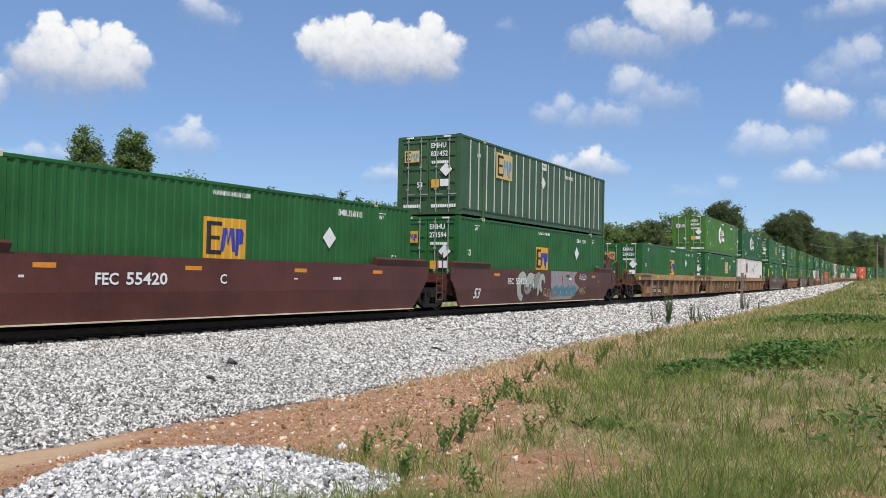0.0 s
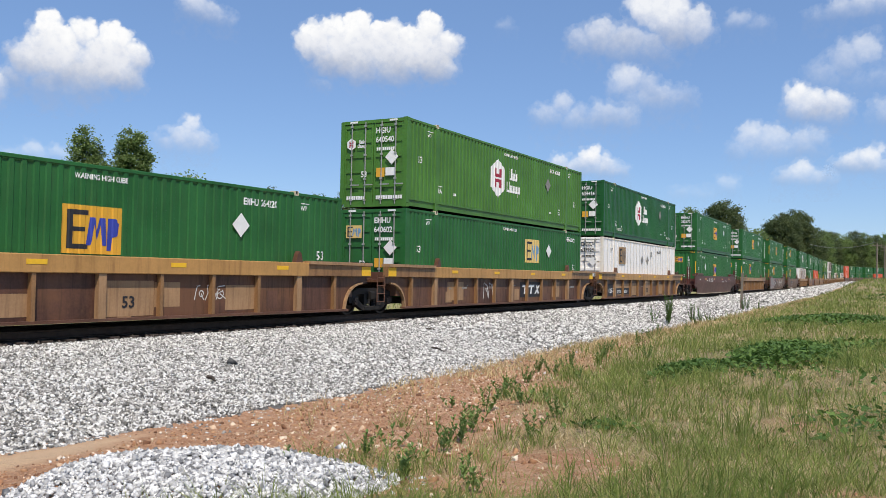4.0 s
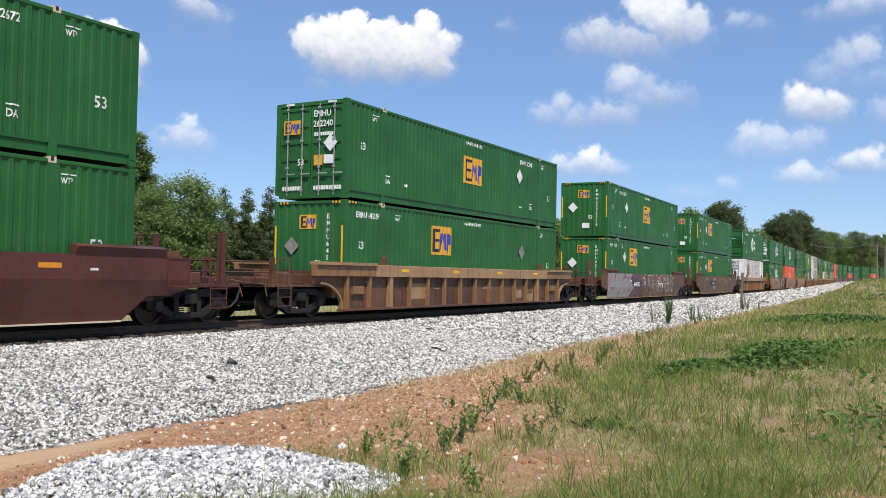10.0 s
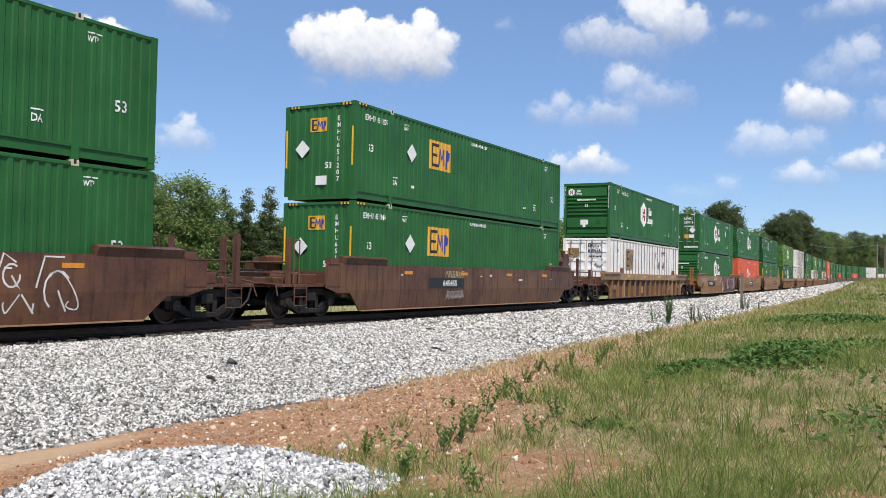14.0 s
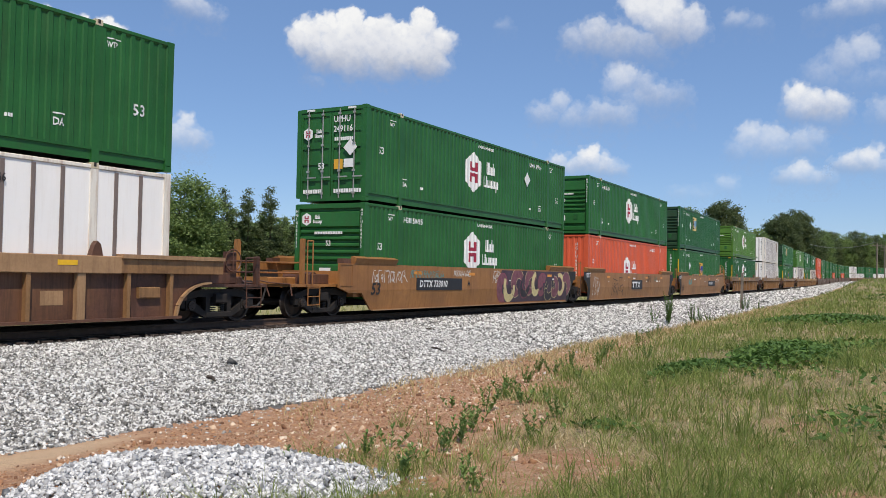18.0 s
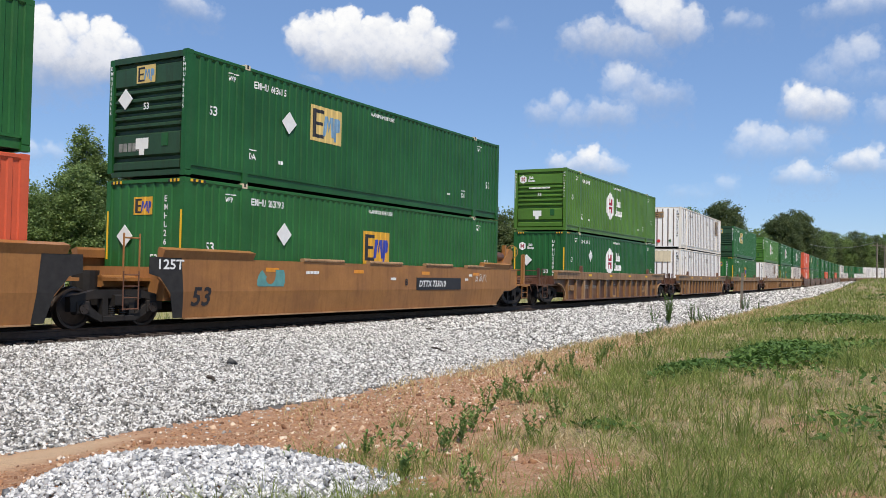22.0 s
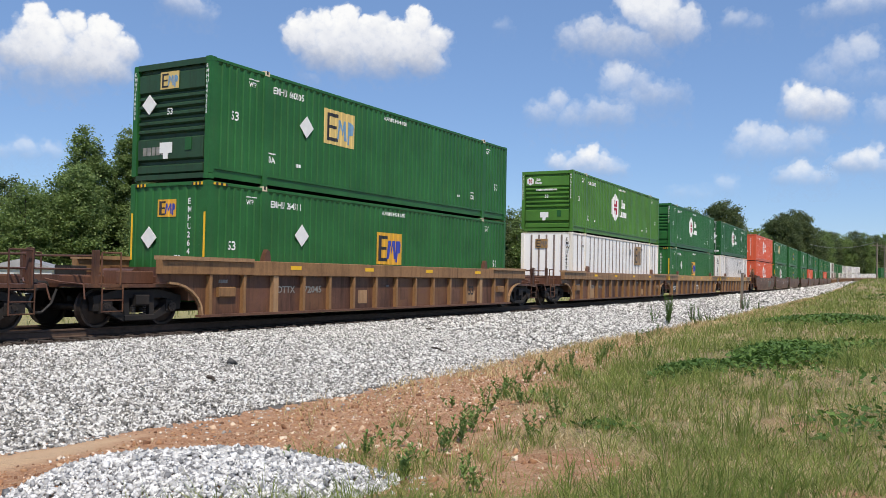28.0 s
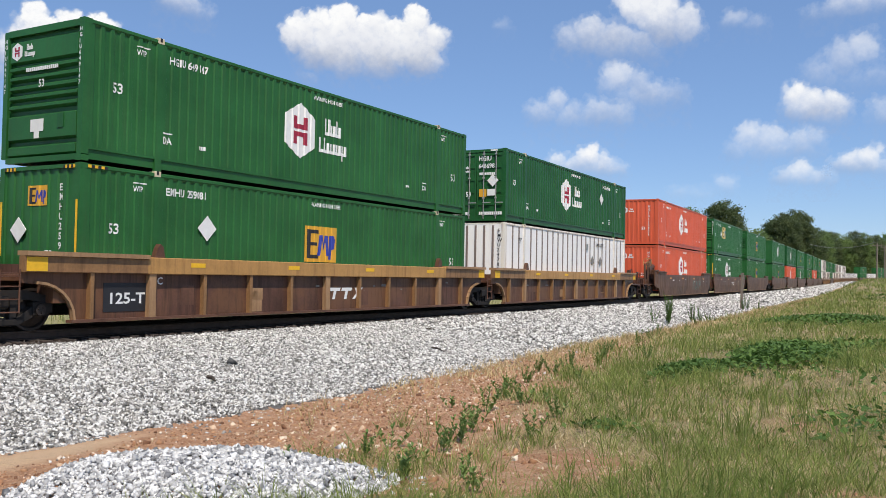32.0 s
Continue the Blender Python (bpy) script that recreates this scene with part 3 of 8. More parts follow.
def container(kind, col, lead, mk, detail=1, label="", group="containers on the train"):
    """kind: ribbed, panelled; lead: the end that leads; mk: its markings."""
    c = thing("shipping_container", label, "shipping container", group)
    c["flutes"], c["flutes_end"] = kind == "ribbed", lead == "corr"
    if kind == "ribbed":
        frame_parts(c, col, detail)
        for sgn in (-1, 1):
            part("side_wall", cached(("side", sgn, col.name), lambda sgn=sgn: side_wall_geo(sgn).mesh("side_wall", col)), None, c)
    else:
        frame_parts(c, WHITEP if col is WHITE else col, detail)
        strip = mk.get("strip", BATTEN_L if col is OLIVE else BATTEN)
        for sgn in ((-1, 1) if detail else (-1,)):
            battens_side(c, col, strip, sgn, 0.62 if col is not OLIVE else 0.66, 0.085 if col is not OLIVE else 0.05, detail)
    for sgn in (-1, 1):
        kind_of = lead if sgn < 0 else mk.get("tail", "door")
        if kind_of == "door":
            end_doors(c, col, sgn, detail, mk)
        elif kind_of == "louvre":
            end_louvred(c, col, sgn, detail, mk)
        elif kind_of == "battens":
            x = sgn * HL
            xa, xb = sorted((x - sgn * 0.03, x - sgn * 0.08))
            part("end_wall", box_mesh(("bend", sgn), col, (xa, -HW + 0.15, 0.1, xb, HW - 0.15, CH - 0.05)), None, c)
            if detail:
                for i in range(1, 6):
                    yy = -HW + 0.15 + (CW - 0.3) * i / 6
                    a, b = sorted((x - sgn * 0.03, x - sgn * 0.008))
                    part("end_strip", box_mesh(("ebat", sgn, i), BATTEN, (a, yy - 0.04, 0.15, b, yy + 0.04, CH - 0.12)), None, c)
                column_text(c, mk["code"][0] + mk["code"][1], -HW + 0.32, 2.5, 0.19, x, INK_K)
        else:
            end_corrugated(c, col, sgn, detail, mk)
    logo(c, kind, col, lead, mk, detail)
    return c


def logo(c, kind, col, lead, mk, detail):
    """Decals, numbers and small writing on the visible side and the leading end."""
    y = -HW - 0.002
    lg = mk.get("logo", "")
    x0 = -HL
    ink = INK_K if col is WHITE else INK_W
    if lg[:2] == "sq":
        yel = {"y": LOGO_Y, "p": LOGO_P, "t": LOGO_T}[mk.get("tone", "y")]
        blue = {"p": INK_LB, "t": FADED}.get(mk.get("tone"), INK_B)
        decal_square(c, x0 + mk["lx"], mk["lz"], mk.get("lw", 1.45), mk.get("lh", 0.98), yel, blue, False, y)
        ez = {"door": 1.93, "louvre": CH - 0.68, "battens": 2.15}.get(lead, 2.05)
        if detail:
            decal_square(c, 1.0 if lead == "door" else (0.35 if lead != "battens" else 0.55), ez, 0.62, 0.42, yel, blue, True, -HL - 0.004)
    elif lg == "hex":
        decal_hex(c, x0 + mk["lx"] + 0.64, mk["lz"], 0.75, False, y, bool(detail), mk.get("clip"), 0.22)
        if detail:
            decal_hex(c, 0.86, {"door": 2.1, "louvre": CH - 0.49}.get(lead, 2.2), 0.2, True, -HL - 0.004 + (0.016 if lead == "louvre" else 0), True, None, 0.4, 1.0)
    if mk.get("tags"):
        xe = -HL - 0.006
        part("round_sticker", cached("redtag", lambda: Geo().tube((xe, 0.27, 0.5), (xe - 0.003, 0.27, 0.5), 0.12, 18).mesh("round_sticker", plain("red_sticker", (0.55, 0.03, 0.03)))), None, c, "round red sticker")
        part("three_sided_sticker", cached("gtag", lambda: Geo().tube((xe, -0.53, 0.52), (xe - 0.003, -0.53, 0.52), 0.13, 3).mesh("three_sided_sticker", GREEN)), None, c, "small green three-sided sticker")
    if mk.get("repair"):
        part("repair_panel", cached("repair", lambda: Geo().box(-HL - 0.012, -0.6, CH - 0.92, -HL - 0.004, 0.77, CH - 0.14).mesh("repair_panel", CREAM)), None, c, "beige repair panel on the end")
    if not detail:
        if lg:
            bars_text(c, x0 + 7.6, 2.62, 0.10, 14, y, ink)
        return
    if kind == "ribbed":
        lettering(c, "53", x0 + 0.72, mk.get("z53", 1.5), 0.30, y)
        lettering(c, "53", x0 + 15.08, 1.12, 0.34, y, narrow=1.0)
        lettering(c, "WARNING HIGH CUBE", x0 + 7.4, 2.58, 0.155, y, narrow=0.8)
        lettering(c, " ".join(mk["code"]), x0 + mk.get("cx", 2.25), mk.get("cz", 2.42), 0.24, y, narrow=0.85)
        for xx in (1.35 if mk.get("cx", 2.25) > 2 else 2.75, 14.4):
            lettering(c, "WTP", x0 + xx, 2.43, 0.17, y, narrow=0.7)
            bars_text(c, x0 + xx, 2.60, 0.025, 2, y, INK_W, False, 6)
        for xx in (2.1, 13.2):
            lettering(c, "DA", x0 + xx, 0.62, 0.22, y, narrow=0.8)
            bars_text(c, x0 + xx, 0.84, 0.03, 1, y, INK_W, False, 9)
        if mk.get("lift"):
            for xx in mk["lift"]:
                lettering(c, "TOP LIFT ONLY", x0 + xx, 0.42, 0.2, y, narrow=0.8)
        bars_text(c, x0 + 3.2, 0.62, 0.09, 3, y)
        bars_text(c, x0 + 12.2, 0.62, 0.07, 3, y)
        if mk.get("px"):
            part("placard", cached(("dia", mk.get("pd", "w"), "r"), lambda: diamond(Geo(), 0, 0, 0.30, 0).mesh("placard", INK_G if mk.get("pd") else INK_W)), None, c, "diamond placard", pose(x0 + mk["px"], y - 0.004, mk.get("pz", 1.85)))
    else:
        ink2 = INK_K if col is WHITE else INK_W
        lettering(c, " ".join(mk["code"]), x0 + mk.get("cx", 11.2), 2.35, 0.22, y, ink2, narrow=0.8)
        lettering(c, "WTP", x0 + 1.3, 2.2, 0.2, y, ink2, narrow=0.8)
        part("notice_plate", box_mesh("sidepl", INK_W if col is OLIVE else GALV, (0, -0.006, 0, 0.34, 0, 0.30)), None, c, "small notice plate", pose(x0 + 9.6, y, 2.1)) if col is not OLIVE else None
        if col is OLIVE:
            part("notice_plate", box_mesh("sizepl", INK_W, (0, -0.006, 0, 0.52, 0, 0.30)), None, c, "white size notice", pose(x0 + 7.62, y, 2.44))
            lettering(c, "53 102", x0 + 7.66, 2.56, 0.155, y - 0.008, INK_K, narrow=0.95)
        if mk.get("px"):
            for k in range(1 if col is OLIVE else 2):
                part("placard", cached(("dia", "g" if col is WHITE else "w"), lambda: diamond(Geo(), 0, 0, 0.25, 0).mesh("placard", INK_G if col is WHITE else INK_W)), None, c, "diamond placard", pose(x0 + mk["px"] + 1.25 * k, y, mk.get("pz", 1.6)))
                if col is OLIVE:
                    break


# ---- well cars: origin at rail level under the middle of the load; the end at -x leads ----
FOLD = 0.76


def folded(v, sgn=-1, level=FOLD, lean=0.13):
    """The lower part of a smooth side leans in under the fold."""
    return (v[0], v[1] - sgn * max(0.0, level - v[2]) * lean, v[2])


def clip_z(pts, z, above):
    """Cuts a polygon of (x, z) points by a level line."""
    out = []
    for i, (a, b) in enumerate(zip(pts, pts[1:] + pts[:1])):
        ina, inb = (a[1] >= z) == above or a[1] == z, (b[1] >= z) == above or b[1] == z
        if ina:
            out.append(a)
        if ina != inb and a[1] != z and b[1] != z:
            t = (z - a[1]) / (b[1] - a[1])
            out.append((a[0] + t * (b[0] - a[0]), z))
    return out


def smooth_side(sgn, mat, x0, x1, cut0, cut1, level, lean):
    """A deep smooth side plate with its lower corners cut away over the trucks."""
    y = sgn * 1.47
    ya, yb = sorted((y, y - sgn * 0.05))

    def edge(x, cut, d):
        # cut == 0: an end with a coupler, arched over the truck
        if cut == 0:
            return [(x, 1.52), (x, 0.83), (x + d * 0.54, 0.67), (x + d * 1.15, FOLD - 0.09), (x + d * 1.72, 0.16)]
        return [(x, 1.52), (x, 1.06), (x + d * 0.12, 0.98), (x + d * (0.12 + (cut - 0.12) * 0.27), FOLD), (x + d * cut, 0.16)]
    pts = edge(x0, cut0, 1) + edge(x1, cut1, -1)[::-1]
    g = Geo().sweep_y(clip_z(pts, level, True), ya, yb)
    n = len(g.v)
    g.sweep_y(clip_z(pts, level, False), ya, yb)
    g.v[n:] = [folded(v, sgn, level, lean) for v in g.v[n:]]
    return g


def dark_end(sgn, x, d):
    """The black painted end of a smooth side beside a shared truck; d: the way inwards."""
    pts = [(x - d * 0.25, 1.515), (x - d * 0.25, 1.15), (x + d * 0.05, 1.08), (x + d * 0.36, 0.72), (x + d * 0.52, 0.17), (x + d * 0.79, 0.17), (x + d * 0.66, 1.515)][::d]
    ya, yb = sorted((sgn * 1.46, sgn * 1.4745))
    g = Geo().sweep_y(clip_z(pts, FOLD, True), ya, yb)
    n = len(g.v)
    g.sweep_y(clip_z(pts, FOLD, False), ya, yb)
    g.v[n:] = [folded(v, sgn) for v in g.v[n:]]
    return g


def ribbed_panel(sgn, x0, x1, cut0, cut1):
    pts = [(x0, 0.95), (x0 + 0.3, 0.93)]
    pts += [(x0 + 0.3 + (cut0 - 0.3) * math.sin(a) , 0.93 - 0.73 * (1 - math.cos(a))) for a in (0.5, 0.9, 1.25, 1.57)]
    pts += [(x1 - 0.3 - (cut1 - 0.3) * math.sin(a), 0.93 - 0.73 * (1 - math.cos(a))) for a in (1.57, 1.25, 0.9, 0.5)]
    pts += [(x1 - 0.3, 0.93), (x1, 0.95), (x1, 1.16), (x0, 1.16)]
    y = sgn * 1.33
    ya, yb = sorted((y, y - sgn * 0.03))
    return Geo().sweep_y(pts, ya, yb)


def arch_lip(sgn, x, cut, d):
    """A raised curved lip round the arch over the truck; d: the way inwards."""
    curve = [(0.0, 0.93)] + [((cut - 0.3) * math.sin(a), 0.93 - 0.73 * (1 - math.cos(a))) for a in (0.25, 0.5, 0.75, 1.0, 1.25, 1.57)]
    g = Geo()
    ya, yb = sorted((sgn * 1.32, sgn * 1.42))
    for (a, b), (c, e) in zip(curve, curve[1:]):
        l = math.hypot(c - a, e - b)
        nx, nz = (b - e) / l * 0.05, (c - a) / l * 0.05
        q = [(x + d * (0.3 + a), b), (x + d * (0.3 + c), e), (x + d * (0.3 + c + nx), e + nz), (x + d * (0.3 + a + nx), b + nz)]
        g.sweep_y(q if d > 0 else q[::-1], ya, yb)
    return g


def truck_geo(sy):
    """One cast side frame with its two windows."""
    g = Geo()
    y0, y1 = (0.94, 1.10) if sy > 0 else (-1.10, -0.94)
    g.sweep_y([(-1.18, 0.52), (-0.66, 0.62), (0.66, 0.62), (1.18, 0.52), (1.20, 0.66), (0.60, 0.80), (-0.60, 0.80), (-1.20, 0.66)], y0, y1)
    for k in (-1, 1):
        q = [(k * 1.18, 0.36), (k * 0.92, 0.36), (k * 0.42, 0.13), (k * 0.36, 0.13), (k * 0.36, 0.27), (k * 0.47, 0.30), (k * 0.80, 0.53), (k * 1.18, 0.56)]
        g.sweep_y(q if k < 0 else q[::-1], y0, y1)
        g.box(k * 0.34 - 0.07, y0, 0.22, k * 0.34 + 0.07, y1, 0.66)
        g.box(k * 0.89 - 0.15, y0 - 0.02, 0.30, k * 0.89 + 0.15, y1 + 0.02, 0.58, 0.03)
    g.box(-0.40, y0 - 0.02, 0.13, 0.40, y1 + 0.02, 0.26, 0.02)
    return g


def spring_geo():
    g = Geo()
    for sy in (-1, 1):
        for dx in (-0.14, 0.14):
            for i in range(5):
                g.tube((dx, sy * 1.04, 0.26 + i * 0.045), (dx, sy * 1.04, 0.285 + i * 0.045), 0.075, 8)
    return g


def wheelset_geo():
    g = Geo()
    n = 28
    for sy in (-1, 1):
        prof = [(0.12, 0.80), (0.38, 0.79), (0.40, 0.72), (0.455, 0.70), (0.43, 0.74), (0.42, 0.84), (0.37, 0.84), (0.34, 0.80), (0.12, 0.88)]
        k = len(g.v)
        for r, y in prof:
            for i in range(n):
                a = 2 * math.pi * i / n
                g.v.append((r * math.cos(a), sy * y, r * math.sin(a)))
        for j in range(len(prof) - 1):
            for i in range(n):
                a, b = k + j * n + i, k + j * n + (i + 1) % n
                g.f.append((a, b, b + n, a + n))
        g.tube((0, sy * 0.8, 0), (0, sy * 1.16, 0), 0.11, 12)
        for q in range(3):
            a = 2 * math.pi * q / 3
            g.tube((0.06 * math.cos(a), sy * 1.16, 0.06 * math.sin(a)), (0.06 * math.cos(a), sy * 1.18, 0.06 * math.sin(a)), 0.018, 6)
    g.tube((0, -0.8, 0), (0, 0.8, 0), 0.085, 10)
    return g


WHEELS = []
R_WHEEL = 0.42


def add_truck(car, x, detail):
    tr = part("truck", cached("truck", lambda: Geo().box(-0.18, -1.2, 0.46, 0.18, 1.2, 0.70, 0.03).mesh("truck", DARK)), None, car, "cast steel two-axle truck", pose(x, 0, 0))
    for sy in (-1, 1):
        part("side_frame", cached(("sframe", sy), lambda: truck_geo(sy).mesh("side_frame", DARK)), None, tr, "dark cast steel side frame")
    if detail:
        part("spring_nest", cached("spring", lambda: spring_geo().mesh("spring_nest", BLACK)), None, tr)
    for dx in (-0.89, 0.89):
        w = part("wheelset", cached("wheelset", lambda: wheelset_geo().mesh("wheelset", plain("dark_wheel_steel", (0.05, 0.038, 0.032), 0.5, 0.5, 0.3))), None, tr, "", pose(dx, 0, R_WHEEL + 0.0))
        if detail:
            WHEELS.append((w, car, dx))
    return tr


def ladder_geo(x, y, z0, z1, w=0.42, steps=3):
    g = Geo()
    for dx in (-w / 2, w / 2):
        g.tube((x + dx, y, z0), (x + dx, y, z1), 0.016, 6)
    for i in range(steps):
        zz = z0 + (z1 - z0 - 0.1) * i / max(1, steps - 1) + 0.02
        g.tube((x - w / 2, y, zz), (x + w / 2, y, zz), 0.014, 6)
    return g


def end_gear(car, sgn, mat, coupled, hand_brake, detail, body):
    """Platform, coupler, steps, posts and pipes at one end."""
    xe = sgn * (HL + (3.25 if coupled else 1.45))
    xi = sgn * (HL + 0.55)
    a, b = sorted((xe, xi))
    part("end_platform", box_mesh(("plat", sgn, coupled), mat, (a, -0.42, 0.84, b, 0.42, 1.10, 0.03), (a, -1.25, 0.85, b, 1.25, 0.92) if coupled else (a, -0.9, 0.98, b, 0.9, 1.05)), None, car, "end platform over the truck")
    if coupled:
        def coupler():
            g = Geo()
            g.tube((xe, 0, 0.86), (xe + sgn * 0.35, 0, 0.86), 0.11, 8)
            x2 = xe + sgn * 0.35
            g.box(min(x2 - sgn * 0.05, x2 + sgn * 0.18), -0.18, 0.72, max(x2 - sgn * 0.05, x2 + sgn * 0.18), 0.18, 1.0, 0.05)
            return g.mesh("coupler", DARK)
        part("coupler", cached(("cpl", sgn), coupler), None, car, "dark knuckle coupler")
        if not detail:
            return
        xs = sgn * (HL + (2.45 if body == "smooth" else 2.68))
        for sy in (-1, 1):
            part("step_ladder", cached(("stp", sgn, sy, mat.name, body), lambda sy=sy: ladder_geo(xs, sy * 1.36, 0.34, 0.90, 0.52, 3).mesh("step_ladder", mat)), None, car, "welded step ladder")
            part("grab_post", cached(("grab", sgn, sy, mat.name, body), lambda sy=sy: Geo().path([(xs - 0.24, sy * 1.30, 0.9), (xs - 0.24, sy * 1.30, 2.1 if body == "smooth" else 1.57), (xs + (0.0 if body == "smooth" else 0.24), sy * 1.30, 2.1 if body == "smooth" else 1.57), (xs + (0.0 if body == "smooth" else 0.24), sy * 1.30, 0.9)], 0.02).mesh("grab_post", mat)), None, car, "bent pipe grab iron")
        for yy in (-1.16, 1.16):
            xp, zt = xs + sgn * 0.28, 2.15 if body == "smooth" else 1.62
            part("end_post", cached(("epost", sgn, yy, mat.name, body), lambda: Geo().box(xp - 0.06, yy - 0.05, 0.9, xp + 0.06, yy + 0.05, zt, 0.01).mesh("end_post", mat)), None, car)
        part("crossover_rail", cached(("xrail", sgn, mat.name, body), lambda: Geo().tube((xp, -1.16, 1.5), (xp, 1.16, 1.5), 0.022).tube((xp, -1.16, 1.22), (xp, 1.16, 1.22), 0.022).mesh("crossover_rail", mat)), None, car)
        part("brake_hose", cached(("hose", sgn), lambda: Geo().path([(xe, -0.35, 0.8), (xe + sgn * 0.15, -0.38, 0.5), (xe + sgn * 0.34, -0.36, 0.33), (xe + sgn * 0.5, -0.32, 0.32)], 0.028).mesh("brake_hose", BLACK)), None, car, "black rubber air hose")
        part("uncoupling_lever", cached(("lever", sgn), lambda: Geo().path([(xe + sgn * 0.2, -0.2, 1.02), (xe + sgn * 0.02, -0.5, 0.95), (xe + sgn * 0.02, -1.2, 0.92), (xe + sgn * 0.06, -1.3, 0.62)], 0.018).mesh("uncoupling_lever", RUST)), None, car)
        part("brake_valve", cached(("bval", sgn), lambda: Geo().box(sgn * (HL + 1.75) - 0.5, -0.95, 0.915, sgn * (HL + 1.75) + 0.5, -0.55, 1.2, 0.02).mesh("brake_valve", RUST)), None, car, "rusty brake valve box")
        part("air_tank", cached(("atank", sgn), lambda: Geo().tube((sgn * (HL + 1.3), -0.45, 1.09), (sgn * (HL + 1.3), 0.55, 1.09), 0.17, 12).mesh("air_tank", RUST)), None, car, "rusty air tank")
        part("brake_cylinder", cached(("bcyl", sgn), lambda: Geo().box(sgn * (HL + 2.3) - 0.2, 0.2, 0.915, sgn * (HL + 2.3) + 0.2, 0.75, 1.3, 0.02).mesh("brake_cylinder", DARK)), None, car)
        if body == "smooth":
            for sy in (-1, 1):
                ya, yb = sorted((sy * 1.471, sy * 1.485))
                xa, xb = sorted((sgn * (HL + 0.80), sgn * (HL + 1.44)))
                def rim():
                    g = Geo()
                    for q in ((xa, 0.87, xb, 0.90), (xa, 1.48, xb, 1.51), (xa, 0.90, xa + 0.03, 1.48), (xb - 0.03, 0.90, xb, 1.48)):
                        g.box(q[0], ya, q[1], q[2], yb, q[3])
                    return g.mesh("panel_rim", mat)
                part("panel_rim", cached(("prim", sgn, sy, mat.name), rim), None, car, "raised rim of an access panel")
                part("end_plate", box_mesh(("eplt", sgn, sy), RUST, (sgn * (HL + 1.0) - 0.18, min(sy * 1.2, sy * 1.42), 1.52, sgn * (HL + 1.0) + 0.18, max(sy * 1.2, sy * 1.42), 1.66)), None, car)
        if hand_brake and body == "smooth":
            xa, xb = sorted((sgn * (HL + 0.14), sgn * (HL + 0.98)))

            def tank():
                g = Geo()
                for p, q, r0, r1 in ((xa, xa + 0.07, 0.12, 0.175), (xa + 0.07, xb - 0.07, 0.175, 0.175), (xb - 0.07, xb, 0.175, 0.12)):
                    g.tube((p, -0.98, 2.0), (q, -0.98, 2.0), r0, 16, r1)
                return g.mesh("air_reservoir", RUST)
            part("air_reservoir", cached(("resv", sgn), tank), None, car, "rusty air reservoir lying on the end deck")
            part("end_deck", cached(("edeck", sgn, mat.name), lambda: Geo().box(xa - 0.05, -1.40, 1.70, xb + 0.1, -0.7, 1.80).box(xa + 0.1, -1.15, 1.78, xa + 0.18, -0.8, 1.88).box(xb - 0.18, -1.15, 1.78, xb - 0.1, -0.8, 1.88).box(xa, -1.3, 1.25, xb, -0.75, 1.71).mesh("end_deck", mat)), None, car, "raised end deck")
            bx = lambda d: sgn * (HL + d)
            prof = [(bx(0.85), 1.52), (bx(1.44), 1.52), (bx(1.46), 1.68), (bx(1.70), 2.06), (bx(1.66), 2.25), (bx(1.36), 2.34), (bx(1.12), 2.05), (bx(0.85), 1.9)]
            part("brake_stand", cached(("bstand", sgn, mat.name), lambda: Geo().sweep_y(prof if sgn > 0 else prof[::-1], -1.16, -0.98).box(min(bx(1.0), bx(1.14)), -1.14, 2.0, max(bx(1.0), bx(1.14)), -1.0, 2.46).mesh("brake_stand", mat)), None, car, "slanting hand brake stand")

            def ring():
                g = Geo()
                cx, cz = bx(1.78), 2.22
                pts = [(cx, -1.07 + 0.26 * math.cos(w), cz + 0.26 * math.sin(w)) for w in [2 * math.pi * i / 16 for i in range(17)]]
                g.path(pts, 0.018, 5)
                for i in range(4):
                    g.tube((bx(1.66), -1.07, cz), pts[i * 4], 0.012, 5)
                return g.mesh("hand_brake_wheel", YELLOWC)
            part("hand_brake_wheel", cached(("hbw2", sgn), ring), None, car, "dusty yellow hand brake wheel")
        elif hand_brake:
            def wheel():
                g = Geo()
                cx, cy, cz = xs - sgn * 0.35, -0.98, 1.50
                pts = [(cx + 0.27 * math.cos(w), cy, cz + 0.27 * math.sin(w)) for w in [2 * math.pi * i / 16 for i in range(17)]]
                g.path(pts, 0.018, 5)
                for i in range(4):
                    g.tube((cx, cy, cz), pts[i * 4], 0.012, 5)
                return g.mesh("hand_brake_wheel", RUST)
            part("hand_brake_wheel", cached(("hbw", sgn), wheel), None, car, "rusty spoked hand brake wheel")
            part("brake_housing", cached(("hbh", sgn, mat.name), lambda: Geo().box(xs - sgn * 0.35 - 0.16, -0.93, 0.915, xs - sgn * 0.35 + 0.16, -0.78, 1.72, 0.03).mesh("brake_housing", mat)), None, car)
    elif detail and sgn < 0:
        part("step_ladder", cached(("astp", mat.name), lambda: ladder_geo(-HL - 1.5, -1.38, 0.38, 1.2, 0.4, 4).mesh("step_ladder", RUST)), None, car, "bent pipe step ladder")
        if body == "smooth":
            part("grab_post", cached(("agrab", mat.name), lambda: Geo().path([(-HL - 1.7, -1.36, 1.0), (-HL - 1.7, -1.36, 2.0)], 0.022).path([(-HL - 1.28, -1.36, 1.0), (-HL - 1.28, -1.36, 2.0)], 0.022).path([(-HL - 1.7, -1.36, 1.9), (-HL - 1.28, -1.36, 1.9)], 0.018).mesh("grab_post", mat)), None, car, "tall pipe grab post")
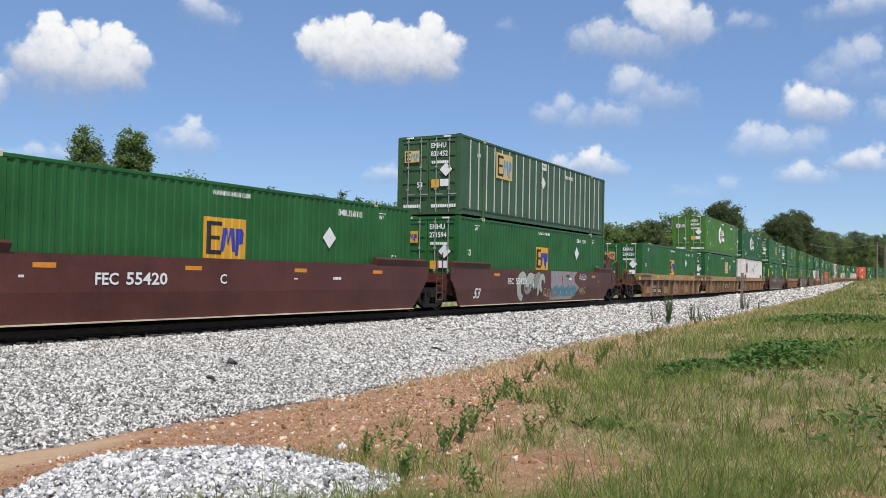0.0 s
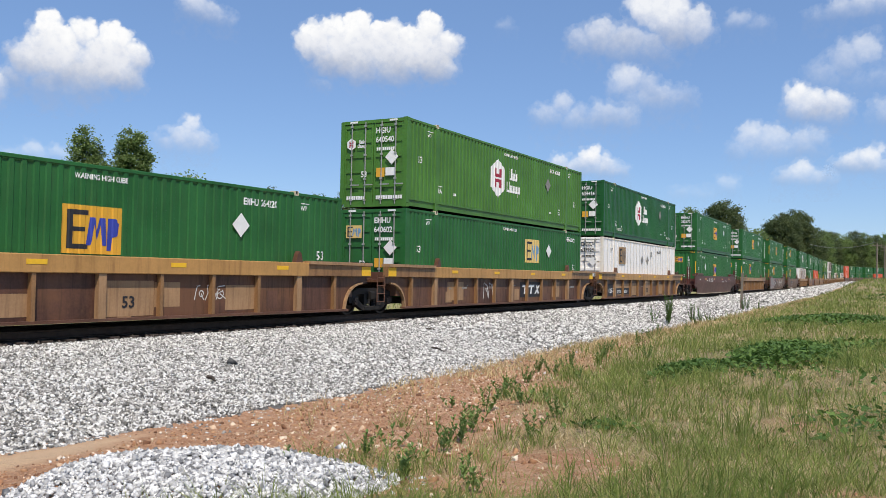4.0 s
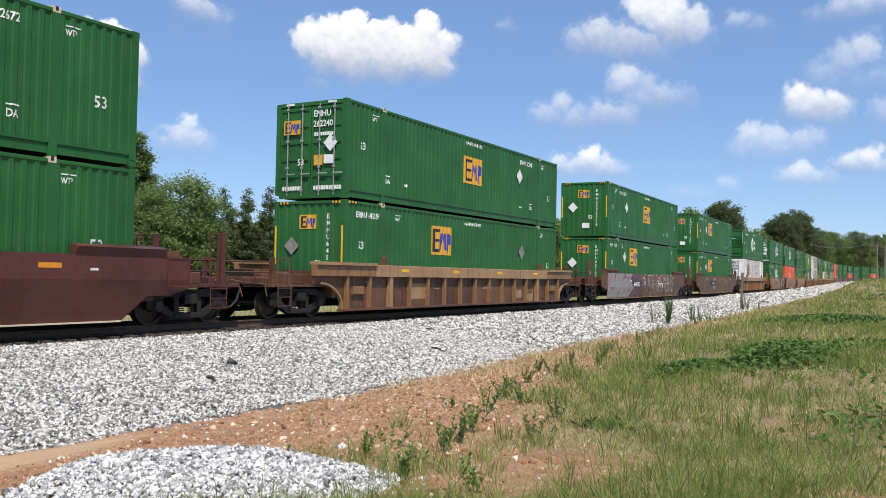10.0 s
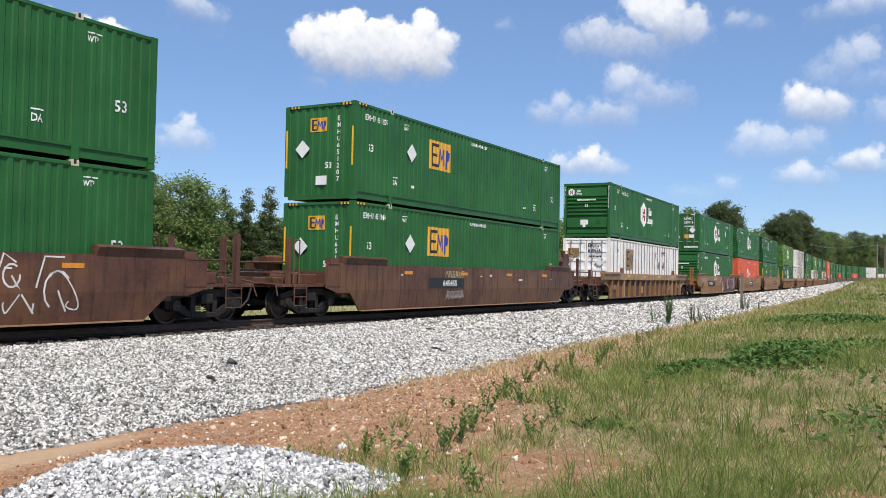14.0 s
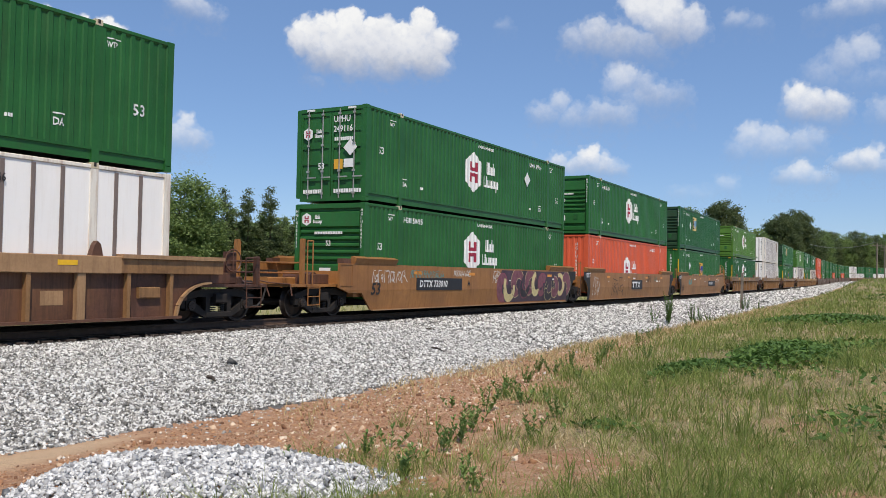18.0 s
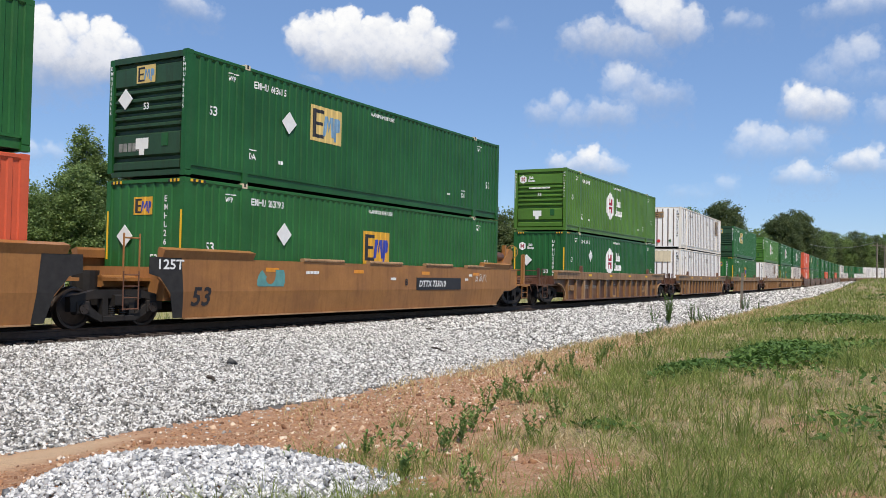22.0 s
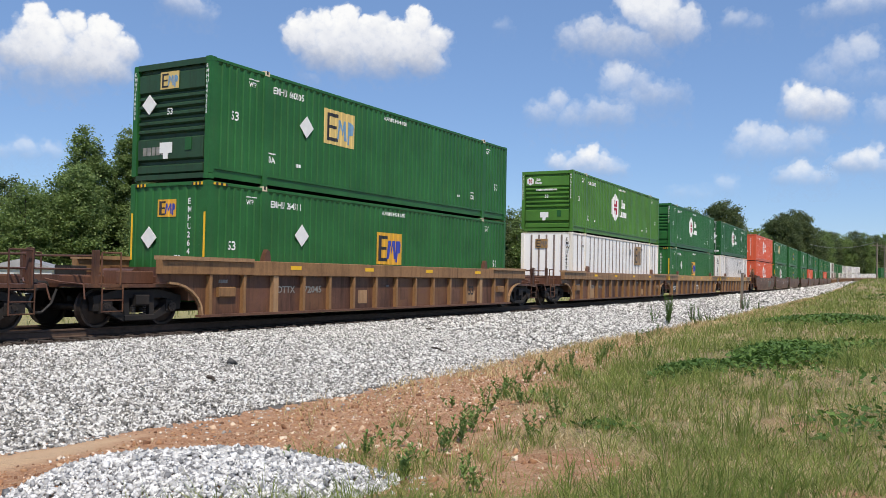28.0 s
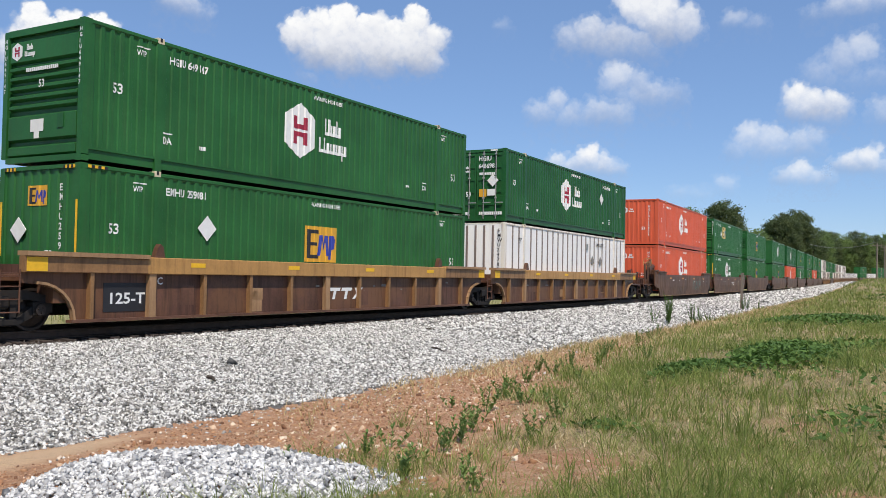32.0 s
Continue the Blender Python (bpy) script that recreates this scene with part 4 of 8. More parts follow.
        part("articulation_joint", cached("artic", lambda: Geo().tube((-HL - 1.57, 0, 0.55), (-HL - 1.57, 0, 1.2), 0.3, 14).mesh("articulation_joint", DARK)), None, car, "round articulation joint over the shared truck")


def well_car(style, mat, first, last, mk, detail=1, label=""):
    """style: smooth or ribbed. first, last: True where that end has a coupler, False where it shares a truck."""
    car = thing("well_car", label, "railway wagon", "well cars of the train")
    x0 = -HL - (1.15 if first else 0.85)
    x1 = HL + (1.15 if last else 0.85)
    c0, c1 = 0.78, 0.78
    if style == "smooth":
        x0, x1 = x0 - (0.31 if first else 0), x1 + (0.31 if last else 0)
        c0, c1 = 0 if first else 0.78, 0 if last else 0.78
    if style == "ribbed":
        x0, x1 = x0 - (0.35 if first else 0.42), x1 + (0.35 if last else 0.42)
        c0, c1 = 1.12 if first else 0.95, 1.12 if last else 0.95
    level, lean = mk.get("fold", (FOLD, 0.13))
    if style == "smooth":
        for sgn in (-1, 1):
            part("side_plate", cached(("sside", sgn, mat.name, first, last, level), lambda sgn=sgn: smooth_side(sgn, mat, x0, x1, c0, c1, level, lean).mesh("side_plate", mat)), None, car)
            ya, yb = sorted((sgn * (1.53 - (level - 0.16) * lean), sgn * (1.595 - (level - 0.16) * lean)))
            part("lower_flange", box_mesh(("lfl", sgn, first, last, level), DUST if mat is not MAROON else CREAM, (x0 + (c0 or 1.72) + 0.05, ya - 0.07 * (sgn > 0) + 0.06 * (sgn < 0), 0.135, x1 - (c1 or 1.72) - 0.05, yb - 0.07 * (sgn > 0) + 0.06 * (sgn < 0), 0.165)), None, car, "dusty pale lower flange")
            # raised decks over both ends
            for e0, e1, nm in ((x0 + (0.75 if first else 0.1), x0 + 3.0, "lead"), (x1 - 3.0, x1 - (0.75 if last else 0.1), "tail")):
                yy0, yy1 = sorted((sgn * 1.38, sgn * 1.56))
                part("guide_deck", cached(("deck", sgn, nm, mat.name, first, last), lambda: Geo().sweep_x([(sgn * 1.32, 1.50), (sgn * 1.47, 1.50), (sgn * 1.56, 1.68), (sgn * 1.36, 1.74), (sgn * 1.32, 1.68)], e0, e1).mesh("guide_deck", mat)), None, car, "sloping loading guide")
            for x, d, shared in ((x0, 1, not first), (x1, -1, not last)):
                if shared and mat is TAN and detail:
                    part("painted_end", cached(("dend", sgn, d), lambda: dark_end(sgn, x, d).mesh("painted_end", BLACK)), None, car, "black painted end of the side")
            for xx in ((-3.05, 0.05, 3.3, 6.2) if mk.get("pads") else ()):
                part("edge_pad", box_mesh(("pad", sgn), DUST, (-0.9, min(sgn * 1.34, sgn * 1.51), 1.52, 0.9, max(sgn * 1.34, sgn * 1.51), 1.61, 0.03)), None, car, "worn tan pad on the side's edge", pose(xx, 0, 0))
            if detail:
                for xx in (-5.2, -1.4, 2.4, 6.0):
                    part("reflector", box_mesh(("refl", sgn), REFLECT, (-0.25, min(sgn * 1.47, sgn * 1.476), 1.24, 0.25, max(sgn * 1.47, sgn * 1.476), 1.34)), None, car, "orange reflector", pose(xx, 0, 0))
    else:
        top = RAILTAN if mk.get("rail", mat) is mat else mk["rail"]
        for sgn in (-1, 1):
            part("side_panel", cached(("rpan", sgn, mat.name, first, last), lambda sgn=sgn: ribbed_panel(sgn, x0, x1, c0 + 0.18, c1 + 0.18).mesh("side_panel", mat)), None, car)
            ya, yb = sorted((sgn * 1.30, sgn * 1.48))
            part("top_rail", box_mesh(("rtop", sgn, first, last), top, (x0 + 2.9, ya, 1.14, x1 - 2.9, yb, 1.50, 0.015)), None, car, "deep top side rail")
            for e0, e1 in ((x0, x0 + 2.9), (x1 - 2.9, x1)):
                part("end_rail", box_mesh(("rend", sgn, round(e0, 2)), RAILTAN, (e0, ya, 1.15, e1, yb - 0.0, 1.46, 0.01)), None, car)
                part("deck_edge", box_mesh(("dedge", sgn, round(e0, 2)), DUST, (e0, min(sgn * 1.24, sgn * 1.54), 1.462, e1, max(sgn * 1.24, sgn * 1.54), 1.55)), None, car, "pale worn deck edge")
            for xe, ce, d in ((x0, c0 + 0.18, 1), (x1, c1 + 0.18, -1)):
                part("arch_lip", cached(("alip", sgn, round(xe, 2), d), lambda sgn=sgn, xe=xe, ce=ce, d=d: arch_lip(sgn, xe, ce, d).mesh("arch_lip", DUST)), None, car, "pale curved lip over the truck")
            part("lower_flange", box_mesh(("rlow", sgn, first, last), RUST, (x0 + c0 + 0.1, min(sgn * 1.28, sgn * 1.46), 0.16, x1 - c1 - 0.1, max(sgn * 1.28, sgn * 1.46), 0.22)), None, car)
            wide = mk.get("rail") is YELLOWC
            nrib = (10 if wide else 14) if detail else 7
            if sgn > 0 and not detail:
                continue
            for i in range(nrib + 1):
                xx = -7.83 + 15.5 * i / nrib if wide else -8.05 + 16.1 * i / nrib
                big = i in ((1, 5, nrib - 1) if wide else (2, nrib - 2))
                w = 0.09 if not big else 0.19
                part("rib", cached(("rib", sgn, big, mat.name, wide), lambda: Geo().sweep_y([(-w / 2, 0.2), (w / 2, 0.2), (w / 2, 1.15), (-w / 2, 1.15)], *sorted((sgn * 1.33, sgn * 1.45))).mesh("rib", DUST if big else RAILTAN)), None, car, "", pose(xx, 0, 0))
            for xx in (-POST40, POST40):
                part("load_guide", cached(("lg", sgn, mat.name), lambda: Geo().sweep_y([(-0.14, 1.5), (0.14, 1.5), (0.08, 1.74), (0.0, 1.8), (-0.06, 1.72)], *sorted((sgn * 1.31, sgn * 1.45))).mesh("load_guide", RUST)), None, car, "rusty container guide", pose(xx, 0, 0))
            if wide:
                for xx in (x0 + 0.25, x1 - 0.25):
                    part("end_patch", box_mesh(("epat", sgn), YELLOW, (-0.22, min(sgn * 1.48, sgn * 1.488), 1.17, 0.22, max(sgn * 1.48, sgn * 1.488), 1.44)), None, car, "bright yellow end patch", pose(xx, 0, 0))
            if detail and sgn < 0:
                rr = random.Random(int(mk.get("seed", 1)) * 7)
                for k in range(4):
                    w_, h_ = rr.uniform(0.35, 0.8), rr.uniform(0.25, 0.55)
                    me = Geo().box(-w_ / 2, -1.335, -h_ / 2, w_ / 2, -1.331, h_ / 2).mesh("worn_patch", DUST if k % 2 else RUST)
                    part("worn_patch", me, None, car, "worn paint patch", pose(-7.475 + rr.randint(1, 12) * 1.15, 0, rr.uniform(0.45, 0.75)))
                for xx in (-7.475, 7.475) if not wide else ():
                    part("access_box", cached(("abox", mat.name), lambda: Geo().box(-0.28, -1.42, 0.62, 0.28, -1.32, 0.86, 0.02).mesh("access_box", RAILTAN)), None, car, "small box between the ribs", pose(xx, 0, 0))
            if detail:
                for xx in (-5.0, -1.6, 1.9, 5.4):
                    part("reflector", box_mesh(("refl2", sgn), YELLOW, (-0.22, min(sgn * 1.48, sgn * 1.486), 1.3, 0.22, max(sgn * 1.48, sgn * 1.486), 1.40)), None, car, "yellow reflector", pose(xx, 0, 0))
    part("well_floor", box_mesh(("wf", first, last), DARK, (-HL + 0.1, -1.28, 0.30, HL - 0.1, 1.28, 0.46)), None, car)
    for sgn in (-1, 1):
        a, b = sorted((sgn * (HL + 0.05), sgn * (HL + 0.55)))
        part("bulkhead", box_mesh(("bulk", sgn), mat, (a, -1.32, 0.55, b, 1.32, 1.30)), None, car)
    end_gear(car, -1, mat, first, mk.get("hand", 0) < 0, detail, style)
    end_gear(car, 1, mat, last, mk.get("hand", 0) > 0, detail, style)
    add_truck(car, -HL - (1.75 if first else 1.57), detail)
    if last:
        add_truck(car, HL + 1.75, detail)
    markings(car, style, mat, mk, detail)
    return car


def panel_board(car, x, z, w, h, mat, y):
    part("lettering_board", box_mesh(("lb", round(w, 2), round(h, 2)), mat, (-w / 2, -0.004, -h / 2, w / 2, 0, h / 2)), None, car, "painted lettering board", pose(x, y, z))


def markings(car, style, mat, mk, detail):
    y = -1.472 if style == "smooth" else -1.332
    x0 = -HL
    for s, x, z, size, slant, *black in mk.get("text", ()):
        if style == "smooth" and z < FOLD - 0.06:
            # painted across the fold: leans with the lower plate
            ink = INK_K if black else mk.get("ink", INK_W)
            part("lettering", text_mesh(s, size, ink, slant, "LEFT", 1.05), None, car, "", pose(x0 + x, y - 0.008 + (FOLD - z) * 0.13, z, 97.4, 0, 0))
            continue
        lettering(car, s, x0 + x, z, size, y - 0.006, INK_K if black else mk.get("ink", INK_W), False, slant, 1.25 if s[0].isdigit() and len(s) > 3 else 1.05)
    for x, z, w, h in mk.get("board", ()):
        panel_board(car, x0 + x, z, w, h, INK_K, y - 0.005)
    for x, z, w, h in mk.get("patch", ()):
        panel_board(car, x0 + x, z, w, h, DUST, y)
    if mk.get("bars"):
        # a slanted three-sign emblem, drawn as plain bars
        bx, bz, k = mk["bars"]

        def make():
            g = Geo()
            for i in range(2):
                o = i * 0.62 * k
                g.sweep_y([(o, 0.26 * k), (o + 0.54 * k, 0.26 * k), (o + 0.58 * k, 0.36 * k), (o + 0.04 * k, 0.36 * k)], -0.004, 0)
                g.sweep_y([(o + 0.15 * k, 0), (o + 0.28 * k, 0), (o + 0.36 * k, 0.26 * k), (o + 0.23 * k, 0.26 * k)], -0.004, 0)
            o = 1.22 * k
            g.sweep_y([(o, 0), (o + 0.14 * k, 0), (o + 0.58 * k, 0.36 * k), (o + 0.44 * k, 0.36 * k)], -0.004, 0)
            g.sweep_y([(o + 0.12 * k, 0.36 * k), (o + 0.26 * k, 0.36 * k), (o + 0.46 * k, 0), (o + 0.32 * k, 0)], -0.004, -0.0005)
            return g.mesh("emblem_bars", INK_W)
        part("emblem_bars", cached(("emb", k), make), None, car, at=pose(x0 + bx, y - 0.006, bz))
    if detail:
        r = random.Random(int(mk.get("seed", 3)))
        for i in range(7):
            bx = r.uniform(0.3, 15.5)
            if any(q[1] - 0.6 < bx < q[1] + 2.6 for q in mk.get("text", ())):
                continue
            bars_text(car, x0 + bx, r.choice((1.05, 1.12, 1.2)) if style == "smooth" else r.choice((0.75, 0.85, 0.95)), r.choice((0.035, 0.05, 0.08)), r.randint(3, 9), y, mk.get("ink", INK_W) if style == "smooth" else INK_G)
    for kind, x, z, w, h, sd in mk.get("graffiti", ()):
        graffiti(car, kind, x0 + x, z, w, h, sd, y)


def stroke(g, pts, r, y, d=0.003):
    """A flat brush line through (x, z) points."""
    n = len(pts)
    k = len(g.v)
    for i, (a, b) in enumerate(pts):
        p, q = pts[max(0, i - 1)], pts[min(n - 1, i + 1)]
        l = math.hypot(q[0] - p[0], q[1] - p[1]) or 1e-6
        nx, nz = -(q[1] - p[1]) / l * r, (q[0] - p[0]) / l * r
        g.v += [(a + nx, y - d, b + nz), (a - nx, y - d, b - nz)]
    g.f += [(k + 2 * i, k + 2 * i + 1, k + 2 * i + 3, k + 2 * i + 2) for i in range(n - 1)]


def flat(g, pts, y, d):
    """A flat painted field, cut where the side folds."""
    for above in (True, False):
        q = clip_z(list(pts), FOLD, above)
        if len(q) > 2:
            k = len(g.v)
            g.v += [(a, y - d, b) for a, b in q]
            g.f.append(tuple(range(k, k + len(q))))


def curve_pts(r, w, h, n=5):
    """A loose looping line inside a w by h field."""
    ctrl = [(r.uniform(0, w), r.uniform(0, h)) for _ in range(n)]
    out = []
    for i in range(len(ctrl) - 2):
        p0 = ((ctrl[i][0] + ctrl[i + 1][0]) / 2, (ctrl[i][1] + ctrl[i + 1][1]) / 2)
        p2 = ((ctrl[i + 1][0] + ctrl[i + 2][0]) / 2, (ctrl[i + 1][1] + ctrl[i + 2][1]) / 2)
        for t in (0, 0.2, 0.4, 0.6, 0.8, 1.0):
            out.append(((1 - t) ** 2 * p0[0] + 2 * t * (1 - t) * ctrl[i + 1][0] + t * t * p2[0], (1 - t) ** 2 * p0[1] + 2 * t * (1 - t) * ctrl[i + 1][1] + t * t * p2[1]))
    return out


def curls(car, x, z, w, h, fills, rims, r, y, pitch=0.62):
    """Fat rounded graffiti strokes that taper towards their inner tip, each with an outline."""
    lo, hi = z - h / 2, z + h / 2
    n = int(w / pitch)
    for i in range(n):
        cx, cz = x + (i + 0.6) * w / n, z + r.uniform(-0.12, 0.12) * h
        q, a0, turn = r.uniform(0.36, 0.60), r.uniform(0, 6), r.choice((-1, 1)) * r.uniform(0.20, 0.28)
        wide = (0.17, 0.11, 0.20, 0.13)[i % 4]
        pts = [(cx + q * (1 - k / 34) * math.cos(a0 + k * turn), cz + q * (1 - k / 34) * math.sin(a0 + k * turn)) for k in range(19)]
        for edge, d, m, lab in ((0.022, 0.004, rims[i % len(rims)], "outline of a graffiti curl"), (0.0, 0.0042, fills[i % len(fills)], "broad curling graffiti stroke")):
            g = Geo()
            stroke(g, pts, 1.0, y, d + 0.0004 * i)
            for k, (a, b) in enumerate(pts):
                half = wide * (0.45 + 0.75 * math.sin(math.pi * (k + 2) / 21)) + edge
                for e_ in (0, 1):
                    v = g.v[2 * k + e_]
                    g.v[2 * k + e_] = folded((a + (v[0] - a) * half, v[1], min(hi, max(lo, b + (v[2] - b) * half))))
            part("graffiti_curl", g, m, car, lab)


def graffiti(car, kind, x, z, w, h, seed, y):
    r = random.Random(seed)
    if kind == "ghost":
        curls(car, x, z, w, h, (GRAF_G, GRAF_S, GRAF_G), (GRAF_K,), r, y, 0.36)
        return
    if kind == "blot":
        curls(car, x, z, w, h, (GRAF_T, GRAF_TB, GRAF_T), (GRAF_T,), r, y, 0.26)
        return
    looks = {"silver": (GRAF_P, GRAF_S, GRAF_P, GRAF_W), "duo": (GRAF_P, GRAF_S, GRAF_P, GRAF_W)}
    if kind in looks:
        m_edge, m_fill, m_slit, m_rim = looks[kind]
        edge, fill, slit = Geo(), Geo(), Geo()
        lo, hi = z - h / 2, z + h / 2
        right = [(x + w + q, lo + (hi - lo) * k / 5) for k, q in enumerate((-0.75, -0.25, 0.22, -0.35, -0.45, -0.05))]
        flat(fill, [(x, lo), *right, (x, hi)], y, 0.004)
        flat(edge, [(x - 0.05, lo), *[(p + 0.09, q) for p, q in right], (x - 0.05, hi)], y, 0.002)
        if kind == "duo":
            pool = Geo()
            flat(pool, [(x + 0.05, lo + 0.14), (x + w - 0.25, lo + 0.14), (x + w - 0.1, lo + h * 0.45)] + [(x + w - 0.1 - (w - 0.3) * k / 8, lo + h * (0.42 + 0.1 * (k % 2))) for k in range(1, 9)], y, 0.005)
            pool.v = [folded(v) for v in pool.v]
            part("graffiti_pool", pool, GRAF_TB, car, "turquoise lower half of the graffiti")
        n = max(3, int(w / 0.42))
        for i in range(n):
            a = x + (i + r.uniform(0.1, 0.6)) * (w - 0.5) / n
            b, l, dx = r.uniform(lo + 0.05, hi - 0.35), r.uniform(0.2, 0.5), r.uniform(-0.16, 0.2)
            q = r.uniform(0.06, 0.16)
            top = min(b + l, hi - 0.02)
            flat(slit, [(a, b), (a + q * 0.5, b), (a + q + dx, top), (a + dx * 0.6, top)], y, 0.006)
        rim = Geo()
        for i in range(max(3, int(w / 0.8))):
            a = x + (i + 0.5) * (w - 0.4) / max(3, int(w / 0.8))
            pts = [(a - 0.1, lo), (a + 0.06, lo + 0.25 * h), (a - 0.05, lo + 0.5 * h), (a + 0.16, lo + 0.62 * h), (a + 0.1, lo + 0.8 * h), (a + 0.3, hi)]
            pts = [(p + r.uniform(-0.08, 0.08), q) for p, q in pts]
            stroke(slit, pts, 0.022, y, 0.007)
            stroke(rim, [(p + 0.035, q) for p, q in pts], 0.012, y, 0.008)
        for g_, nm, m_, lab in ((edge, "graffiti_outline", m_edge, "sprayed graffiti outline"), (fill, "graffiti_fill", m_fill, "pale sprayed graffiti field"), (slit, "graffiti_slit", m_slit, "sprayed graffiti wedges"), (rim, "graffiti_rim", m_rim, "sprayed graffiti highlights")):
            g_.v = [folded(v) for v in g_.v]
            part(nm, g_, m_, car, lab)
        return
    if kind == "swirl":
        mats = (GRAF_K, GRAF_V, GRAF_Y, GRAF_W)
        back = Geo()
        pts = [(x + 0.35, z - h / 2), (x + w, z - h / 2), (x + w + 0.1, z + h * 0.2), (x + w - 0.1, z + h / 2), (x + 0.2, z + h / 2), (x, z + h * 0.2), (x + 0.15, z - h * 0.15)]
        flat(back, pts, y, 0.002)
        back.v = [folded(v) for v in back.v]
        part("graffiti_fill", back, GRAF_PL, car, "dark plum graffiti field")
        curls(car, x, z, w, h, (GRAF_R, GRAF_Y, GRAF_R, GRAF_K), (GRAF_P, GRAF_Y, GRAF_Y), r, y)
        return
    mat = {"white": GRAF_W, "black": GRAF_K, "violet": GRAF_V, "teal": GRAF_T, "pale": GRAF_Y}[kind]
    g = Geo()
    n = max(2, int(w / (0.85 if h > 0.7 else h * 0.8)))
    for i in range(n):
        a, lo, hi, q = x + i * w / n, z - h / 2, z + h / 2, w / n
        rad = 0.02 if h > 0.5 else 0.012
        # a leaning upright, a loop and a kicked-out foot
        stroke(g, [(a + r.uniform(0, 0.1) * q, lo + r.uniform(0, 0.1) * h), (a + r.uniform(0, 0.3) * q, z), (a + r.uniform(0.05, 0.4) * q, hi - r.uniform(0, 0.1) * h), (a + r.uniform(0.5, 1.0) * q, hi - r.uniform(0.0, 0.2) * h)], rad, y, 0.004)
        c, d, s_ = a + r.uniform(0.4, 0.7) * q, z + r.uniform(-0.15, 0.25) * h, r.uniform(0.15, 0.34)
        a0 = r.uniform(0, 6)
        stroke(g, [(c + q * s_ * math.cos(a0 + k * 0.5), d + h * s_ * math.sin(a0 + k * 0.5)) for k in range(r.randint(6, 13))], rad, y, 0.004)
        stroke(g, [(c, d), (a + r.uniform(0.5, 0.9) * q, z - 0.2 * h), (a + r.uniform(0.6, 1.1) * q, lo + r.uniform(0, 0.15) * h)], rad, y, 0.004)
        if r.random() < 0.6:
            stroke(g, [(p + a, b + lo) for p, b in curve_pts(r, q * 1.2, h, 5)], rad * 0.8, y, 0.004)
    if y < -1.4:
        g.v = [folded(v) for v in g.v]
    part("graffiti_tag", g, mat, car, "hand-sprayed graffiti tag")


# ---- ground ----
def track_coords(px, py):
    """Along and across the track for world points."""
    s = np.empty(len(px))
    lat = np.empty(len(px))
    for i in range(0, len(px), 4000):
        ax, ay = px[i:i + 4000, None], py[i:i + 4000, None]
        j = np.argmin((ax - _x[None, ::4]) ** 2 + (ay - _y[None, ::4]) ** 2, 1) * 4
        dx, dy, a = ax[:, 0] - _x[j], ay[:, 0] - _y[j], _th[j]
        s[i:i + 4000] = GS[j] + dy * np.cos(a) - dx * np.sin(a)
        lat[i:i + 4000] = dx * np.cos(a) + dy * np.sin(a)
    return s, lat


def toe(s):
    return np.interp(s, [4, 6, 8.5, 10, 12, 17, 21, 30, 50, 80, 120, 200], [7.45, 7.42, 7.5, 7.58, 7.5, 7.15, 6.8, 6.6, 6.4, 6.3, 5.9, 5.4])


def smooth(v, a, b):
    t = np.clip((v - a) / (b - a), 0, 1)
    return t * t * (3 - 2 * t)


def ground_z(s, lat):
    """Height of the ground: ballast shoulder, ditch, grassy bank."""
    t = toe(s)
    near = np.interp((lat - 1.75) / (t - 1.75), [-0.1, 0, 0.55, 1.0, 1.1], [-0.24, -0.24, -0.50, -0.80, -0.82])
    out = np.interp(lat - t, [0, 1.0, 4.0, 9.5, 40], [-0.82, -0.80, -0.58, -0.42, -0.3])
    z = np.where(lat < t, near, out)
    px, py, _ = on_line(s, lat)
    off = lat - t
    z = z + np.where(off > 0.3, 0.022 * bumps(px, py, 1.0) + 0.05 * bumps(px, py, 0.22) * smooth(off, 0.5, 4), 0.0)
    back = np.interp(-lat, [1.75, 2.6, 4.6, 12, 60], [-0.24, -0.3, -0.95, -1.0, -0.8])
    z = np.where(lat < -1.75, back, z)
    z = z + 1.95 * smooth(s, 38, 125) * smooth(lat + np.interp(s, [40, 60, 93, 120, 200], [0, 0.3, 0.84, 1.4, 2.2]), 7.5, 14) + rise(s) * smooth(-np.abs(lat), -300, -20)
    return z


def bumps(x, y, k):
    return np.sin(x * 1.7 * k + 1.3) * np.cos(y * 1.3 * k + 0.4) + 0.6 * np.sin(x * 3.1 * k + y * 2.3 * k) + 0.4 * np.cos(y * 4.7 * k - x * 1.9 * k)


def field(x, y, k, seed=0, octaves=3):
    """Smooth random patches between 0 and 1, about 1/k metres across."""
    out, amp, tot = 0.0, 1.0, 0.0
    for o in range(octaves):
        u, v = x * k * 2 ** o + 13.7 * seed, y * k * 2 ** o + 7.1 * seed
        i, j = np.floor(u), np.floor(v)
        f, g = u - i, v - j
        f, g = f * f * (3 - 2 * f), g * g * (3 - 2 * g)

        def h(a, b):
            q = np.sin(a * 127.1 + b * 311.7 + seed * 17.3 + o * 5.9) * 43758.5453
            return q - np.floor(q)
        w = (h(i, j) * (1 - f) + h(i + 1, j) * f) * (1 - g) + (h(i, j + 1) * (1 - f) + h(i + 1, j + 1) * f) * g
        out, tot, amp = out + amp * w, tot + amp, amp * 0.5
    return np.clip((out / tot - 0.5) * 1.5 + 0.5, 0, 1)


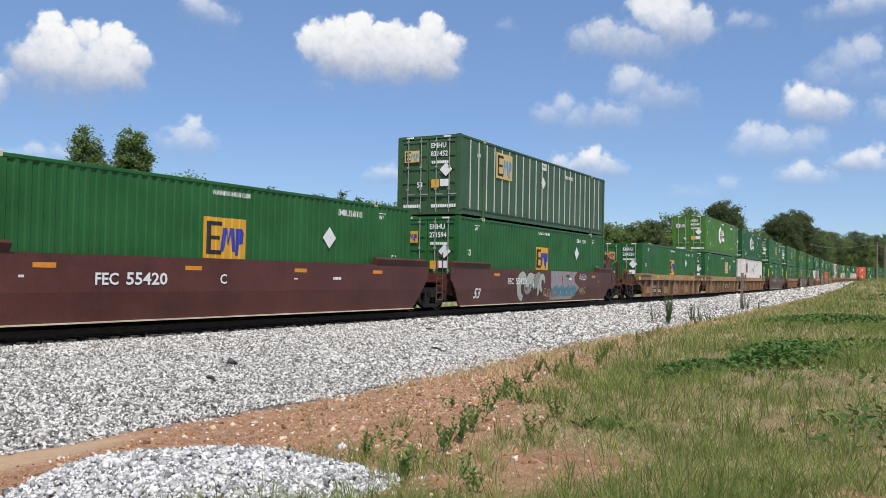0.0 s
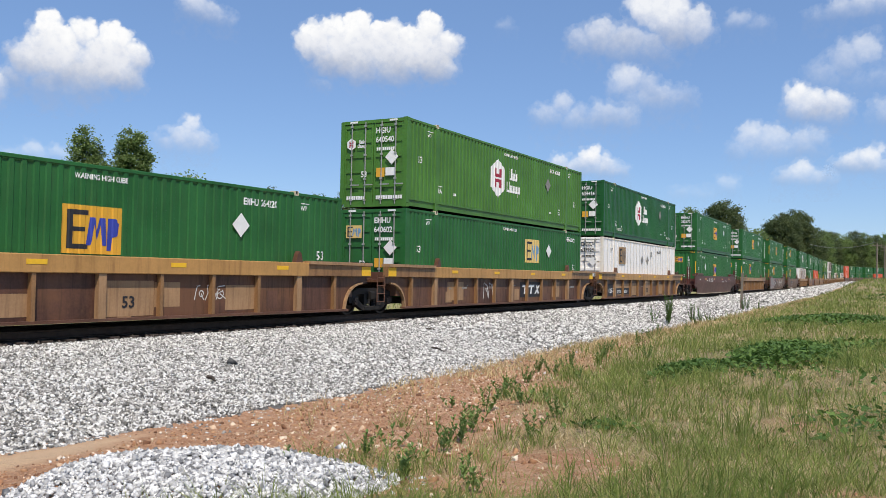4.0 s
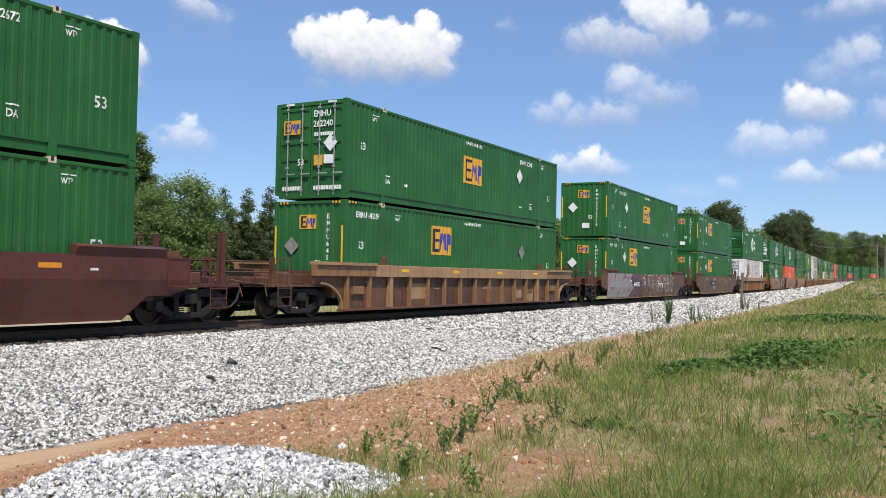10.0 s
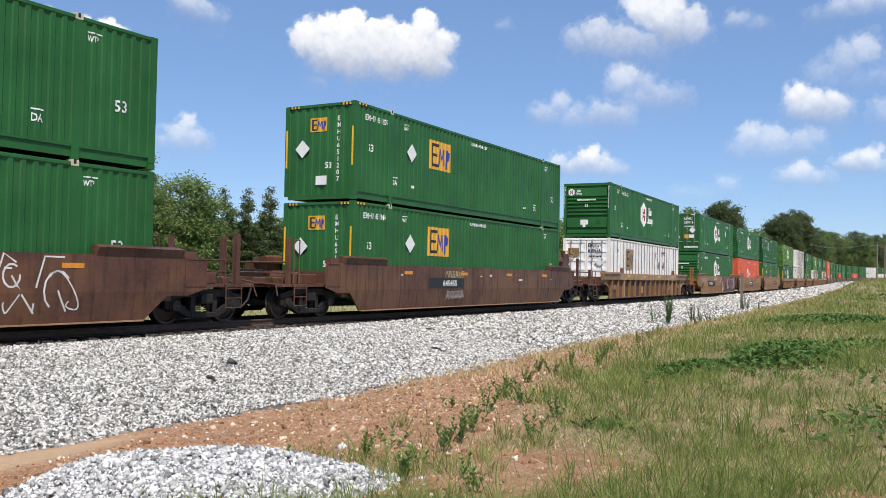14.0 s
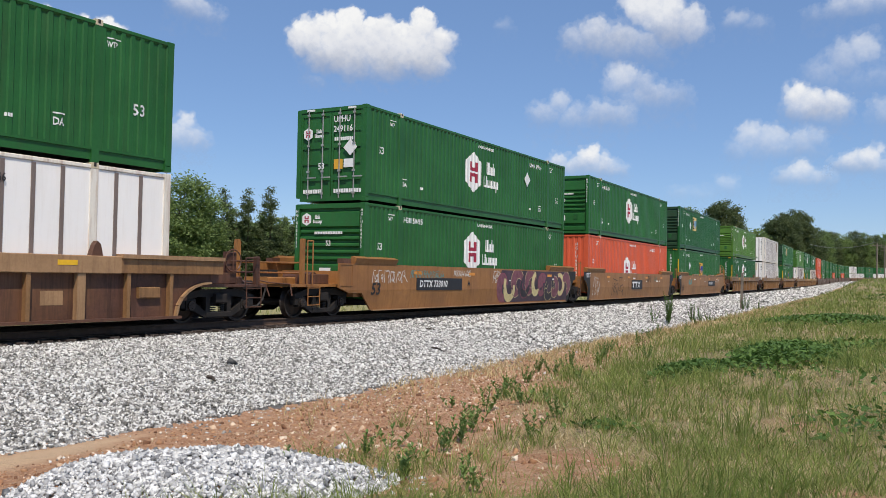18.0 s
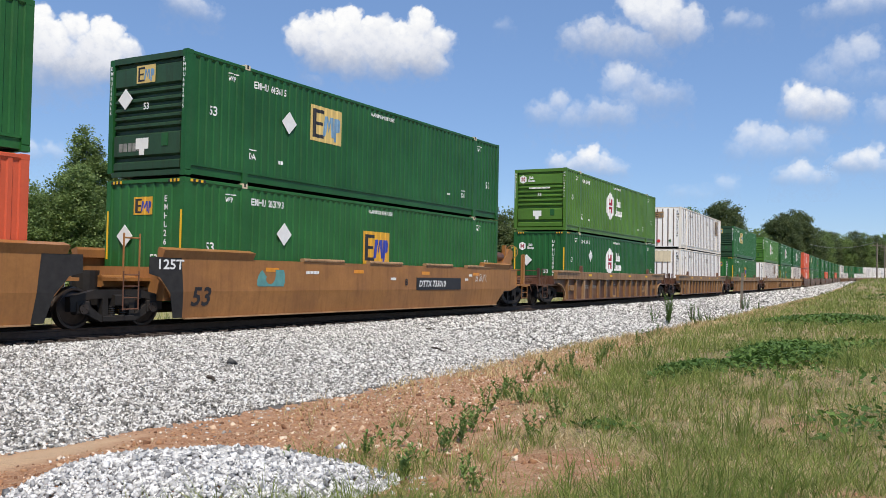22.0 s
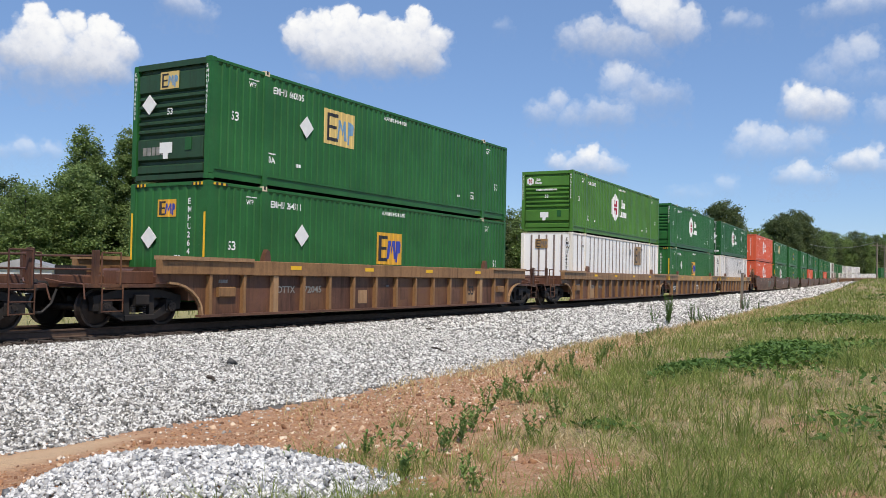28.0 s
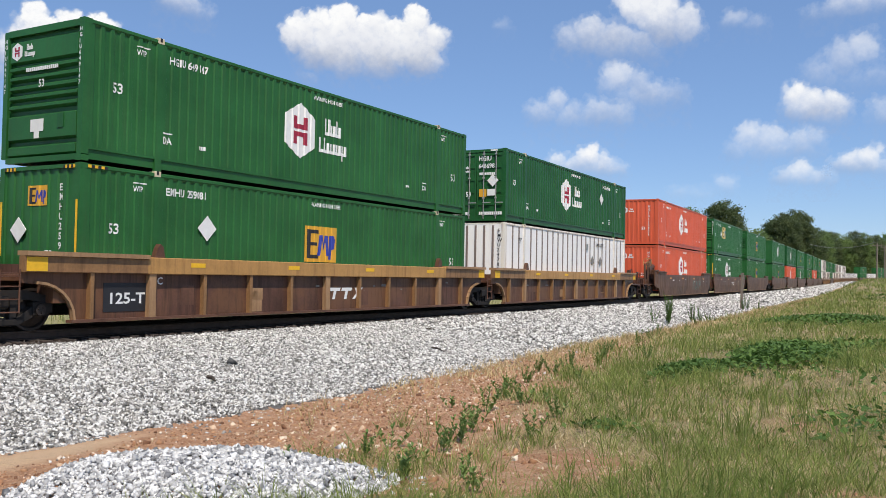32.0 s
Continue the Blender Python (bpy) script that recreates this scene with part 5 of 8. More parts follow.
def cover(x, y, s, lat):
    """How thickly grass covers the ground."""
    off = lat - toe(s)
    width = np.interp(s, [5, 7.5, 10, 14, 20, 28, 45, 80], [4.9, 4.4, 3.5, 2.7, 1.7, 1.0, 0.5, 0.3])
    p = np.clip((off - width) * 0.75 + (field(x, y, 1.0, 3) - 0.5) * 1.5 + 0.42, 0, 1)
    bare = 0.0
    for bx, by, wx, wy, k in ((-3.35, 7.5, 0.75, 0.8, 1.6), (-5.3, 9.1, 0.55, 1.0, 1.5), (-3.7, 6.3, 0.7, 0.45, 1.4), (-4.6, 9.3, 0.4, 0.6, 0.7)):
        bare = bare + k * np.exp(-(((x - bx) / wx) ** 2 + ((y - by) / wy) ** 2))
    bare = np.maximum(bare, 1.3 * np.clip(0.30 - field(x, y, 0.8, 8), 0, 1) / 0.30 * np.clip((18 - np.hypot(x, y)) / 6, 0, 1))
    bare = np.maximum(bare, np.exp(-(((x + 6.0) / 1.9) ** 2 + ((y - 5.6) / 1.3) ** 2)))
    return p * (1 - 0.95 * np.clip(bare, 0, 1))


def wash(off, y):
    """A washed sheet of pale clay at the foot of the ballast."""
    return np.exp(-((off - 0.33 - 0.05 * np.sin(y * 2.3)) / np.interp(y, [4, 6, 7.5], [0.34, 0.30, 0.16])) ** 4) * smooth(y, 3.0, 4.4) * smooth(-y, -7.9, -6.6)


def axis(stops):
    out = [np.arange(a, b, st) for a, b, st in stops]
    return np.concatenate(out + [[stops[-1][1]]])


def grid_mesh(name, xs, ys, mat):
    X, Y = np.meshgrid(xs, ys)
    px, py = X.ravel(), Y.ravel()
    s, lat = track_coords(px, py)
    z = ground_z(s, lat)
    off = lat - toe(s)
    far = smooth(np.hypot(px, py), 600, 3000)
    z = z * (1 - far) + far * 2.0
    nx, ny = len(xs), len(ys)
    me = bpy.data.meshes.new(name)
    co = np.stack([px, py, z], 1).astype(np.float32)
    idx = np.arange(nx * ny).reshape(ny, nx)
    quads = np.stack([idx[:-1, :-1], idx[:-1, 1:], idx[1:, 1:], idx[1:, :-1]], -1).reshape(-1, 4)
    mesh_arrays(me, co, quads)
    at = me.attributes.new("off", "FLOAT", "POINT")
    at.data.foreach_set("value", off.astype(np.float32))
    at = me.attributes.new("across", "FLOAT", "POINT")
    at.data.foreach_set("value", lat.astype(np.float32))
    at = me.attributes.new("cover", "FLOAT", "POINT")
    at.data.foreach_set("value", cover(px, py, s, lat).astype(np.float32))
    at = me.attributes.new("pale", "FLOAT", "POINT")
    at.data.foreach_set("value", wash(off, py).astype(np.float32))
    me.materials.append(mat)
    me.polygons.foreach_set("use_smooth", np.ones(len(quads), dtype=bool))
    return me


def mesh_arrays(me, co, faces):
    """Fills a mesh from vertex and equal-sided face arrays."""
    n, k = faces.shape
    me.vertices.add(len(co))
    me.vertices.foreach_set("co", np.asarray(co, dtype=np.float32).ravel())
    me.loops.add(n * k)
    me.loops.foreach_set("vertex_index", faces.astype(np.int32).ravel())
    me.polygons.add(n)
    me.polygons.foreach_set("loop_start", np.arange(0, n * k, k, dtype=np.int32))
    me.polygons.foreach_set("loop_total", np.full(n, k, dtype=np.int32))
    me.update(calc_edges=True)


def attr(t, name):
    a = t.nodes.new("ShaderNodeAttribute")
    a.attribute_name = name
    return a.outputs["Fac"]


def ground_material():
    m, t, b = nodes_of("earth_grass_and_ballast", 0.95)
    n1, n2, n3 = noise_tex(t, 0.9, 5.0), noise_tex(t, 5.0, 6.0, 0.65), noise_tex(t, 30.0, 5.0, 0.7)
    off = attr(t, "off")
    dirt = ramp(t, n2, [(0.3, (0.25, 0.108, 0.052)), (0.5, (0.44, 0.235, 0.130)), (0.7, (0.66, 0.44, 0.30))])
    dirt = mixc(t, 0.45, dirt, ramp(t, n3, [(0.34, (0.19, 0.078, 0.036)), (0.5, (0.44, 0.225, 0.112)), (0.66, (0.68, 0.45, 0.29))]))
    grass = ramp(t, n1, [(0.35, (0.15, 0.135, 0.055)), (0.5, (0.27, 0.215, 0.105)), (0.66, (0.44, 0.30, 0.17))])
    grass = mixc(t, 0.45, grass, ramp(t, n3, [(0.35, (0.10, 0.085, 0.035)), (0.65, (0.50, 0.40, 0.22))]))
    lim = math_node(t, "ADD", attr(t, "cover"), math_node(t, "MULTIPLY", math_node(t, "SUBTRACT", n2, 0.5), 0.9), True)
    dirt = mixc(t, math_node(t, "MULTIPLY", attr(t, "pale"), math_node(t, "ADD", n2, 0.7), True), dirt, (0.60, 0.41, 0.255))
    land = mixc(t, lim, dirt, grass)
    behind = math_node(t, "LESS_THAN", off, -10.2)
    land = mixc(t, behind, land, mixc(t, 0.6, grass, (0.30, 0.29, 0.11)))
    # ground under the ballast; near-black tones paint the shade in the stones' gaps
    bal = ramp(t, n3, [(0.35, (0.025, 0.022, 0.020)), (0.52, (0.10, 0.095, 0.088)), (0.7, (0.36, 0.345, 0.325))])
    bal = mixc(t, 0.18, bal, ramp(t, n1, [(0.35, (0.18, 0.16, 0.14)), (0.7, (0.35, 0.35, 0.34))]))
    e = math_node(t, "ADD", off, math_node(t, "MULTIPLY", math_node(t, "SUBTRACT", n2, 0.5), 0.9))
    isb = math_node(t, "MULTIPLY", math_node(t, "LESS_THAN", e, 0.0), math_node(t, "GREATER_THAN", off, -10.2))
    # shade under the train, painted as a darker strip of ballast along the track
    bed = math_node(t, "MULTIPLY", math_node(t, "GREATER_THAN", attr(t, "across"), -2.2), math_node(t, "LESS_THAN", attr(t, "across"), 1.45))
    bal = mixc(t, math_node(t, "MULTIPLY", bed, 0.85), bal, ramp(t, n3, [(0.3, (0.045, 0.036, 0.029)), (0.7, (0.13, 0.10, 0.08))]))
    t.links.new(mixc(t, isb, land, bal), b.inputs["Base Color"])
    hh = math_node(t, "ADD", math_node(t, "MULTIPLY", n2, 1.6), n3)
    bump(t, b, hh, 0.9, 0.045)
    return m


GROUND = ground_material()
gx = axis([(-3200, -900, 230), (-900, -260, 40), (-260, -60, 8), (-60, -26, 2), (-26, -20, 0.6), (-20, 6, 0.3), (6, 20, 1.5), (20, 60, 5), (60, 260, 20), (260, 900, 80), (900, 3200, 230)])
gy = axis([(-900, -60, 60), (-60, -6, 6), (-6, 2, 1), (2, 40, 0.3), (40, 75, 0.7), (75, 140, 1.6), (140, 300, 4), (300, 700, 12), (700, 1200, 50), (1200, 3600, 240)])
tagged(new("ground", grid_mesh("ground", gx, gy, GROUND)), "orange clay, dry grass and a broad grey ballast shoulder", "ground", kind="structure")


# ---- stones ----
def stone_arrays(r, n):
    """n broken stones: blocks knocked out of square, one vertex block each."""
    base = np.array([(-1, -1, -1), (1, -1, -1), (1, 1, -1), (-1, 1, -1), (-1, -1, 1), (1, -1, 1), (1, 1, 1), (-1, 1, 1)]) * 0.68
    faces = np.array([(0, 2, 1), (0, 3, 2), (4, 5, 6), (4, 6, 7), (0, 1, 5), (0, 5, 4), (1, 2, 6), (1, 6, 5), (2, 3, 7), (2, 7, 6), (3, 0, 4), (3, 4, 7)])
    jit = r.normal(0, 0.29, (n, len(base), 3))
    v = base[None] + jit
    v *= r.uniform(0.42, 1.4, (n, 1, 3))
    a = r.uniform(0, 2 * np.pi, (n, 3))
    for k, (i, j) in enumerate(((0, 1), (1, 2), (0, 2))):
        c, sn = np.cos(a[:, k])[:, None], np.sin(a[:, k])[:, None]
        p, q = v[:, :, i].copy(), v[:, :, j].copy()
        v[:, :, i], v[:, :, j] = c * p - sn * q, sn * p + c * q
    return v, faces


def stones_mesh(name, r, pos, size, mat):
    v, f = stone_arrays(r, len(pos))
    v = v * size[:, None, None] + pos[:, None, :]
    n, k = len(pos), v.shape[1]
    faces = (f[None] + (np.arange(n) * k)[:, None, None]).reshape(-1, 3)
    me = bpy.data.meshes.new(name)
    mesh_arrays(me, v.reshape(-1, 3), faces)
    me.materials.append(mat)
    return me


def stone_material(name, single, white=False):
    m, t, b = nodes_of(name, 0.9)
    if single:
        o = t.nodes.new("ShaderNodeObjectInfo").outputs["Random"]
    else:
        o = t.nodes.new("ShaderNodeNewGeometry").outputs["Random Per Island"]
    c = ramp(t, o, [(0.0, (0.045, 0.042, 0.038)), (0.18, (0.13, 0.125, 0.115)), (0.42, (0.33, 0.32, 0.30)), (0.68, (0.60, 0.585, 0.56)), (1.0, (0.86, 0.85, 0.82))])
    if white:
        c = ramp(t, o, [(0.0, (0.085, 0.09, 0.10)), (0.2, (0.27, 0.275, 0.285)), (0.5, (0.52, 0.52, 0.52)), (1.0, (0.86, 0.855, 0.845))])
    f = noise_tex(t, 45.0, 3.0)
    c = mixc(t, 0.12, c, ramp(t, f, [(0.3, (0.24, 0.225, 0.205)), (0.7, (0.76, 0.74, 0.70))]))
    t.links.new(c, b.inputs["Base Color"])
    return m


STONE = stone_material("crushed_granite", False)
STONE1 = stone_material("crushed_white_stone_single", True, True)
STONEW = stone_material("crushed_white_stone", False, True)
rng = np.random.default_rng(7)


def island_clay():
    m, t, b = nodes_of("crumbled_clay", 0.95)
    o = t.nodes.new("ShaderNodeNewGeometry").outputs["Random Per Island"]
    t.links.new(ramp(t, o, [(0.0, (0.14, 0.064, 0.034)), (0.35, (0.34, 0.175, 0.090)), (0.72, (0.50, 0.30, 0.165)), (1.0, (0.80, 0.68, 0.54))]), b.inputs["Base Color"])
    return m


def scatter_line(s0, s1, lat0, lat1, dens, fringe=0.0):
    """Even random places between two distances along and across the line; lat1 is taken as a share of the toe."""
    n = int((s1 - s0) * (7.6 - lat0) * dens)
    s = rng.uniform(s0, s1, n)
    w = rng.uniform(0, 1, n)
    lat = lat0 + (toe(s) + fringe + 0.32 * (field(s, 0 * s, 1.1, 2) - 0.5) - lat0) * w
    x, y, _ = on_line(s, lat)
    return x, y, ground_z(s, lat), s, lat


def ballast():
    pos, size = [], []
    for s0, s1, dens, k in ((3.5, 13, 800, 0.0235), (13, 22, 560, 0.028), (22, 40, 170, 0.042), (40, 75, 48, 0.064), (75, 140, 11, 0.11), (140, 260, 4, 0.17), (260, 420, 1.6, 0.26)):
        x, y, z, s, lat = scatter_line(s0, s1, 1.4, 1.0, dens, 0.05)
        pos.append(np.stack([x, y, z + 0.005 + rng.uniform(0, 0.6, len(x)) * k], 1))
        size.append(rng.uniform(0.65, 1.25, len(x)) * k)
    # strays on the clay and between the ties
    n = 900
    s = rng.uniform(4, 30, n)
    lat = toe(s) + rng.exponential(0.4, n)
    x, y, _ = on_line(s, lat)
    k = wash(lat - toe(s), y) < rng.uniform(0.1, 1.0, n)
    pos.append(np.stack([x, y, ground_z(s, lat) + 0.006], 1)[k])
    size.append((0.007 + rng.gamma(1.5, 0.0055, n))[k])
    # stones between the ties; their dark colour paints the shade under the train
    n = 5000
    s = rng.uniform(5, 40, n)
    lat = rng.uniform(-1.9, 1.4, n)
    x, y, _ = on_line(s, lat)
    bed = stones_mesh("bed_stones", rng, np.stack([x, y, ground_z(s, lat) + 0.02], 1), rng.uniform(0.03, 0.055, n), plain("shade_dark_track_stone", (0.075, 0.060, 0.050), 0.9, 0, 0.5))
    tagged(new("bed_stones", bed), "stones between the ties, coloured dark for the shade under the train", "ballast", kind="stuff")
    n = 19000
    s = 3.5 + 30.5 * rng.uniform(0, 1, n) ** 1.3
    lat = toe(s) + 0.05 + rng.uniform(0, 1, n) ** 1.2 * np.interp(s, [4, 10, 25, 34], [6.0, 4.6, 1.8, 1.2])
    x, y, _ = on_line(s, lat)
    qx, qy = rng.uniform(-9, 0.5, 30000), rng.uniform(5, 17, 30000)
    qs, ql = track_coords(qx, qy)
    kq = (rng.uniform(0, 1, 30000) > 0.62 + 1.4 * cover(qx, qy, qs, ql)) & (ql > toe(qs) + 0.6)
    x, y, s, lat = (np.concatenate(p) for p in ((x, qx[kq]), (y, qy[kq]), (s, qs[kq]), (lat, ql[kq])))
    k = wash(lat - toe(s), y) < rng.uniform(0.05, 0.6, len(x))
    x, y, s, lat = x[k], y[k], s[k], lat[k]
    n = len(x)
    clods = stones_mesh("clay_clods", rng, np.stack([x, y, ground_z(s, lat)], 1), rng.gamma(1.3, 0.0058, n) + 0.003, island_clay())
    tagged(new("clay_clods", clods), "crumbled orange clay clods on bare ground", "clay", kind="stuff")
    me = stones_mesh("ballast_stones", rng, np.concatenate(pos), np.concatenate(size), STONE)
    tagged(new("ballast_stones", me), "loose crushed grey and white ballast stones", "ballast", kind="stuff")


ballast()


# ---- track ----
def rail_sweep(lat, s0, s1, step):
    prof = [(-0.07, -0.17), (0.07, -0.17), (0.07, -0.155), (0.012, -0.135), (0.012, -0.045), (0.036, -0.035), (0.036, -0.006), (0.028, 0.0), (-0.028, 0.0), (-0.036, -0.006), (-0.036, -0.035), (-0.012, -0.045), (-0.012, -0.135), (-0.07, -0.155)]
    ss = np.arange(s0, s1, step)
    g = Geo()
    n = len(prof)
    for s in ss:
        for l, z in prof:
            x, y, _ = on_line(s, lat + l)
            g.v.append((float(x), float(y), float(z + rise(s))))
    for i in range(len(ss) - 1):
        for j in range(n):
            a, b = i * n + j, i * n + (j + 1) % n
            g.f.append((a, b, b + n, a + n))
    return g


for side in (-0.7525, 0.7525):
    tagged(new("rail", rail_sweep(side, -300, 760, 2.5).mesh("rail", RAIL)), "rusty steel running rail on wooden ties", "rail", "rails of the track", "structure")


def ties():
    bed = tagged(new("track_ties", None), "dark creosoted wooden ties under the rails", "railway ties", kind="structure")
    me = Geo().box(-0.115, -1.3, -0.36, 0.115, 1.3, -0.17, 0.012).mesh("tie", TIE)
    s = 2.0
    while s < 62:
        x, y, a = on_line(s)
        o = part("tie", me, None, bed, "", pose(float(x), float(y), float(rise(s)), 0, 0, math.degrees(a) + 90 + random.uniform(-0.6, 0.6)))
        s += 0.52
    g = Geo()
    while s < 420:
        x, y, a = on_line(s)
        c, sn = math.cos(a), math.sin(a)
        k = len(g.v)
        for dx, dy in ((-1.3, -0.115), (1.3, -0.115), (1.3, 0.115), (-1.3, 0.115)):
            g.v.append((float(x + dx * c - dy * sn), float(y + dx * sn + dy * c), float(rise(s) - 0.17)))
        for i in range(4):
            p = g.v[k + i]
            g.v.append((p[0], p[1], p[2] - 0.15))
        g.f += [(k, k + 1, k + 2, k + 3), (k, k + 4, k + 5, k + 1), (k + 1, k + 5, k + 6, k + 2), (k + 2, k + 6, k + 7, k + 3), (k + 3, k + 7, k + 4, k)]
        s += 0.52
    part("far_ties", g, TIE, bed)["kind"] = "stuff"


ties()


# ---- loose stone heap in front ----
def gravel_pile():
    heap = tagged(new("gravel_heap"), "spilled heap of white and grey crushed stone on clay", "gravel heap")
    r = np.random.default_rng(21)
    cx, cy = -6.0, 5.22
    ang = math.radians(30)

    def place(n):
        out = []
        while len(out) < n:
            p, q = r.uniform(-1.7, 2.4), r.uniform(-1.5, 1.5)
            d = (p / (1.34 if p < 0 else 1.85)) ** 2 + (q / 1.25) ** 2 + 0.16 * math.sin(p * 2.3) * math.cos(q * 3.1)
            if d < 1 or (d < 1.3 and r.uniform() < 0.10):
                x, y = cx + p * math.cos(ang) - q * math.sin(ang), cy + p * math.sin(ang) + q * math.cos(ang)
                out.append((x, y, max(0.0, 1 - d)))
        return np.array(out)

    def height(pts):
        s, lat = track_coords(pts[:, 0], pts[:, 1])
        return ground_z(s, lat) + 0.315 * pts[:, 2]
    pts = place(12500)
    pos = np.stack([pts[:, 0], pts[:, 1], height(pts) - 0.01], 1)
    part("loose_stone", stones_mesh("loose_stone", r, pos, r.uniform(0.010, 0.026, len(pos)), STONEW), None, heap)["kind"] = "stuff"
    shapes = [stones_mesh("stone", r, np.zeros((1, 3)), np.array([1.0]), STONE1) for _ in range(10)]
    pts = place(300)
    z = height(pts) + 0.012
    for i, (x, y, _) in enumerate(pts):
        k = r.uniform(0.016, 0.031)
        o = part("stone", shapes[i % 10], None, heap, "", pose(x, y, z[i], *r.uniform(0, 360, 3)) @ Matrix.Diagonal((k, k, k, 1)))


gravel_pile()


def lone_stone(x, y, size, mat, label, flat=0.6):
    s, lat = track_coords(np.array([x]), np.array([y]))
    me = stones_mesh("rock", np.random.default_rng(int(abs(x) * 100)), np.zeros((1, 3)), np.array([1.0]), mat)
    o = tagged(new("rock", me), label, "rock")
    o.matrix_basis = pose(x, y, float(ground_z(s, lat)[0]) + size * 0.45, 0, 0, x * 77) @ Matrix.Diagonal((size, size, size * flat, 1))


DARKROCK = plain("dark_grey_rock", (0.10, 0.10, 0.10), 0.9, 0, 0.3)
lone_stone(-11.87, 11.73, 0.13, DARKROCK, "dark grey rock lying on the pale ballast")
lone_stone(-5.82, 7.37, 0.06, STONE1, "single white stone on the clay", 0.9)


def driftwood(x, y, rz, l, r0):
    s, lat = track_coords(np.array([x]), np.array([y]))
    g = Geo()
    pts = [Vector((l * (t - 0.5), 0.03 * math.sin(5 * t), 0.02 * math.sin(3 * t))) for t in (0, 0.25, 0.5, 0.75, 1)]
    for i in range(4):
        g.tube(pts[i], pts[i + 1], r0 * (1 - 0.15 * i), 6, r0 * (0.85 - 0.15 * i))
    o = tagged(new("wood_scrap", g.mesh("wood_scrap", TIE)), "dark splintered scrap of wood on the ballast", "wood scrap")
    o.matrix_basis = pose(x, y, float(ground_z(s, lat)[0]) + 0.045, 0, 4, rz)


driftwood(-10.91, 10.34, -18, 0.34, 0.04)
driftwood(-11.37, 18.04, -25, 0.60, 0.03)
driftwood(-13.76, 21.41, 10, 0.30, 0.03)


# ---- grass and leaves ----
def island_ramp(name, stops, rough=0.7, trans=0.0, patch=0.3):
    m, t, b = nodes_of(name, rough)
    o = t.nodes.new("ShaderNodeNewGeometry").outputs["Random Per Island"]
    c = ramp(t, o, stops)
    c = mixc(t, patch, c, ramp(t, noise_tex(t, 0.45, 5.0, 0.65), [(0.36, stops[0][1]), (0.66, stops[-1][1])]))
    t.links.new(c, b.inputs["Base Color"])
    b.inputs["Specular IOR Level"].default_value = 0.25
    if trans:
        tr = t.nodes.new("ShaderNodeBsdfTranslucent")
        t.links.new(c, tr.inputs[0])
        mx = t.nodes.new("ShaderNodeMixShader")
        mx.inputs[0].default_value = trans
        t.links.new(b.outputs[0], mx.inputs[1])
        t.links.new(tr.outputs[0], mx.inputs[2])
        t.links.new(mx.outputs[0], t.nodes["Material Output"].inputs[0])
    return m


GRASS = island_ramp("grass_blades", [(0.0, (0.145, 0.195, 0.05)), (0.4, (0.28, 0.325, 0.10)), (0.75, (0.44, 0.44, 0.17)), (1.0, (0.65, 0.58, 0.30))], 0.7, 0.42, 0.45)
LUSH = island_ramp("lush_grass_blades", [(0.0, (0.105, 0.165, 0.030)), (0.5, (0.225, 0.295, 0.066)), (1.0, (0.42, 0.45, 0.145))], 0.65, 0.5, 0.35)
THATCH = island_ramp("fallen_straw", [(0.0, (0.28, 0.20, 0.10)), (0.4, (0.48, 0.37, 0.20)), (1.0, (0.74, 0.62, 0.42))], 0.85, 0.15)
DRYGRASS = island_ramp("dry_grass_blades", [(0.0, (0.36, 0.28, 0.12)), (0.5, (0.58, 0.45, 0.23)), (1.0, (0.76, 0.62, 0.38))], 0.8, 0.35)
LEAFG = island_ramp("broad_green_leaves", [(0.0, (0.040, 0.092, 0.020)), (0.5, (0.085, 0.165, 0.034)), (1.0, (0.17, 0.27, 0.065))], 0.6, 0.3)
WEED = island_ramp("weed_leaves", [(0.0, (0.09, 0.165, 0.042)), (0.5, (0.155, 0.245, 0.066)), (1.0, (0.26, 0.35, 0.11))], 0.65, 0.3)
CROWN = island_ramp("tree_leaves", [(0.0, (0.105, 0.165, 0.055)), (0.5, (0.185, 0.27, 0.085)), (1.0, (0.33, 0.42, 0.16))], 0.55, 0.45)
PINE = island_ramp("pine_needles", [(0.0, (0.078, 0.112, 0.050)), (0.5, (0.125, 0.168, 0.072)), (1.0, (0.20, 0.245, 0.112))], 0.65, 0.45)
BARK = plain("grey_brown_bark", (0.10, 0.075, 0.055), 0.9, 0, 0.35)


def blades_mesh(name, r, x, y, z, h, w, lean, mat, way=None):
    """Bent three-sided blades, one island each."""
    n = len(x)
    a = r.uniform(0, 2 * np.pi, n)
    b = r.uniform(0, 2 * np.pi, n) if way is None else way + r.normal(0, 0.5, n)
    ca, sa = np.cos(a) * w / 2, np.sin(a) * w / 2
    lx, ly = np.cos(b) * lean * h, np.sin(b) * lean * h
    v = np.empty((n, 5, 3))
    base = np.stack([x, y, z - 0.02], 1)
    v[:, 0] = base + np.stack([ca, sa, 0 * ca], 1)
    v[:, 1] = base - np.stack([ca, sa, 0 * ca], 1)
    mid = base + np.stack([lx * 0.3, ly * 0.3, h * 0.6], 1)
    v[:, 2] = mid - np.stack([ca, sa, 0 * ca], 1) * 0.75
    v[:, 3] = mid + np.stack([ca, sa, 0 * ca], 1) * 0.75
    v[:, 4] = base + np.stack([lx, ly, h], 1)
    f = np.array([(0, 1, 2), (0, 2, 3), (3, 2, 4)])
    faces = (f[None] + (np.arange(n) * 5)[:, None, None]).reshape(-1, 3)
    me = bpy.data.meshes.new(name)
    mesh_arrays(me, v.reshape(-1, 3), faces)
    me.materials.append(mat)
    return me


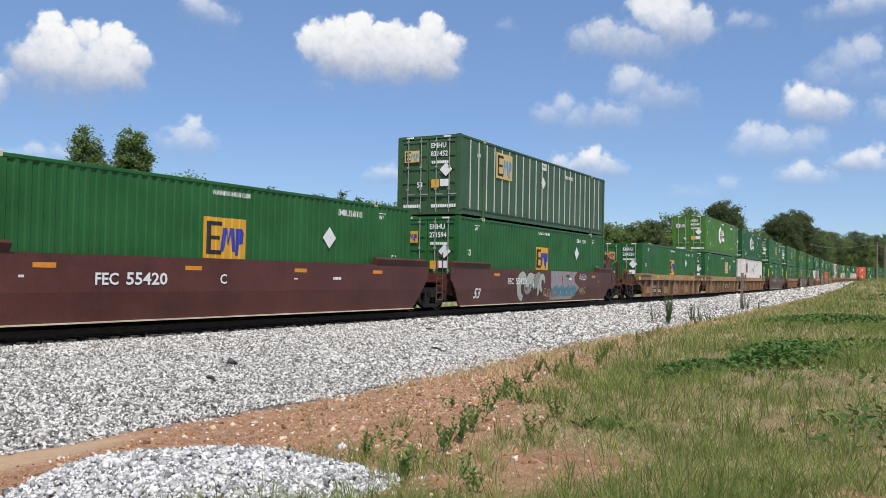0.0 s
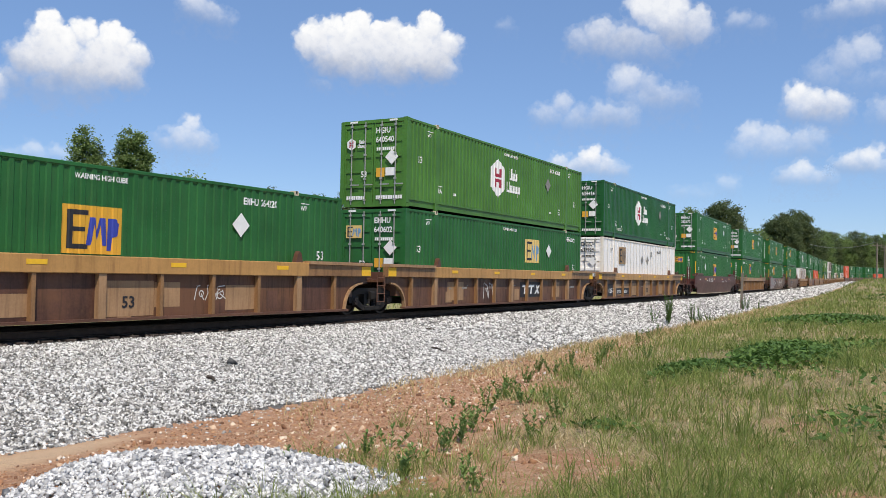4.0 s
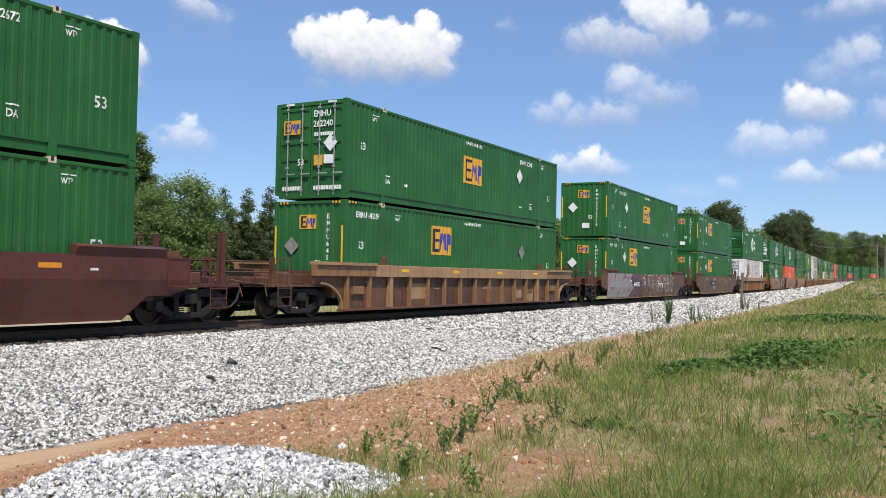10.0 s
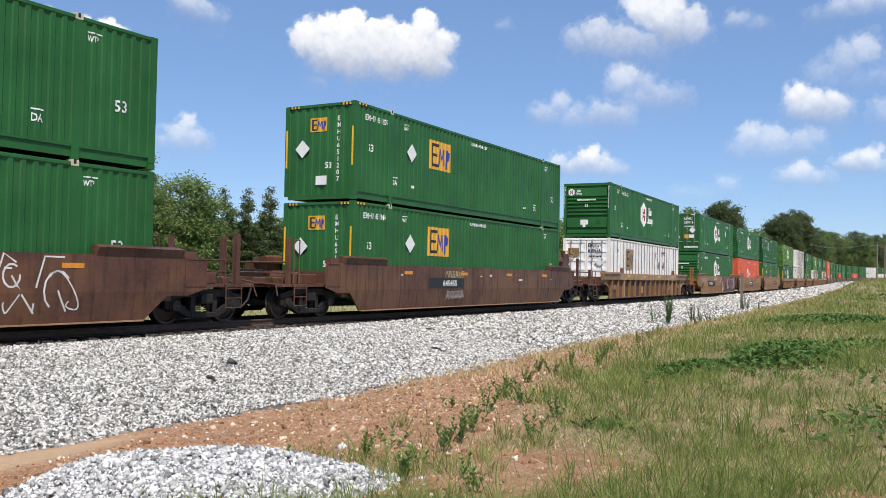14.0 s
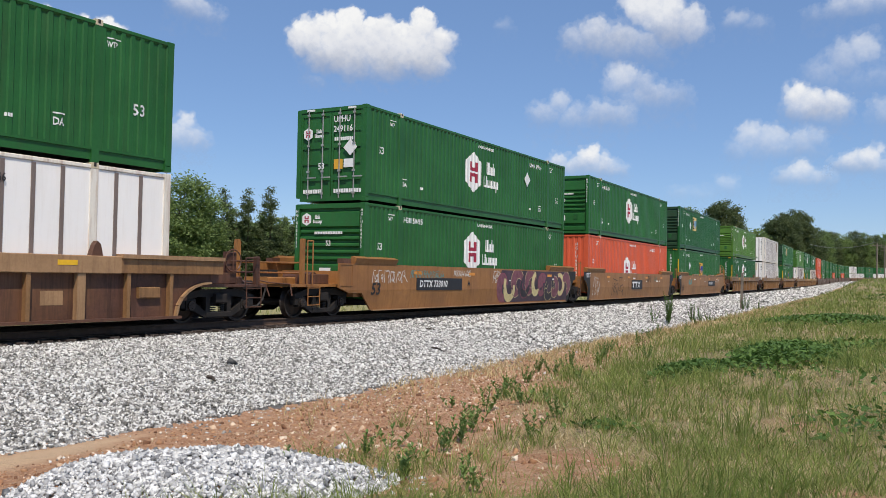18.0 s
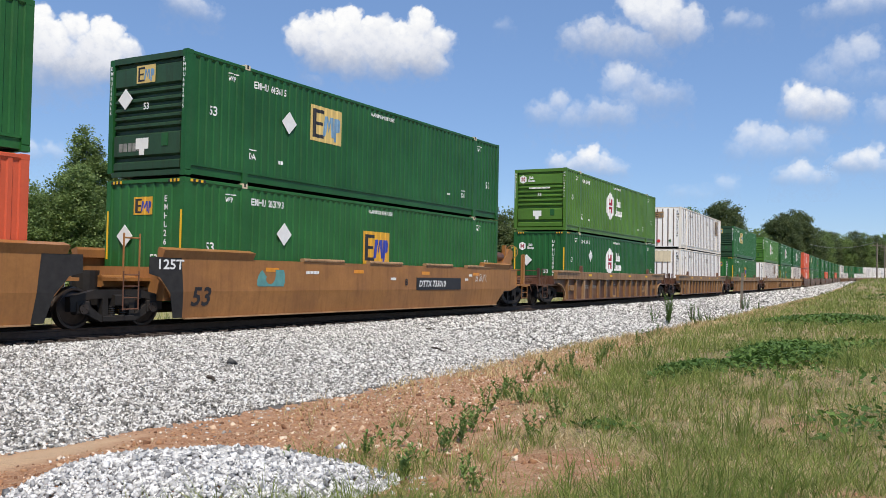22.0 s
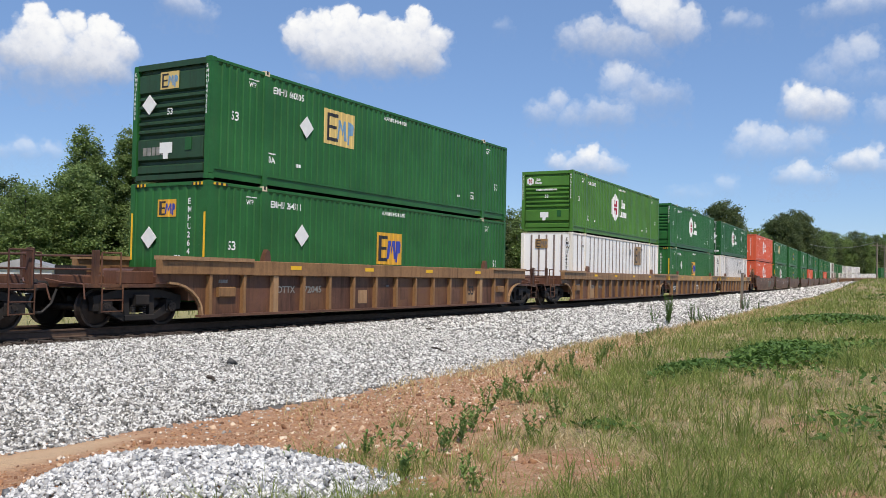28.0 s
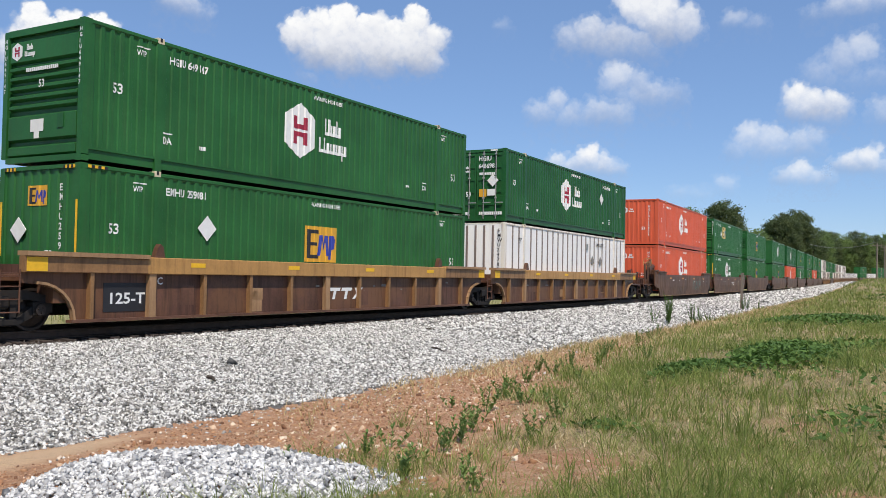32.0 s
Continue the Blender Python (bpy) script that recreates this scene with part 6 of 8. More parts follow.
def fan(r, n, d0, d1, a0, a1, power=1.0):
    """Random places in a fan around the standing point: distance and bearing ranges."""
    d = d0 * (d1 / d0) ** (r.uniform(0, 1, n) ** power)
    a = np.radians(r.uniform(a0, a1, n))
    return -np.sin(a) * d, np.cos(a) * d, d


def tufts(r, n, d0, d1, a0, a1, blades, keep_f, power=0.95):
    """Blades gathered in tufts that spread from their foot: places, lean directions and tuft values."""
    x, y, d = fan(r, n, d0, d1, a0, a1, power)
    s, lat = track_coords(x, y)
    k = r.uniform(0, 1, n) < keep_f(x, y, s, lat)
    x, y, d = x[k], y[k], d[k]
    v = r.uniform(0, 1, len(x))
    i = np.repeat(np.arange(len(x)), blades)
    q = r.normal(0, 1, (len(i), 2)) * (0.028 + 0.0022 * d[i])[:, None]
    return x[i] + q[:, 0], y[i] + q[:, 1], d[i], np.arctan2(q[:, 1], q[:, 0]), v[i]


VINES = [(-3.95, 20.6, 0.92, 2.9, 4800, 0.34), (-5.0, 17.4, 0.42, 1.7, 1700, 0.22), (-5.9, 41.0, 2.4, 3.0, 3600, 0.42)]


def open_turf(x, y, s, lat):
    """Grass cover without the places that vines have smothered."""
    c = cover(x, y, s, lat)
    for vx, vy, wx, wy, _, _ in VINES:
        c = c * (1 - 0.9 * np.exp(-(((x - vx) / (wx * 0.8)) ** 2 + ((y - vy) / (wy * 0.8)) ** 2)))
    return c


def meadow():
    r = np.random.default_rng(5)
    x, y, d, a, v = tufts(r, 36000, 5.0, 140, 2.5, 54.0, 9, open_turf)
    s, lat = track_coords(x, y)
    z = ground_z(s, lat)
    lush = 0.6 * field(x + 7, y - 3, 0.32, 5) + 0.4 * field(x, y, 1.4, 15)
    h = (0.04 + 0.13 * r.uniform(0, 1, len(x)) ** 1.4) * (0.35 + 1.0 * lush + 0.8 * v ** 3) * (1 + 0.012 * np.minimum(d, 60))
    w = 0.003 + 0.0006 * d
    dry = v < np.clip(0.34 - 1.1 * (lush - 0.5) + 0.7 * (field(x, y, 1.6, 9) - 0.5), 0.03, 0.9)
    lean = r.uniform(0.35, 1.3, len(x))
    rich = ~dry & (lush + 0.5 * (v - 0.5) > 0.47)
    for m, sel, nm, lab in ((GRASS, ~dry & ~rich, "grass", "uneven yellowish green meadow grass in tufts"), (LUSH, rich, "lush_grass", "lush deep green grass clumps on the bank"), (DRYGRASS, dry, "dry_grass", "straw-coloured dry grass among the green")):
        me = blades_mesh(nm, r, x[sel], y[sel], z[sel], h[sel] * {GRASS.name: 0.9, LUSH.name: 1.25}.get(m.name, 0.8), w[sel], lean[sel], m, a[sel])
        tagged(new(nm, me), lab, "grass", kind="stuff")
    # fallen straw that covers the soil between the tufts
    n = 120000
    x, y, d = fan(r, n, 5.0, 60, 2.5, 54.0, 0.9)
    s, lat = track_coords(x, y)
    off = lat - toe(s)
    k = r.uniform(0, 1, n) < np.clip(0.10 + 0.95 * cover(x, y, s, lat), 0, 1) * (off > 0.7) * (0.25 + 0.75 * field(x, y, 1.1, 4))
    x, y, s, lat, d = (q[k] for q in (x, y, s, lat, d))
    me = blades_mesh("thatch", r, x, y, ground_z(s, lat) + 0.024, r.uniform(0.012, 0.05, len(x)), 0.0035 + 0.0008 * d, r.uniform(1.5, 4.0, len(x)), THATCH)
    tagged(new("thatch", me), "fallen straw and dead blades lying on the soil", "dead grass", kind="stuff")
    # tall loose blades and seed heads
    x, y, d, a, v = tufts(r, 1500, 6.5, 70, 3.0, 44.0, 7, lambda x, y, s, lat: cover(x, y, s, lat) * np.clip(field(x, y, 0.5, 6) * 2 - 0.6, 0.05, 1))
    s, lat = track_coords(x, y)
    me = blades_mesh("tall_grass", r, x, y, ground_z(s, lat), r.uniform(0.2, 0.46, len(x)), 0.004 + 0.0007 * d, r.uniform(0.2, 0.6, len(x)), LUSH, a)
    tagged(new("tall_grass", me), "taller loose green grass blades in the meadow", "grass", kind="stuff")
    # thin dry stalks along the foot of the ballast
    n = 42000
    s = 9 + 96 * r.uniform(0, 1, n) ** 1.2
    lat = toe(s) + r.gamma(1.6, 0.5, n) + 0.02
    x, y, _ = on_line(s, lat)
    k = r.uniform(0, 1, n) < np.clip((s - 8) / 16, 0.03, 1) * np.clip(field(x, y, 0.9, 2) * 2.2 - 0.6, 0, 1)
    x, y, s, lat = x[k], y[k], s[k], lat[k]
    dd = np.hypot(x, y)
    me = blades_mesh("dry_stalks", r, x, y, ground_z(s, lat), 0.05 + 0.26 * r.uniform(0, 1, len(x)) ** 2, 0.003 + 0.0007 * dd, r.uniform(0.2, 1.6, len(x)), DRYGRASS)
    tagged(new("dry_stalks", me), "tan dry stalks along the foot of the ballast", "grass", kind="stuff")
    # thinner turf behind and beside the standing point
    n = 60000
    x, y = r.uniform(-30, 40, n), r.uniform(-35, 45, n)
    s, lat = track_coords(x, y)
    k = (r.uniform(0, 1, n) < cover(x, y, s, lat)) & ((np.degrees(np.arctan2(-x, y)) < 2) | (np.hypot(x, y) < 5.5) | (y < 0)) & (np.hypot(x, y) > 1.2) & (lat > toe(s) + 0.5)
    x, y, s, lat = x[k], y[k], s[k], lat[k]
    me = blades_mesh("turf", r, x, y, ground_z(s, lat), r.uniform(0.06, 0.24, len(x)), np.full(len(x), 0.022), r.uniform(0.2, 0.9, len(x)), GRASS)
    tagged(new("turf", me), "uneven green turf along the bank", "grass", kind="stuff")
    # field behind the train
    n = 22000
    s = r.uniform(4, 120, n)
    lat = -r.uniform(4.5, 60, n)
    x, y, _ = on_line(s, lat)
    me = blades_mesh("field_grass", r, x, y, ground_z(s, lat), r.uniform(0.15, 0.4, n), np.full(n, 0.05), r.uniform(0.1, 0.5, n), GRASS)
    tagged(new("field_grass", me), "pale green field grass behind the track", "grass", kind="stuff")


meadow()


def leaf_quads(name, r, c, size, mat, up=0.5):
    """Small folded leaves: two triangles each, tilted at random."""
    n = len(c)
    d1 = r.normal(0, 1, (n, 3))
    d1[:, 2] *= 0.6
    d1 /= np.linalg.norm(d1, axis=1)[:, None]
    nr = r.normal(0, 1, (n, 3))
    nr[:, 2] = np.abs(nr[:, 2]) + up
    d2 = np.cross(nr, d1)
    d2 /= np.linalg.norm(d2, axis=1)[:, None] + 1e-9
    sz = size[:, None]
    v = np.empty((n, 4, 3))
    v[:, 0] = c - d1 * sz * 0.5
    v[:, 1] = c + d2 * sz * 0.34
    v[:, 2] = c + d1 * sz * 0.55
    v[:, 3] = c - d2 * sz * 0.34
    f = np.array([(0, 1, 2, 3)])
    faces = (f[None] + (np.arange(n) * 4)[:, None, None]).reshape(-1, 4)
    me = bpy.data.meshes.new(name)
    mesh_arrays(me, v.reshape(-1, 3), faces)
    me.materials.append(mat)
    return me


def vines():
    """Low patches of broad dark leaves."""
    r = np.random.default_rng(9)
    groups = VINES + [(-1.3, 11.9, 0.7, 1.6, 220, 0.14), (-2.4, 26.0, 2.6, 2.2, 900, 0.22), (-4.6, 24.5, 1.2, 2.2, 700, 0.2), (-0.9, 17.5, 1.4, 3.0, 260, 0.12), (-4.6, 70, 3.0, 4.0, 900, 0.4), (-3.8, 9.6, 0.4, 0.5, 90, 0.1)]
    for gx_, gy_, wx, wy, n, hh in groups:
        q = r.normal(0, 0.55, (n, 2))
        x, y = gx_ + q[:, 0] * wx, gy_ + q[:, 1] * wy
        s, lat = track_coords(x, y)
        top = hh * np.clip(1 - (q ** 2).sum(1) / 2.5, 0.15, 1)
        z = ground_z(s, lat) + top * r.uniform(0.4, 1.05, n)
        me = leaf_quads("vine_leaves", r, np.stack([x, y, z], 1), r.uniform(0.06, 0.13, n) * (1 + 0.012 * gy_), LEAFG, 1.6)
        tagged(new("vine_patch", me), "low patch of broad dark green vine leaves", "vine", kind="stuff")


vines()


def weed(x, y, h, stems, seed, dry=False):
    """A branching weed: upright stems set with narrow leaves."""
    r = random.Random(seed)
    s, lat = track_coords(np.array([x]), np.array([y]))
    z = float(ground_z(s, lat)[0])
    top = tagged(new("weed"), "dry brown weed stalks on the clay" if dry else "green leafy roadside weed growing in clay", "weed", "weeds beside the track")
    top.matrix_basis = pose(x, y, z - 0.02)
    leafy = DRYGRASS if dry else (LEAFG if h > 0.6 else WEED)
    for k in range(stems):
        g = Geo()
        a, ln = r.uniform(0, 6.28), h * r.uniform(0.6, 1.05)
        bx, by = r.uniform(-0.09, 0.09), r.uniform(-0.09, 0.09)
        sp = r.uniform(0.04, 0.24)
        tip = Vector((bx * 2 + math.cos(a) * ln * sp, by * 2 + math.sin(a) * ln * sp, ln))
        base = Vector((bx * 0.4, by * 0.4, 0))
        g.tube(base, tip, 0.006, 5, 0.002)
        st = part("stem", g, leafy, top)
        n = int(ln / 0.018)
        c = [base.lerp(tip, 0.18 + 0.82 * i / n) for i in range(n)]
        gl = Geo()
        for i, p in enumerate(c):
            w = i * 2.4 + r.uniform(-0.4, 0.4)
            l = (0.10 if not dry else 0.05) * r.uniform(0.5, 1.25) * (1.0 - 0.35 * i / n)
            d = Vector((math.cos(w), math.sin(w), r.uniform(0.8, 2.2))).normalized()
            e = Vector((-math.sin(w), math.cos(w), 0)) * l * 0.24
            m_ = p + d * l * 0.5
            q = p + d * l + Vector((0, 0, -0.25 * l))
            b = len(gl.v)
            gl.v += [tuple(p), tuple(m_ + e), tuple(q), tuple(m_ - e)]
            gl.f.append((b, b + 1, b + 2, b + 3))
        part("leaves", gl, leafy, st)


for i, (x, y, h, n, dry) in enumerate([(-5.25, 6.95, 0.30, 4, 0), (-5.21, 7.39, 0.26, 4, 0), (-5.05, 7.77, 0.30, 3, 1), (-4.66, 7.53, 0.36, 5, 0), (-4.80, 8.1, 0.34, 5, 0), (-5.66, 10.2, 0.40, 4, 0), (-5.45, 10.85, 0.32, 4, 0), (-7.06, 14.16, 0.36, 5, 0), (-7.24, 15.74, 0.36, 5, 0), (-8.39, 19.17, 0.40, 5, 0), (-7.66, 19.11, 0.42, 6, 0), (-6.95, 8.09, 0.24, 3, 1), (-7.4, 8.7, 0.24, 4, 1), (-6.46, 10.66, 0.2, 3, 0), (-4.35, 6.4, 0.3, 4, 0), (-4.9, 6.3, 0.28, 3, 1), (-11.91, 37.82, 1.4, 8, 0), (-11.57, 40.04, 1.05, 7, 0), (-11.2, 41.5, 0.7, 5, 0), (-11.75, 37.0, 1.25, 8, 0), (-12.1, 38.3, 1.3, 8, 0), (-11.4, 40.8, 0.8, 5, 0), (-13.8, 60.4, 1.0, 7, 0), (-13.5, 58.0, 1.1, 7, 0), (-13.2, 61.0, 0.75, 4, 0), (-6.9, 13.2, 0.3, 4, 0), (-8.2, 20.8, 0.4, 5, 0), (-9.2, 26.0, 0.45, 5, 0), (-4.2, 8.6, 0.3, 5, 0), (-3.6, 6.3, 0.26, 4, 0), (-5.9, 6.1, 0.22, 4, 1), (-6.7, 5.6, 0.34, 4, 1), (-7.6, 17.2, 0.35, 5, 0), (-5.0, 8.6, 0.34, 5, 0), (-5.3, 9.3, 0.3, 4, 0), (-4.5, 9.9, 0.36, 5, 0), (-6.1, 11.6, 0.3, 4, 0), (-6.6, 12.4, 0.34, 5, 0), (-8.0, 16.6, 0.4, 5, 0), (-8.7, 22.5, 0.42, 5, 0), (-9.6, 28.5, 0.45, 5, 0), (-10.2, 31.0, 0.5, 5, 0), (-10.0, 34.0, 0.5, 5, 0), (-12.2, 36.6, 0.85, 5, 0), (-11.0, 38.6, 0.7, 5, 0), (-7.0, 20.5, 0.4, 5, 0), (-6.4, 15.0, 0.3, 4, 0), (-5.6, 6.5, 0.24, 4, 1), (-5.0, 6.75, 0.28, 4, 1), (-4.6, 7.0, 0.22, 3, 0), (-5.9, 7.0, 0.2, 3, 1), (-4.4, 6.05, 0.26, 4, 1), (-3.95, 6.7, 0.24, 3, 0), (-5.35, 6.1, 0.3, 3, 0), (-6.3, 9.0, 0.22, 4, 1), (-5.7, 8.4, 0.26, 4, 1)]):
    weed(x, y, h, n, 100 + i, bool(dry))


# ---- trees ----
def tree_template(name, h, crown_w, low, n_clump, per, leaf, mat, seed, label, round_top=False, spread=0.07):
    """A tapered trunk with limbs, and a crown of many small leaf clumps."""
    r = np.random.default_rng(seed)
    t = tagged(new(name), label, "tree", "trees behind the track")
    g = Geo()
    g.tube((0, 0, -0.6), (0.1, 0, h * 0.45), 0.018 * h + 0.04, 9, 0.011 * h)
    g.tube((0.1, 0, h * 0.45), (0.0, 0.1, h * 0.88), 0.011 * h, 7, 0.03)
    cl = []
    while len(cl) < n_clump:
        p = r.uniform(-1, 1, 3)
        zz = (p[2] + 1) / 2
        if round_top == 2:
            rad = math.sqrt(max(0.0, 1 - (max(0.0, zz - 0.5) / 0.5) ** 4)) * (0.80 + 0.20 * math.sin(zz * 4.2))
        elif round_top == 3:
            rad = (1 - zz) ** 0.85 * 0.88 + 0.14
        elif round_top:
            rad = math.sqrt(max(0.0, 1 - (2 * zz - 1) ** 2)) * 0.95 + 0.05
        else:
            rad = (0.55 + 0.45 * math.sin(min(1, zz * 1.25 + 0.12) * math.pi)) * (1 - zz ** 4 * 0.65)
        d = math.hypot(p[0], p[1])
        if d < rad and (d > rad * 0.35 or r.uniform() < 0.3):
            cl.append((p[0] * crown_w / 2, p[1] * crown_w / 2, low * h + zz * h * (1 - low) * 0.97))
    cl = np.array(cl)
    for i in range(0, len(cl), max(1, len(cl) // 16)):
        c = Vector(cl[i])
        z0 = max(low * h * 0.7, c.z - (0.25 + 0.2 * r.uniform()) * crown_w)
        g.tube((0.05, 0.02, z0), tuple(c), 0.006 * h, 5, 0.02)
    part("trunk", g, BARK, t)
    c = np.repeat(cl, per, 0) + r.normal(0, 1, (len(cl) * per, 3)) * np.array([1, 1, 0.7]) * (crown_w * spread + 0.1)
    part("crown", leaf_quads("crown", r, c, r.uniform(0.7, 1.3, len(c)) * leaf, mat, 1.1), None, t)
    return t


def tree_rows():
    big = [tree_template("tree", 20.0, 6.4, 0.10, 400, 130, 0.30, CROWN, 31, "tall leafy broadleaf tree behind the track", 2, 0.05),
           tree_template("tree", 20.0, 5.9, 0.10, 380, 130, 0.30, CROWN, 32, "tall leafy broadleaf tree behind the track", 2, 0.05)]
    bush = [tree_template("tree", 12.0, 9.0, 0.0, 300, 110, 0.28, CROWN, 33, "bushy round broadleaf tree behind the track", 2, 0.06),
            tree_template("tree", 12.0, 6.2, 0.0, 260, 110, 0.27, CROWN, 34, "bushy round broadleaf tree behind the track", 2, 0.06)]
    young = [tree_template("tree", 11.0, 4.6, 0.02, 200, 150, 0.21, CROWN, 43, "slender pointed young tree behind the track", 3, 0.045),
             tree_template("tree", 11.0, 3.8, 0.02, 180, 150, 0.21, PINE, 44, "slender pointed young tree behind the track", 3, 0.045)]
    mid = [tree_template("tree", 16.0, 8.6, 0.05, 230, 75, 0.40, CROWN, 35, "leafy tree in the distant tree line", 2, 0.05),
           tree_template("tree", 16.0, 7.2, 0.08, 210, 75, 0.38, PINE, 36, "dark pine in the distant tree line", 2, 0.05),
           tree_template("tree", 16.0, 9.6, 0.05, 240, 75, 0.40, CROWN, 37, "leafy tree in the distant tree line", 2, 0.05)]
    pines = [tree_template("pine_tree", 22.0, 9.6, 0.40, 260, 90, 0.42, PINE, 38, "tall pine with a rounded crown and bare trunk", True, 0.05),
             tree_template("pine_tree", 22.0, 11.0, 0.34, 300, 90, 0.42, PINE, 39, "tall pine with a rounded crown and bare trunk", True, 0.05)]
    for t in big + bush + young + mid + pines:
        USED.append(t)
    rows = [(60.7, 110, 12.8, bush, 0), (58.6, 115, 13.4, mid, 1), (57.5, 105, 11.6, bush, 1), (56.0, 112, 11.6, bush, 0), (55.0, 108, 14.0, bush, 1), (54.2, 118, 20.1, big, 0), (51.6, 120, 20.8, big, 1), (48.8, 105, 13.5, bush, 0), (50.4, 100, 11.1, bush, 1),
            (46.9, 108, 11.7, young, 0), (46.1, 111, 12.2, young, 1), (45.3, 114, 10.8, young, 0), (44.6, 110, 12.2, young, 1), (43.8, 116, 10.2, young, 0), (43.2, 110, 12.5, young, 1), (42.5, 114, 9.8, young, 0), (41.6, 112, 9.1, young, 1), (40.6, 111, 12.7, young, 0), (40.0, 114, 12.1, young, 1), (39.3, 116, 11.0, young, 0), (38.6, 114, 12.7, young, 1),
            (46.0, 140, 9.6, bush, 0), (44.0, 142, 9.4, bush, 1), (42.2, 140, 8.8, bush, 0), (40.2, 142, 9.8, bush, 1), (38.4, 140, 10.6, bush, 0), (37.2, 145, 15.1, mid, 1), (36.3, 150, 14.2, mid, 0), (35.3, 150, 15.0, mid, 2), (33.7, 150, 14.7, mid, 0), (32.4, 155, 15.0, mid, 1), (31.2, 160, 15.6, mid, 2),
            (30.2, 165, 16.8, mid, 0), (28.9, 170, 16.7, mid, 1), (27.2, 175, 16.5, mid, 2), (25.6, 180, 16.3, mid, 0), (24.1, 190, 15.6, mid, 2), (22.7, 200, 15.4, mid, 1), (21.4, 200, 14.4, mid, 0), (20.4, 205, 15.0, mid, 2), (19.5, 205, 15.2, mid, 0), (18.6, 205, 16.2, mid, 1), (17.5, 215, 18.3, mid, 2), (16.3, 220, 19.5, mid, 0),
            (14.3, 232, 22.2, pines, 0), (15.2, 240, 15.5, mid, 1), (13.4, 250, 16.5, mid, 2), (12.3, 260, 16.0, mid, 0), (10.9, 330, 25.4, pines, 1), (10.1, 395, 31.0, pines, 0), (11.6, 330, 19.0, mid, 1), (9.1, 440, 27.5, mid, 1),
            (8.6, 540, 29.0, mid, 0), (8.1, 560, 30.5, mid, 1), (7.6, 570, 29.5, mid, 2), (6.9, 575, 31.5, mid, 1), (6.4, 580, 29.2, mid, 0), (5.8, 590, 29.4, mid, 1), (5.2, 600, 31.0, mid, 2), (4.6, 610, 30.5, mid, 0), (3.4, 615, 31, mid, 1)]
    r = random.Random(4)
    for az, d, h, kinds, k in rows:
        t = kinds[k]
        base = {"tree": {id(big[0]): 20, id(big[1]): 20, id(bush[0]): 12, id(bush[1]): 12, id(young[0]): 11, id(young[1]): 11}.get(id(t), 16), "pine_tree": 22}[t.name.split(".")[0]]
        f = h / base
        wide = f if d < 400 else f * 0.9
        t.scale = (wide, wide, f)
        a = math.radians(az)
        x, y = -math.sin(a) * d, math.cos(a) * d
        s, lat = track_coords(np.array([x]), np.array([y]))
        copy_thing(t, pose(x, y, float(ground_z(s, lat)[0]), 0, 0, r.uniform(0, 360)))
    for t in USED:
        for o in [*t.children_recursive, t]:
            bpy.data.objects.remove(o)


USED = []
tree_rows()


def far_woods():
    """The closed wood behind the single trees."""
    r = np.random.default_rng(77)
    c, sz = [], []
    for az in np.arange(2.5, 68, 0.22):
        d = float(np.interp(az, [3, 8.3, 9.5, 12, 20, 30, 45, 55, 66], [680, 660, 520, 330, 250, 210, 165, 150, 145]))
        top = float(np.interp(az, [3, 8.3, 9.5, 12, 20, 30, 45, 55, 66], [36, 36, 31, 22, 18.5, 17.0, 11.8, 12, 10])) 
        w = d * 0.004 + 1.6
        n = 520
        q = 1 - r.uniform(0, 1, n) ** 1.5
        top *= 0.86 + 0.16 * math.sin(az * 3.1) * math.cos(az * 1.3 + 1) + 0.06 * math.sin(az * 9.0)
        a = math.radians(az)
        x = -math.sin(a) * d + r.normal(0, w, n)
        y = math.cos(a) * d + r.normal(0, w, n)
        c.append(np.stack([x, y, -1 + q * top * (1 - 0.14 * np.abs(r.normal(0, 0.6, n)))], 1))
        sz.append(r.uniform(0.7, 1.3, n) * (0.55 + d * 0.0016))
    me = leaf_quads("woods", r, np.concatenate(c), np.concatenate(sz), CROWN)
    tagged(new("far_woods", me), "closed dark green wood behind the field", "woods", kind="stuff")


far_woods()


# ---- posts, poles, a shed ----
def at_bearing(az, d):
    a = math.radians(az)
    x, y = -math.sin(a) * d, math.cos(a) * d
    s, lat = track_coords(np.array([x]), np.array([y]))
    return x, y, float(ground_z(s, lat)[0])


def track_post():
    x, y = -13.96, 59.5
    s, lat = track_coords(np.array([x]), np.array([y]))
    p = tagged(new("marker_post"), "weathered grey wooden marker post beside the ballast", "post")
    p.matrix_basis = pose(x, y, float(ground_z(s, lat)[0]), 0, 1.2, 0)
    part("shaft", Geo().box(-0.07, -0.07, -0.3, 0.07, 0.07, 2.35).mesh("shaft", POSTM), None, p)
    part("cap", Geo().box(-0.085, -0.085, 2.35, 0.085, 0.085, 2.42).mesh("cap", POSTM), None, p)


track_post()


